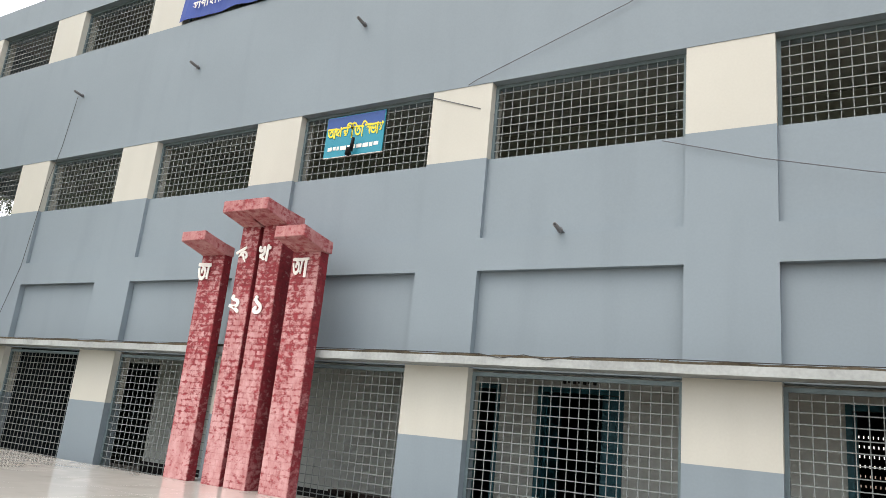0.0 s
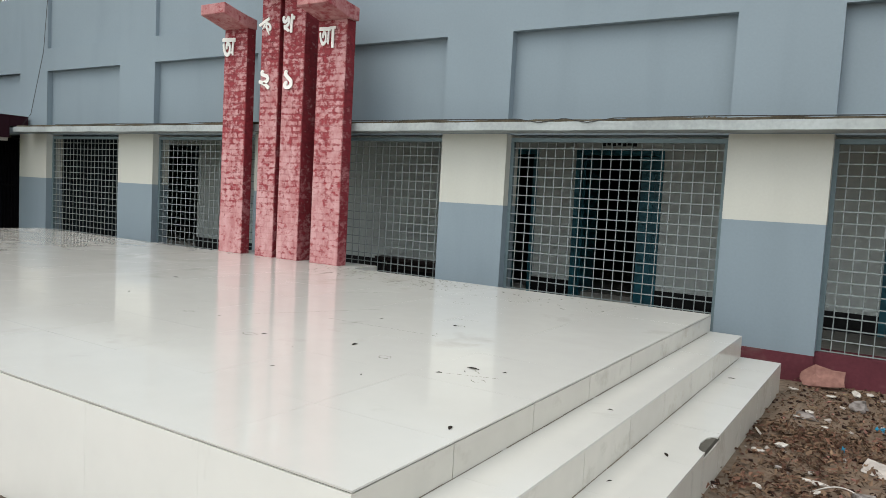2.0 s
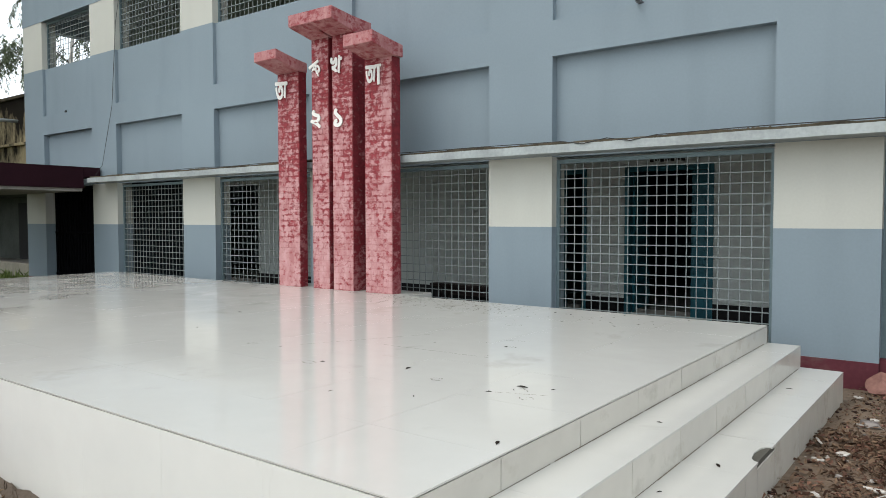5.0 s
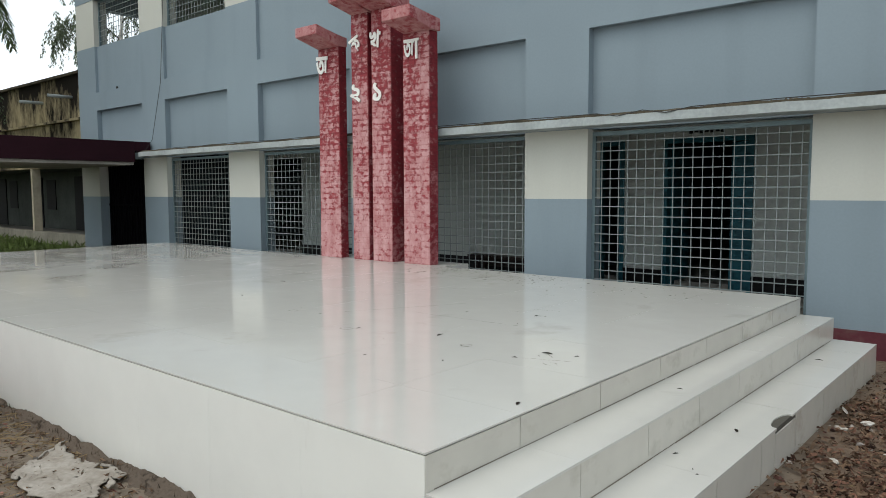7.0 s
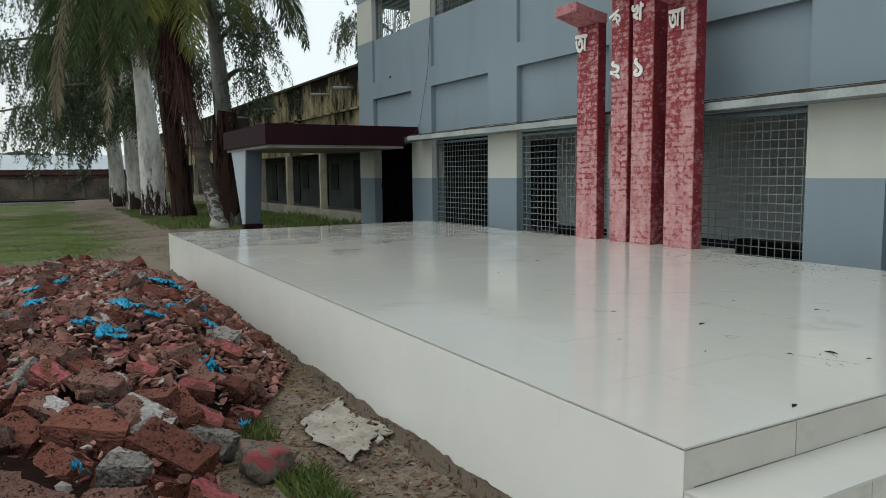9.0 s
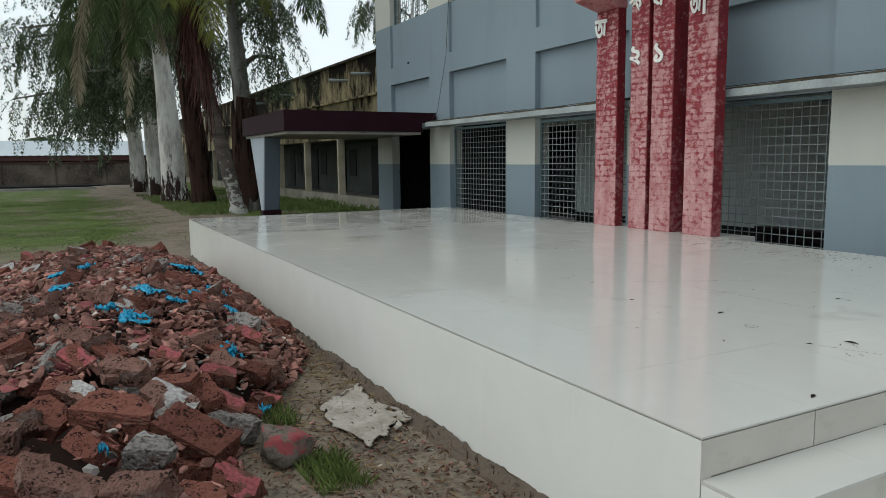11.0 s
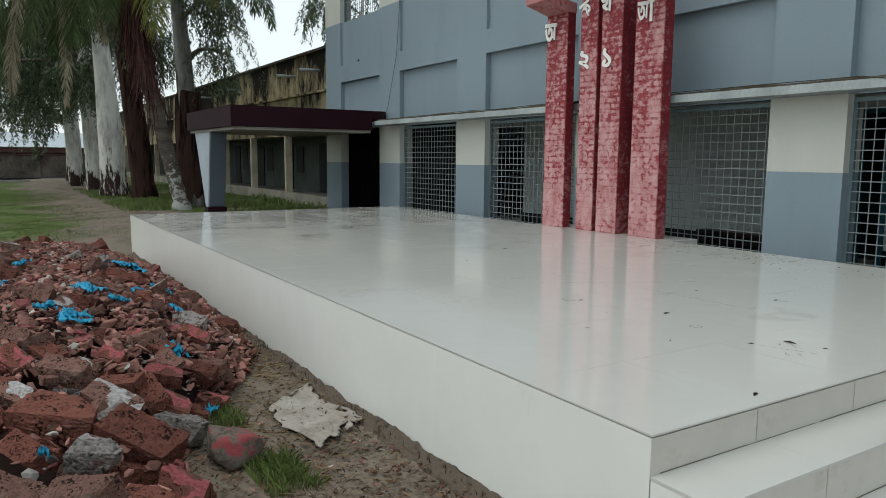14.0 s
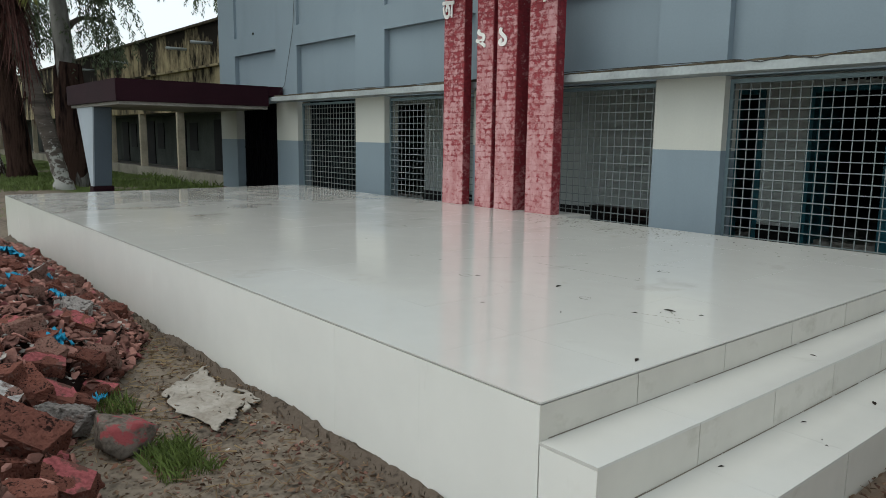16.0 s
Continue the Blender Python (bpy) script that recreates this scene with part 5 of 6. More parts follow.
for k, (x, y, s, turn) in enumerate(((-7.74, -6.19, 0.42, -0.2), (-5.79, -6.80, 0.30, 1.0), (-5.50, -6.69, 0.18, 0.6), (-5.95, -6.47, 0.17, 0.3), (-5.08, -7.00, 0.21, 1.1), (-5.32, -7.16, 0.16, 1.1), (-7.25, -7.45, 0.24, 2.0),
                                     (-6.26, -7.42, 0.22, 1.0), (-5.62, -6.25, 0.14, 1.1), (-4.85, -6.39, 0.20, 0.5), (-3.90, -6.89, 0.11, 0.8), (-7.49, -7.21, 0.17, 1.5), (-4.37, -6.31, 0.10, 2.0), (-3.1, -7.3, 0.07, 0.5),
                                     (-6.53, -6.22, 0.16, 0.4))):
    film_scrap(x, y, s, 50 + k, turn)
film_scrap(-0.45, -2.0, 0.06, 80, 0.9, "on the soil")


# ---- litter on the soil ----
def build_sack():
    bm = bmesh.new()
    n, m = 44, 30
    rows = []
    for j in range(m + 1):
        row = []
        for i in range(n + 1):
            u, v = i / n, j / m
            x = -4.62 + 0.82 * u + 0.24 * v + 0.03 * noise.noise((u * 6, v * 6, 2))
            y = -5.56 - 0.05 * u - 0.37 * v + 0.05 * noise.noise((u * 7, v * 5, 8)) - 0.05 * math.sin(u * 5)
            z = ground_height(x, y) + 0.02 + 0.022 * abs(noise.noise((x * 3 + y * 4, y * 16 - x * 5, 4))) + 0.010 * abs(noise.noise((x * 12, y * 26, 4)))
            row.append(bm.verts.new((x, y, z)))
        rows.append(row)
    for j in range(m):
        for i in range(n):
            if noise.noise((i * 0.22, j * 0.3, 11)) > -0.22 or (3 < i < n - 4 and 2 < j < m - 3):
                bm.faces.new((rows[j][i], rows[j][i + 1], rows[j + 1][i + 1], rows[j + 1][i]))
    ob = part("torn_sack", bm, M_RAG, None, smooth=True)
    ob.modifiers.new("thick", "SOLIDIFY").thickness = 0.006
    tagged(ob, "torn dirty-white woven sack lying crumpled on the soil", "sack")


build_sack()


def settle(rnd, area):
    """A spot in the area, thinning out unevenly towards its rim."""
    x0, x1, y0, y1 = area
    while True:
        x, y = rnd.uniform(x0 - 0.4, x1 + 0.6), rnd.uniform(y0 - 0.6, y1)
        rim = min(x - x0 + 0.4, x1 + 0.6 - x, y - y0 + 0.6) / 1.2 + 0.5 * noise.noise((x * 0.9, y * 0.9, 6))
        if rnd.random() < rim and not (PX0 < x < STEP3_X and y > PY0) and y < -0.03:
            return x, y


def scatter(name, mat, label, category, n, area, lo, hi, seed, flat=0.5, off=0.3):
    rnd = random.Random(seed)
    verts, faces = [], []
    protos = []
    for _ in range(8):
        b = chunk_bm(rnd, (1, rnd.uniform(0.5, 0.9), flat * rnd.uniform(0.6, 1.2)), 0, 0)
        b.verts.index_update()
        protos.append(([v.co.copy() for v in b.verts], [[v.index for v in f.verts] for f in b.faces]))
        b.free()
    for _ in range(n):
        x, y = settle(rnd, area)
        s = lo + (hi - lo) * rnd.random() ** 2
        m = Matrix.LocRotScale((x, y, ground_height(x, y) + s * flat * off), Euler((rnd.uniform(-0.5, 0.5), rnd.uniform(-0.5, 0.5), rnd.uniform(0, 6.28))), (s, s, s))
        vs, fs = rnd.choice(protos)
        k = len(verts)
        verts += [m @ v for v in vs]
        faces += [[k + i for i in f] for f in fs]
    me = bpy.data.meshes.new(name)
    me.from_pydata(verts, [], faces)
    me.materials.append(mat)
    tagged(new(name, me), label, category, kind="stuff")


RIGHT = (-1.0, 2.9, -6.0, -0.05)
FRONT = (-9.0, -1.2, -6.6, -5.52)
scatter("soil_clods", M_DEBRIS, "dark clods of soil and brick dust beside the steps", "soil", 4200, RIGHT, 0.01, 0.05, 31)
scatter("brick_litter", M_CHIPS, "brick chips scattered on the soil by the steps", "brick litter", 3600, RIGHT, 0.008, 0.045, 32)
scatter("mortar_litter", M_CHIPSG, "pale mortar bits scattered on the soil by the steps", "mortar litter", 420, RIGHT, 0.010, 0.07, 33)
scatter("brick_litter", M_CHIPS, "brick chips scattered along the platform", "brick litter", 260, FRONT, 0.006, 0.028, 34)
scatter("soil_clods", M_SOIL, "brown clods of soil along the platform", "soil", 7000, FRONT, 0.006, 0.03, 35)
scatter("mortar_litter", M_CHIPSG, "pale bits scattered along the platform", "mortar litter", 90, FRONT, 0.01, 0.04, 36)


def twigs(n, area, seed, label):
    rnd = random.Random(seed)
    verts, faces = [], []
    for _ in range(n):
        (x, y), a = settle(rnd, area), rnd.uniform(0, 6.28)
        l, w = rnd.uniform(0.03, 0.13), rnd.uniform(0.0015, 0.004)
        z = ground_height(x, y) + 0.012
        d, s = Vector((math.cos(a), math.sin(a), rnd.uniform(-0.1, 0.2))) * l, Vector((-math.sin(a), math.cos(a), 0)) * w
        c = Vector((x, y, z))
        k = len(verts)
        verts += [c - s, c + s, c + d + s * 0.4, c + d - s * 0.4, c + Vector((0, 0, w * 2)), c + d + Vector((0, 0, w))]
        faces += [(k, k + 3, k + 5, k + 4), (k + 1, k + 4, k + 5, k + 2)]
    me = bpy.data.meshes.new("dry_twigs")
    me.from_pydata(verts, [], faces)
    me.materials.append(M_DRYTWIG)
    tagged(new("dry_twigs", me), label, "twigs", kind="stuff")


twigs(900, FRONT, 37, "dry straw and twigs strewn on the soil")
twigs(520, (-6.2, -4.2, -6.2, -5.55), 38, "dry straw heaped between rubble and platform")
twigs(110, RIGHT, 39, "dry straw and twigs strewn by the steps")


M_BANK = material("crumbly_soil", (0.092, 0.074, 0.058), 0.97, 0.4, dark=(0.045, 0.035, 0.028), big=4, fine=26, bump=1.0, fine_amt=1.2, span=(0.2, 0.2), depth=0.02)


def soil_bank():
    """Ragged earth left standing against the platform's foot."""
    bm = bmesh.new()
    n, m = 620, 9
    rows = []
    for j in range(m + 1):
        row = []
        for i in range(n + 1):
            x = PX0 + 0.2 + (PX1 - PX0 + 0.5) * i / n
            v = j / m
            crest = 0.045 + 0.04 * noise.noise((x * 1.3, 4, 0)) + 0.025 * noise.noise((x * 4, 1, 0)) + 0.012 * noise.noise((x * 11, 2, 0))
            y = PY0 - 0.003 - 0.13 * v - 0.03 * noise.noise((x * 5, v * 3, 7))
            z = ground_height(x, y) + max(0.0, crest) * (1 - v) ** 1.6 + 0.010 * noise.noise((x * 17, v * 4 + x * 3, 3)) + 0.007 * noise.noise((x * 34, v * 17, 9)) - 0.012 * v
            row.append(bm.verts.new((x, y, z)))
        rows.append(row)
    for j in range(m):
        for i in range(n):
            bm.faces.new((rows[j][i], rows[j][i + 1], rows[j + 1][i + 1], rows[j + 1][i]))
    tagged(part("soil_bank", bm, M_BANK), "ragged brown earth along the platform's foot", "soil", kind="stuff")


soil_bank()


def leaf_litter(name, area, n, seed, label, mat=None, hi=0.030):
    rnd = random.Random(seed)
    verts, faces = [], []
    for _ in range(n):
        x, y = settle(rnd, area)
        s = rnd.uniform(0.007, hi)
        m = Matrix.LocRotScale((x, y, ground_height(x, y) + 0.012 + rnd.uniform(0, 0.02)), Euler((rnd.gauss(0, 0.5), rnd.gauss(0, 0.45), rnd.uniform(0, 6.28))), (s, s * rnd.uniform(0.7, 1.5), s))
        k = len(verts)
        curl = rnd.uniform(-0.1, 0.4)
        verts += [m @ Vector(p) for p in ((-1, 0, 0), (rnd.uniform(-0.5, 0.3), -0.34, curl), (rnd.uniform(0.5, 1), 0, 0.1), (rnd.uniform(-0.5, 0.3), 0.34, curl))]
        faces += [(k, k + 1, k + 2), (k, k + 2, k + 3)]
    me = bpy.data.meshes.new(name)
    me.from_pydata(verts, [], faces)
    me.materials.append(mat or M_LEAF)
    tagged(new(name, me), label, "leaf litter", kind="stuff")


leaf_litter("leaf_litter", RIGHT, 5000, 41, "dead brown leaves strewn by the steps")
leaf_litter("leaf_litter", (-1.0, 0.7, -5.0, -0.05), 5500, 43, "thick litter of dead brown leaves along the steps")
leaf_litter("leaf_litter", RIGHT, 3200, 47, "rust-brown dead leaves strewn by the steps", M_RUSTLEAF, 0.026)
leaf_litter("leaf_litter", (-0.66, -0.78, -5.4, -1.6), 1900, 48, "drift of curled rust-brown leaves against the lowest step", M_RUSTLEAF, 0.034)
leaf_litter("leaf_litter", (-0.66, -0.78, -5.4, -1.6), 1900, 49, "drift of dark dead leaves against the lowest step", None, 0.036)
leaf_litter("leaf_litter", (-3.0, -1.6, -6.1, -5.52), 700, 46, "dry brown leaves gathered at the platform's corner")
twigs(140, (-1.0, 0.7, -5.0, -0.05), 44, "dry twigs among the dead leaves by the steps")
leaf_litter("leaf_litter", FRONT, 3000, 42, "dead brown leaves strewn along the platform")
leaf_litter("leaf_litter", (-3.4, -1.7, -6.0, -5.6), 420, 50, "rust-brown leaves gathered at the platform's corner", M_RUSTLEAF, 0.032)


def single_lump(name, mat, label, category, dims, at, rot, seed, rough=0.06):
    rnd = random.Random(seed)
    ob = part(name, chunk_bm(rnd, dims, rough), mat)
    ob.location, ob.rotation_euler = at, rot
    tagged(ob, label, category)


single_lump("masonry_slab", M_SLAB, "broken pinkish masonry slab leaning at the maroon plinth", "rubble", (0.34, 0.10, 0.20), (-0.74, -0.14, 0.01), (-0.55, 0.1, 0.1), 61)
for k, (x, y, l, w, h) in enumerate(((-0.74, -1.31, 0.14, 0.08, 0.05), (-0.41, -0.77, 0.20, 0.13, 0.08), (-0.30, -2.9, 0.20, 0.13, 0.07), (0.1, -2.2, 0.14, 0.10, 0.06), (-0.55, -3.6, 0.10, 0.06, 0.04), (-0.85, -4.2, 0.07, 0.05, 0.03))):
    single_lump("mortar_lump", M_MORTAR, "pale lump of broken mortar on the soil", "rubble", (l, w, h), (x, y, ground_height(x, y) + h * 0.4), (0.2, 0.1, k), 70 + k)
single_lump("mortar_slab", M_CHIPSG, "flat pale grey slab of mortar on the soil", "rubble", (0.34, 0.15, 0.05), (-0.22, -2.33, ground_height(-0.22, -2.33) + 0.02), (0.08, 0.05, -0.55), 77, 0.03)

M_SHARD = material("broken_white_tile", (0.56, 0.54, 0.50), 0.7, 0.3, dark=(0.26, 0.22, 0.18), big=14, fine=50, bump=0.3)


def tile_shard(x, y, length, width, turn, seed, lean=0.12):
    """A flat, angular splinter of white tile lying on the litter."""
    rnd = random.Random(seed)
    bm = bmesh.new()
    n = rnd.choice((5, 6, 7))
    rim = []
    for k in range(n):
        a = 2 * math.pi * (k + rnd.uniform(-0.25, 0.25)) / n
        rim.append(bm.verts.new((math.cos(a) * length / 2 * rnd.uniform(0.65, 1.0), math.sin(a) * width / 2 * rnd.uniform(0.6, 1.15), 0.005)))
    low = bmesh.ops.extrude_face_region(bm, geom=[bm.faces.new(rim)])
    bmesh.ops.translate(bm, verts=[g for g in low["geom"] if isinstance(g, bmesh.types.BMVert)], vec=(0, 0, -0.008))
    bmesh.ops.recalc_face_normals(bm, faces=bm.faces[:])
    ob = part("tile_shard", bm, M_SHARD)
    ob.location, ob.rotation_euler = (x, y, ground_height(x, y) + 0.022 + 0.3 * math.sin(abs(lean)) * width), (lean, rnd.uniform(-0.1, 0.1), turn)
    tagged(ob, "dusty broken shard of white tile on the soil", "tile shard", "tile shards by the steps")


for k, (x, y, length, width, turn, lean) in enumerate(((-0.955, -2.01, 0.13, 0.06, 1.9, 0.75), (-0.79, -2.20, 0.09, 0.05, 0.4, 0.3), (-0.90, -2.41, 0.10, 0.05, 0.1, 0.15), (-0.735, -1.16, 0.08, 0.05, 0.1, 0.2), (-0.80, -1.37, 0.09, 0.06, 2.4, 0.2),
                                                       (-0.64, -0.49, 0.11, 0.06, 0.0, 0.1), (-0.46, -0.33, 0.10, 0.09, 1.0, 0.6), (-0.37, -0.24, 0.07, 0.05, 0.0, 0.4), (-0.545, -2.77, 0.19, 0.045, 0.0, 0.15), (-0.60, -1.52, 0.07, 0.035, 0.2, 0.1),
                                                       (-0.80, -3.03, 0.07, 0.05, 2.2, 0.2), (-0.53, -0.85, 0.07, 0.05, 2.0, 0.2), (-0.58, -2.61, 0.05, 0.04, 1.0, 0.1), (-0.93, -0.42, 0.10, 0.04, 0.2, 0.2), (-0.52, -2.94, 0.09, 0.035, 1.2, 0.2))):
    tile_shard(x, y, length, width, turn, 300 + k, lean)


def pale_stalk():
    """A dry bleached stalk that bends over the litter."""
    cu = bpy.data.curves.new("dry_stalk", "CURVE")
    cu.dimensions, cu.bevel_depth, cu.bevel_resolution = "3D", 0.0035, 1
    sp = cu.splines.new("POLY")
    sp.points.add(13)
    for k, p in enumerate(sp.points):
        f = k / 13
        x, y = -0.55 + 0.27 * f, -2.93 + 0.15 * math.sin(f * 2.3) - 0.11 * f * f
        p.co = (x, y, ground_height(x, y) + 0.02 + 0.025 * math.sin(f * math.pi), 1)
    cu.materials.append(M_SHARD)
    tagged(new("dry_stalk", cu), "pale dry stalk bent over the litter", "stalk")


pale_stalk()
film_scrap(-0.27, -1.32, 0.07, 81, 0.4, "on the soil")


M_BOULDER = material("peeling_painted_stone", (0.115, 0.098, 0.082), 0.9, 0.35, dark=(0.04, 0.032, 0.026), big=9, fine=40, bump=0.6, fine_amt=0.9, blotch=((0.25, 0.062, 0.066), 7.0, 0.545, 0.06, 1.1))
boulder = part("painted_boulder", chunk_bm(random.Random(140), (0.29, 0.26, 0.21), 0.05, 3), M_BOULDER, None, smooth=True)
boulder.location, boulder.rotation_euler = (-3.70, -6.38, -0.08), (-0.25, 0.3, 0.3)
tagged(boulder, "rounded grey stone with a peeling pink-red painted face", "stone")


M_SPOT = material("black_wet_leaf", (0.022, 0.016, 0.012), 0.85, 0.4, big=20, fine=60)


# fallen leaves and scraps on the platform and the steps
def dry_leaf(x, y, z, s, rot, mat=None):
    bm = bmesh.new()
    pts = [(-1, 0, 0), (-0.45, -0.3, 0.1), (0.2, -0.28, 0.12), (1, 0, 0.02), (0.2, 0.28, 0.12), (-0.45, 0.3, 0.1)]
    vs = [bm.verts.new(Vector(p) * s) for p in pts]
    c = bm.verts.new((0, 0, 0.005))
    for i in range(6):
        bm.faces.new((vs[i], vs[(i + 1) % 6], c))
    ob = part("fallen_leaf", bm, mat or M_LEAF)
    ob.location, ob.rotation_euler = (x, y, z + 0.002), (0, 0, rot)
    ob.modifiers.new("thick", "SOLIDIFY").thickness = 0.0015
    tagged(ob, "small dark dried leaf on the white tiles", "leaf", "fallen leaves on the tiles")


for k, (x, y, s) in enumerate(((-2.13, -3.87, 0.045), (-2.96, -3.86, 0.038), (-6.06, -2.79, 0.035), (-1.70, -4.79, 0.032), (-2.22, -4.07, 0.018), (-2.48, -4.39, 0.014), (-1.96, -3.83, 0.016), (-2.13, -3.96, 0.010),
                               (-3.54, -4.04, 0.020), (-5.51, -3.65, 0.022), (-2.87, -2.86, 0.024), (-3.5, -0.95, 0.022), (-3.3, -1.0, 0.02), (-8.8, -3.4, 0.03))):
    dry_leaf(x, y, PZ, s * 0.85, k * 1.7, M_SPOT)
for k, (x, y, z, s) in enumerate(((-1.46, -3.58, STEP2_Z, 0.02), (-1.17, -3.53, STEP3_Z, 0.034), (-1.28, -4.06, STEP3_Z, 0.02), (-1.24, -1.51, STEP3_Z, 0.03), (-1.14, -4.20, STEP3_Z, 0.010), (-1.28, -4.79, STEP3_Z, 0.018), (-1.10, -4.25, STEP3_Z, 0.009))):
    dry_leaf(x, y, z, s * 0.85, k * 2.1, M_SPOT)


def scuff(x, y, r, seed):
    """A thin grey scrawl of dried mud on the tiles."""
    rnd = random.Random(seed)
    bm = bmesh.new()
    prev = None
    for k in range(26):
        a = k / 25 * rnd.uniform(5.5, 7.0)
        rr = r * (0.8 + 0.3 * noise.noise((k * 0.3, seed, 0)))
        c = Vector((math.cos(a) * rr, math.sin(a) * rr * 0.7, 0))
        d = Vector((math.cos(a), math.sin(a), 0)) * 0.004 * rnd.uniform(0.2, 1)
        cur = (bm.verts.new(c + d), bm.verts.new(c - d))
        if prev and rnd.random() > 0.42:
            bm.faces.new((prev[0], cur[0], cur[1], prev[1]))
        prev = cur
    ob = part("mud_scuff", bm, M_SCUFF)
    ob.location = (x, y, PZ + 0.0015)
    tagged(ob, "faint ring of dried mud on the white tiles", "mud scuff", "mud scuffs on the tiles")


M_SCUFF = material("dried_mud", (0.135, 0.13, 0.105), 0.9, 0.2)
for k, (x, y, r) in enumerate(((-2.63, -4.0, 0.05), (-3.60, -4.10, 0.06), (-2.84, -2.85, 0.05), (-1.98, -4.08, 0.05), (-4.48, -3.87, 0.05), (-3.4, -1.9, 0.1))):
    scuff(x, y, r, 90 + k)


def streak(x, y, length, turn, seed):
    """A thin broken scratch of dirt on the tiles."""
    rnd = random.Random(seed)
    bm = bmesh.new()
    u, v = Vector((math.cos(turn), math.sin(turn), 0)), Vector((-math.sin(turn), math.cos(turn), 0))
    f = -0.5
    while f < 0.5:
        d = rnd.uniform(0.02, 0.09)
        w = rnd.uniform(0.0012, 0.0035)
        a, c = u * length * f + v * 0.01 * noise.noise((f * 5, seed, 0)), u * length * min(0.5, f + d) + v * 0.01 * noise.noise((f * 5 + 0.4, seed, 0))
        bm.faces.new([bm.verts.new(q) for q in (a - v * w, c - v * w, c + v * w, a + v * w)])
        f += d + rnd.choice((0.005, 0.02, 0.06))
    ob = part("dirt_streak", bm, M_SCUFF)
    ob.location = (x, y, PZ + 0.0016)
    tagged(ob, "thin broken streak of dirt on the white tiles", "dirt streak", "dirt streaks on the tiles", "stuff")


for k, (x, y, length, turn) in enumerate(((-2.94, -2.60, 0.22, 0.2), (-2.08, -4.02, 0.34, 0.35), (-2.10, -3.90, 0.14, 2.4), (-3.9, -3.2, 1.1, 1.1), (-4.4, -2.2, 0.8, 0.9), (-5.3, -1.9, 0.7, 1.0), (-3.2, -3.3, 0.9, 0.05), (-4.5, -1.3, 0.6, 0.2))):
    streak(x, y, length, turn, 120 + k)


def mud_specks():
    """Crumbs of dried mud trodden over the tiles near the pillars."""
    rnd = random.Random(64)
    verts, faces = [], []
    for x0, x1, y0, y1, n in ((-5.9, -3.9, -1.35, -0.63, 420), (-8.6, -5.9, -0.80, -0.64, 90), (-12.4, -9.0, -3.2, -1.0, 60), (-4.6, -2.2, -1.5, -0.65, 60), (-5.0, -1.8, -4.6, -1.0, 12)):
        for _ in range(n):
            c = Vector((rnd.uniform(x0, x1), rnd.uniform(y0, y1), PZ + 0.001))
            a, l, w = rnd.uniform(0, 6.28), rnd.uniform(0.003, 0.018) * (1 + (rnd.random() > 0.9)), rnd.uniform(0.002, 0.006)
            d, s = Vector((math.cos(a), math.sin(a), 0)) * l, Vector((-math.sin(a), math.cos(a), 0)) * w
            k = len(verts)
            verts += [c - d, c - s * rnd.random(), c + d, c + s * rnd.random(), c + Vector((0, 0, 0.003))]
            faces += [(k, k + 1, k + 4), (k + 1, k + 2, k + 4), (k + 2, k + 3, k + 4), (k + 3, k, k + 4)]
    me = bpy.data.meshes.new("mud_specks")
    me.from_pydata(verts, [], faces)
    me.materials.append(M_SCUFF)
    tagged(new("mud_specks", me), "crumbs of dried mud on the white tiles", "mud", kind="stuff")


mud_specks()

# ---- grass ----
def grass_patch(name, areas, n, lo, hi, seed, label, width=0.006, mat=None, droop=0.9):
    rnd = random.Random(seed)
    verts, faces = [], []
    made = 0
    while made < n:
        x0, x1, y0, y1 = rnd.choice(areas)
        x, y = rnd.uniform(x0, x1), rnd.uniform(y0, y1)
        if PX0 - 0.1 < x < 0 and PY0 - 0.02 < y:
            continue
        if n > 2000 and min(y - y0, y1 - y, x - x0, x1 - x) < 1.1 * rnd.random() * (1 + noise.noise((x * 0.8, y * 0.8, 4))):
            continue
        if noise.noise((x * 0.5, y * 0.5, 9)) < -0.1 and n > 2000:
            if rnd.random() < 0.85:
                continue
        h = rnd.uniform(lo, hi)
        a, lean = rnd.uniform(0, 6.28), rnd.uniform(0, droop) * h
        w = width * (0.6 + 0.8 * rnd.random())
        z = ground_height(x, y) - 0.005
        c, s = math.cos(a), math.sin(a)
        k = len(verts)
        verts += [(x - s * w, y + c * w, z), (x + s * w, y - c * w, z), (x + c * lean * 0.4 + s * w * 0.7, y + s * lean * 0.4 - c * w * 0.7, z + h * 0.6), (x + c * lean, y + s * lean, z + h)]
        faces += [(k, k + 1, k + 2), (k, k + 2, k + 3)]
        made += 1
    me = bpy.data.meshes.new(name)
    me.from_pydata(verts, [], faces)
    me.materials.append(mat or M_GRASS)
    tagged(new(name, me), label, "grass", kind="stuff")


M_STUBBLE = material("dark_stubble", (0.05, 0.037, 0.025), 0.9, 0.3, island=0.4)
grass_patch("grass_tuft", [(-3.66, -3.16, -6.36, -6.08), (-3.58, -3.28, -6.30, -6.12)], 1500, 0.015, 0.095, 101, "fresh green grass tuft beside the rubble", 0.0028)
grass_patch("grass_tuft", [(-4.50, -4.15, -6.34, -6.16)], 190, 0.05, 0.11, 102, "dark green grass tuft at the rubble edge", 0.004)
grass_patch("foot_weeds", [(-9.0, -2.0, -5.55, -5.512)], 420, 0.02, 0.075, 106, "dry dark stubble along the foot of the platform", 0.003, M_STUBBLE, 0.3)
grass_patch("field_grass", [(-36, -15, -16, -4.6)], 90000, 0.01, 0.04, 103, "short patchy grass of the field", 0.006)
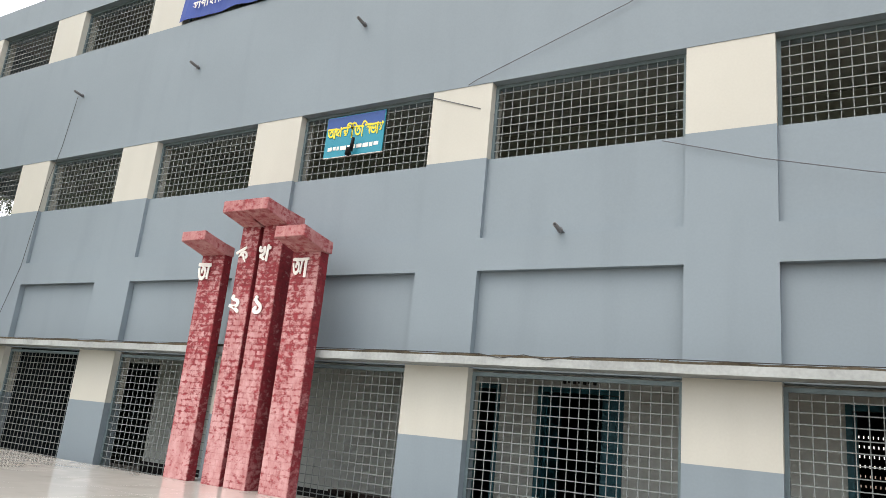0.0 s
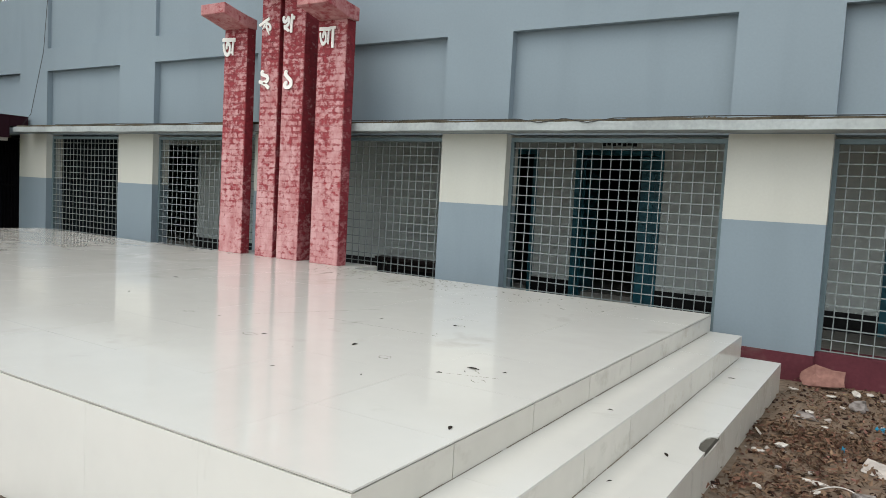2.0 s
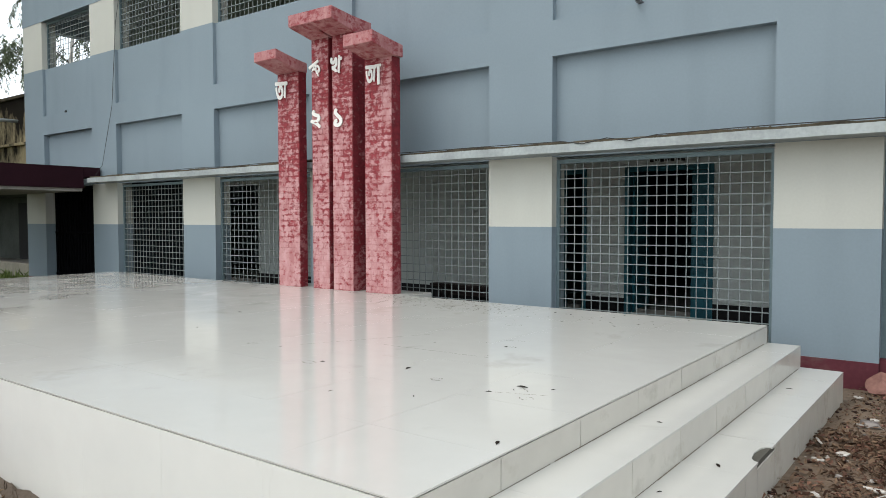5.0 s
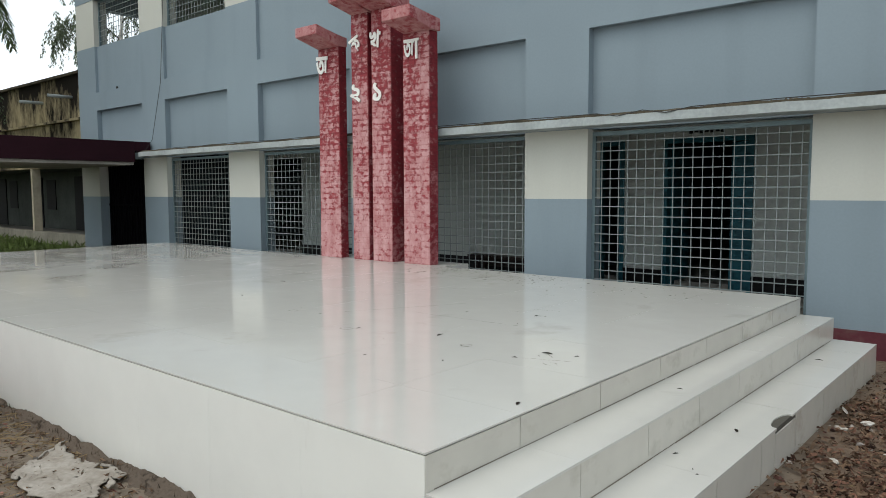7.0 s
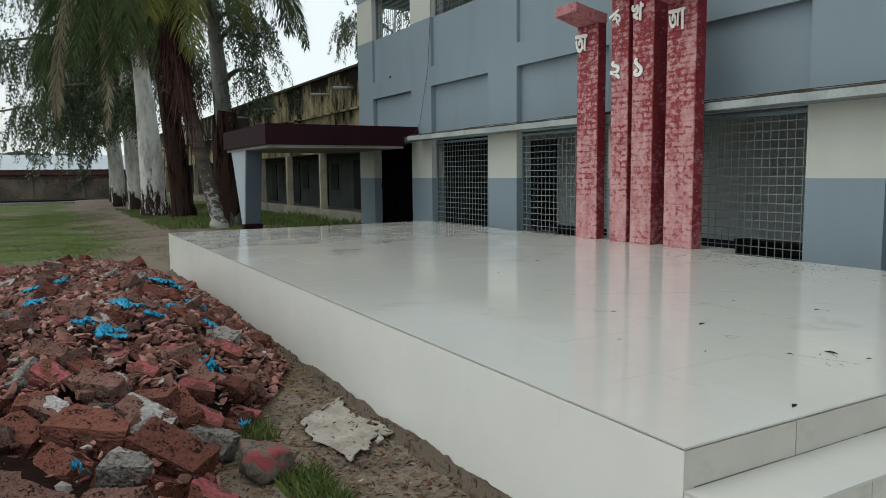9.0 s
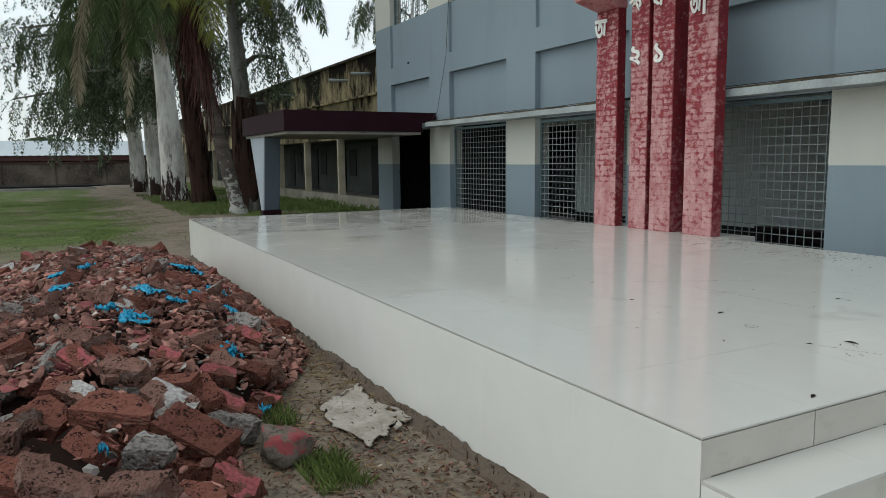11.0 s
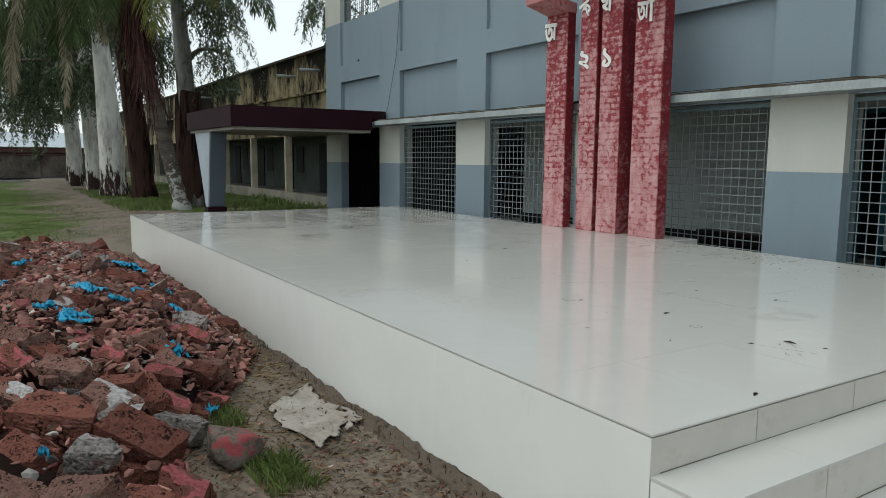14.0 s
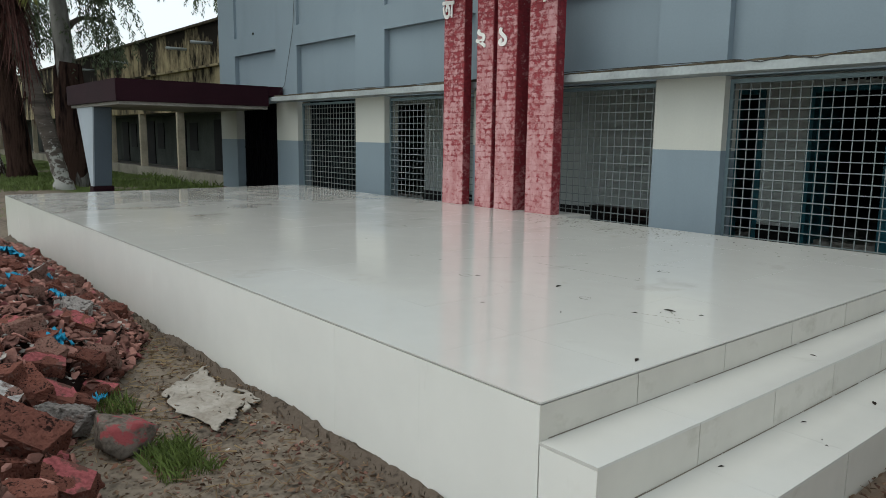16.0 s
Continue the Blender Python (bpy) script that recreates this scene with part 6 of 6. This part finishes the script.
grass_patch("verge_grass", [(-40, -17.5, -2.4, 1.1)], 14000, 0.03, 0.12, 104, "taller green grass along the old building", 0.012)
grass_patch("verge_grass", [(-36, -21, -4.4, -2.2)], 12000, 0.03, 0.13, 107, "green grass round the feet of the trees", 0.012)
grass_patch("verge_grass", [(-19, -14.6, -1.6, -0.3), (-26, -17.7, 0.3, 1.1)], 2200, 0.06, 0.26, 105, "weeds along the old verandah", 0.016)

# ---- trees ----
M_BARK = material("pale_eucalyptus_bark", (0.53, 0.52, 0.485), 0.85, 0.3, dark=(0.19, 0.175, 0.155), span=(0.20, 0.16), big=2.4, fine=12, bump=0.5, stretch=(1, 1, 0.3), blotch=((0.035, 0.022, 0.018), 2.2, 0.40, 0.08, -0.12, (2, 2, 0.5)))
M_MIXBARK = material("peeling_grey_bark", (0.27, 0.265, 0.25), 0.9, 0.3, dark=(0.085, 0.08, 0.072), big=1.4, fine=10, bump=0.5, stretch=(1, 1, 0.3), blotch=((0.022, 0.015, 0.012), 1.6, 0.46, 0.12, -0.02, (2, 2, 0.35)))
M_LIMB = material("grey_brown_limb_bark", (0.12, 0.105, 0.09), 0.9, 0.3)
M_DARKBARK = material("dark_shaggy_bark", (0.040, 0.024, 0.019), 0.97, 0.4, dark=(0.006, 0.004, 0.004), big=5, fine=16, span=(0.12, 0.16), depth=0.06, spec=0.04, bump=1.0, stretch=(1, 1, 0.15))
M_PALMBARK = material("palm_trunk_bark", (0.125, 0.105, 0.09), 0.9, 0.35, dark=(0.04, 0.034, 0.03), big=2, fine=12, bump=0.8, stretch=(0.4, 0.4, 3), blotch=((0.40, 0.40, 0.37), 5.0, 0.40, 0.08, -0.13))
M_EUCLEAF = material("eucalyptus_leaves", (0.096, 0.119, 0.072), 0.8, 0.3, big=0.8, fine=6, island=0.5)
M_FROND = material("green_palm_frond", (0.066, 0.092, 0.036), 0.8, 0.3, big=1, fine=8, island=0.35)
M_FRONDY = material("yellow_green_frond", (0.165, 0.175, 0.045), 0.8, 0.3, big=1, fine=8, island=0.3)
M_DRYFROND = material("dry_palm_frond", (0.27, 0.235, 0.16), 0.8, 0.3, big=1, fine=8, island=0.3)
M_FIBRE = material("brown_palm_fibre", (0.080, 0.038, 0.033), 0.95, 0.3, island=0.5)


def tube(bm, pts, radii, seg=12, wob=0.0):
    rings = []
    for k, (p, r) in enumerate(zip(pts, radii)):
        d = (pts[min(k + 1, len(pts) - 1)] - pts[max(k - 1, 0)]).normalized()
        s = d.cross(Vector((0.2, 1, 0.1))).normalized()
        t = d.cross(s)
        ring = []
        for i in range(seg):
            a = 2 * math.pi * i / seg
            rr = r * (1 + wob * noise.noise((math.cos(a) * 1.5, math.sin(a) * 1.5, k * 0.35 + r * 10)))
            ring.append(bm.verts.new(p + (s * math.cos(a) + t * math.sin(a)) * rr))
        rings.append(ring)
    for a, b in zip(rings[:-1], rings[1:]):
        for i in range(seg):
            bm.faces.new((a[i], a[(i + 1) % seg], b[(i + 1) % seg], b[i]))
    bm.faces.new(rings[0][::-1])
    bm.faces.new(rings[-1])


def spine(points, n):
    """A smooth line through the points."""
    P = [Vector(p) for p in points]
    P = [2 * P[0] - P[1]] + P + [2 * P[-1] - P[-2]]
    out = []
    for i in range(1, len(P) - 2):
        for k in range(n):
            t = k / n
            a, b, c, d = P[i - 1:i + 3]
            out.append(0.5 * ((2 * b) + (c - a) * t + (2 * a - 5 * b + 4 * c - d) * t * t + (3 * b - a - 3 * c + d) * t ** 3))
    out.append(P[-2])
    return out


def leaf_cloud(strings, rnd, leaf, mat, parent, per=20):
    """Hanging twigs of narrow leaves: strings are (start, length, outward)."""
    verts, faces = [], []
    for start, length, out in strings:
        p = start.copy()
        d = Vector((out.x * 0.5, out.y * 0.5, -0.35))
        step = length / per
        for k in range(per):
            d.z -= 0.10
            d.normalize()
            p = p + d * step
            for _ in range(4):
                a = rnd.uniform(0, 6.28)
                droop = Vector((math.cos(a) * 0.55, math.sin(a) * 0.55, -rnd.uniform(0.3, 1.2))).normalized()
                side = droop.cross(Vector((rnd.uniform(-1, 1), rnd.uniform(-1, 1), rnd.uniform(-1, 1)))).normalized()
                l, w = leaf * rnd.uniform(0.7, 1.3), leaf * 0.125 * rnd.uniform(0.7, 1.4)
                q = p + Vector((rnd.uniform(-0.08, 0.08), rnd.uniform(-0.08, 0.08), 0))
                n = len(verts)
                verts += [q, q + droop * l * 0.45 + side * w, q + droop * l, q + droop * l * 0.45 - side * w]
                faces += [(n, n + 1, n + 2, n + 3)]
    me = bpy.data.meshes.new("crown")
    me.from_pydata(verts, [], faces)
    me.materials.append(mat)
    ob = new("crown", me)
    ob.parent = parent
    return ob


def eucalyptus(at, height, r0, lean, seed, label, strings=90, leaf=0.2, fork=None, dark_base=1.2, low=0.3, bark=None, spread=3.0, drop=2.2, side=None):
    rnd = random.Random(seed)
    tree = thing("eucalyptus_tree", label, "tree", "trees along the field", at=at)
    top = Vector((lean[0], lean[1], height))
    pts = spine([(0, 0, -0.3), (lean[0] * 0.1, lean[1] * 0.1, height * 0.2), (lean[0] * 0.4, lean[1] * 0.35, height * 0.55), tuple(top)], 7)
    radii = [r0 * (1.14 if p.z < 0.3 else 1.0) * (1 - 0.8 * max(0, p.z) / height) for p in pts]
    bm = bmesh.new()
    tube(bm, pts, radii, 14, 0.25)
    part("trunk", bm, bark or M_BARK, tree, "", True)
    if dark_base:
        bm = bmesh.new()
        low_pts = [p for p in pts if p.z < dark_base] + [Vector((lean[0] * 0.12, lean[1] * 0.12, dark_base))]
        tube(bm, low_pts, [r0 * 1.33 * (1 - 0.25 * max(0, p.z) / dark_base) for p in low_pts], 14, 0.5)
        part("root_bark", bm, M_DARKBARK, tree, "dark shaggy bark at the foot", True)
    hang = []
    for k in range(9):
        f = low + (1 - low) * (k + rnd.random()) / 9
        i = min(len(pts) - 2, int(f * (len(pts) - 1)))
        a = rnd.uniform(0, 6.28) if side is None or k % 3 == 2 else side + rnd.gauss(0, 0.7)
        reach = spread * (1.1 - 0.6 * f) * rnd.uniform(0.7, 1.2)
        p0 = pts[i]
        out = Vector((math.cos(a), math.sin(a), 0))
        bend = spine([tuple(p0), tuple(p0 + out * reach * 0.5 + Vector((0, 0, reach * 0.35))), tuple(p0 + out * reach + Vector((0, 0, reach * 0.3)))], 4)
        bm = bmesh.new()
        tube(bm, bend, [max(0.015, radii[i] * 0.45 * (1 - 0.8 * j / len(bend))) for j in range(len(bend))], 6)
        part("limb", bm, M_LIMB, tree, "", True)
        for _ in range(strings // 9):
            q = bend[rnd.randrange(2, len(bend))] + Vector((rnd.gauss(0, 0.45), rnd.gauss(0, 0.45), rnd.uniform(-0.2, 0.5)))
            o = Vector((math.cos(a + rnd.gauss(0, 0.9)), math.sin(a + rnd.gauss(0, 0.9)), 0))
            hang.append((q, rnd.uniform(0.5, 1) * drop, o))
    leaf_cloud(hang, rnd, leaf, M_EUCLEAF, tree)
    return tree


eucalyptus((-22.6, -2.15, 0), 11, 0.32, (-0.4, -0.8), 1, "eucalyptus with a dark foot and grey trunk behind the palm", 260, 0.135, dark_base=3.4, low=0.55, spread=1.9, drop=1.9, bark=M_MIXBARK, side=1.0)
eucalyptus((-27.3, -2.72, 0), 13, 0.40, (0.2, -2.6), 2, "dark shaggy-barked eucalyptus beside a pale one", 220, 0.17, dark_base=0, low=0.54, bark=M_DARKBARK, drop=1.7)
eucalyptus((-29.7, -3.4, 0), 14, 0.46, (-0.4, -1.3), 3, "broad pale eucalyptus with shaggy brown bark at its foot", 560, 0.17, dark_base=0, low=0.44, spread=3.4, drop=2.3)
eucalyptus((-34.5, -3.5, 0), 14, 0.36, (0.3, -1.3), 4, "pale eucalyptus with a scarred dark foot", 540, 0.18, dark_base=0, low=0.42, spread=5.0, drop=3.0, side=-1.6)
eucalyptus((-40.5, -3.7, 0), 15, 0.34, (-0.4, -1.6), 5, "pale forked eucalyptus hung with drooping leaves", 370, 0.20, dark_base=0, low=0.32, spread=5.2, drop=3.2, side=-1.7)
eucalyptus((-48.5, -3.0, 0), 15, 0.45, (0.4, -1.0), 6, "far eucalyptus hung with drooping leaves", 260, 0.22, dark_base=0, low=0.32, spread=5.0, drop=3.2, side=-1.6)
eucalyptus((-39.0, 11.0, 0), 13.0, 0.25, (0.6, 0.4), 8, "leafy tree standing behind the old building", 220, 0.2, dark_base=0, low=0.62, spread=4.2)


def build_palm():
    rnd = random.Random(77)
    palm = thing("coconut_palm", "leaning coconut palm with green and dry hanging fronds", "tree", at=(-21.3, -2.75, 0))
    pts = spine([(0, 0, -0.3), (0, -0.15, 0.5), (0, -0.5, 2.05), (0, -1.03, 4.4), (-0.1, -1.25, 5.8), (-0.1, -1.4, 7.2)], 7)
    bm = bmesh.new()
    tube(bm, pts, [0.27 if p.z < 0.2 else 0.2 + 0.012 * math.sin(k * 2.1) for k, p in enumerate(pts)], 14, 0.15)
    part("trunk", bm, M_PALMBARK, palm, "", True)
    crown = pts[-1]
    # brown fibre hanging round the upper trunk
    verts, faces = [], []
    for _ in range(2600):
        f = rnd.random() ** 0.7
        base = pts[min(len(pts) - 1, int(len(pts) * (0.45 + 0.55 * f)))]
        a = rnd.uniform(0, 6.28)
        r = (0.12 + 0.30 * f) * rnd.uniform(0.6, 1.1)
        p = base + Vector((math.cos(a) * r, math.sin(a) * r + 0.05, rnd.uniform(-0.2, 0.5)))
        l, w = rnd.uniform(0.25, 1.25), rnd.uniform(0.006, 0.028)
        q = p + Vector((math.cos(a) * 0.5 * l * rnd.uniform(-0.3, 1), (math.sin(a) * 0.5 + 0.12) * l * rnd.uniform(-0.3, 1), -l))
        s = Vector((-math.sin(a + rnd.uniform(-1, 1)), math.cos(a), 0)).normalized() * w
        n = len(verts)
        verts += [p - s, p + s, q + s * 0.3, q - s * 0.3]
        faces.append((n, n + 1, n + 2, n + 3))
    me = bpy.data.meshes.new("hanging_fibre")
    me.from_pydata(verts, [], faces)
    me.materials.append(M_FIBRE)
    ob = new("hanging_fibre", me)
    ob.parent = palm
    tagged(ob, "shaggy brown fibre and dead sheaths", kind="stuff")

    def frond(points, width, mat, label, spread=0.6):
        """A feathery leaf along a line of points from the crown."""
        bm = bmesh.new()
        path = spine([tuple(crown)] + points, 12)
        n = len(path) - 1
        tube(bm, path[::2], [0.035 * (1 - 0.8 * i / (n // 2)) for i in range(len(path[::2]))], 5)
        d = Vector(points[-1]) - crown
        side = (Vector((d.y, -d.x, 0)).normalized() * 0.5 + Vector((0.2, 0.9, 0))).normalized()
        for k in range(5, n + 1):
            t = (path[k] - path[k - 1]).normalized()
            for j in range(4):
                root = path[k - 1].lerp(path[k], (j + rnd.random()) / 4)
                ll = 1.15 * width * (math.sin(math.pi * (0.14 + 0.78 * k / n)) * rnd.uniform(0.85, 1.1) + 0.1)
                for sg in (-1, 1):
                    out = (side * sg * (spread + rnd.uniform(-0.2, 0.2)) + t * 0.75 + Vector((rnd.gauss(0, 0.16), rnd.gauss(0, 0.16), 0)) + Vector((0, 0, rnd.uniform(-0.5, 0.0)))).normalized()
                    mid = root + out * ll * 0.5
                    tip = mid + (out * 0.9 + Vector((0, 0, -0.45 - 0.5 * rnd.random()))).normalized() * ll * 0.5
                    w = (t.cross(out)).cross(out).normalized() * 0.013
                    a = [bm.verts.new(v) for v in (root - w * 0.6, root + w * 0.6, mid + w, mid - w)]
                    c = bm.verts.new(tip)
                    bm.faces.new(a)
                    bm.faces.new((a[3], a[2], c))
        part("frond", bm, mat, palm, label)

    green, gold, dry = (M_FROND, "green feathery frond"), (M_FRONDY, "yellow-green frond"), (M_DRYFROND, "dry hanging frond")
    for pts_f, width, (mat, label), spread in (
            ([(0.3, 0.6, 8.2), (0.4, 1.7, 7.5), (0.4, 2.25, 6.4), (0.4, 2.6, 5.2)], 0.6, green, 0.6),
            ([(0.2, 0.3, 8.3), (0.0, 1.3, 7.9), (-0.4, 2.1, 6.9), (-0.5, 2.4, 5.8)], 0.9, green, 0.5),
            ([(0.5, -1.0, 7.5), (0.9, -0.85, 6.1), (1.0, -0.75, 4.7)], 1.0, gold, 0.9),
            ([(0.6, -1.6, 7.6), (0.9, -1.75, 6.5), (0.9, -1.8, 5.6)], 0.9, gold, 0.8),
            ([(0.3, -2.0, 7.6), (0.5, -2.55, 6.4), (0.5, -2.8, 4.8), (0.5, -2.88, 2.7)], 0.5, dry, 0.5),
            ([(0.2, -2.6, 8.2), (0.2, -3.3, 6.9), (0.2, -4.05, 5.4), (0.2, -4.43, 3.4)], 1.0, green, 0.5),
            ([(0.5, -2.4, 8.0), (0.7, -3.04, 6.3), (0.7, -3.7, 4.2)], 1.0, green, 0.6),
            ([(0.5, -1.9, 7.8), (0.8, -2.4, 6.4), (0.9, -2.6, 5.0), (0.9, -2.7, 4.2)], 0.8, green, 0.6),
            ([(0.4, -1.6, 7.6), (0.7, -1.9, 6.2), (0.8, -1.8, 4.9)], 0.8, green, 0.7),
            ([(0.3, -0.2, 8.0), (0.2, 0.7, 7.2), (0.1, 1.0, 5.7)], 0.8, gold, 0.6),
            ([(0.8, -0.7, 8.0), (1.2, 0.1, 7.0), (1.3, 0.3, 5.8)], 0.8, green, 0.6),
            ([(0.9, -1.9, 8.0), (1.3, -2.3, 6.4), (1.3, -2.35, 4.7)], 0.9, green, 0.7),
            ([(-0.7, -2.2, 7.8), (-1.0, -2.7, 6.0), (-1.0, -3.0, 4.2)], 0.8, green, 0.6),
            ([(0.2, -3.0, 7.6), (0.3, -3.7, 5.6), (0.3, -4.0, 3.9), (0.3, -4.05, 3.0)], 0.5, dry, 0.4),
            ([(-0.2, -1.8, 6.9), (0.2, -2.0, 5.6), (0.3, -1.9, 4.4)], 0.5, dry, 0.4),
            ([(-1.2, -1.0, 8.6), (-2.6, -0.6, 8.4), (-3.6, -0.4, 7.2)], 1.0, green, 0.7),
            ([(-1.0, -2.2, 8.8), (-2.4, -3.2, 8.6), (-3.4, -3.8, 7.4)], 1.0, green, 0.7),
            ([(1.0, -1.2, 9.0), (2.4, -0.9, 9.0), (3.5, -0.7, 8.0)], 1.0, green, 0.7),
            ([(0.9, -2.2, 9.1), (2.0, -3.2, 9.2), (2.9, -4.0, 8.2)], 1.0, green, 0.7),
            ([(0.0, -0.6, 9.2), (-0.1, 0.6, 9.6), (-0.2, 1.9, 9.0)], 1.0, green, 0.7)):
        frond(pts_f, width, mat, label, spread)


build_palm()


def far_trees():
    """A low uneven line of woods beyond the field."""
    rnd = random.Random(5)
    verts, faces = [], []
    for _ in range(9000):
        y = rnd.uniform(-160, 30)
        h = 5.0 + 2.5 * noise.noise((y * 0.06, 0, 2)) + 1.5 * noise.noise((y * 0.25, 0, 7))
        p = Vector((-150 + rnd.uniform(-6, 6), y, rnd.uniform(0, 1) ** 0.6 * max(1.5, h)))
        s = rnd.uniform(0.25, 0.7)
        u = Vector((rnd.uniform(-1, 1), rnd.uniform(-1, 1), rnd.uniform(-1, 1))).normalized() * s
        v = u.cross(Vector((rnd.uniform(-1, 1), rnd.uniform(-1, 1), rnd.uniform(-1, 1)))).normalized() * s
        k = len(verts)
        verts += [p - u, p - v, p + u, p + v]
        faces.append((k, k + 1, k + 2, k + 3))
    me = bpy.data.meshes.new("far_woods")
    me.from_pydata(verts, [], faces)
    me.materials.append(M_EUCLEAF)
    tagged(new("far_woods", me), "low dark line of distant woods", "woods", kind="stuff")


far_trees()
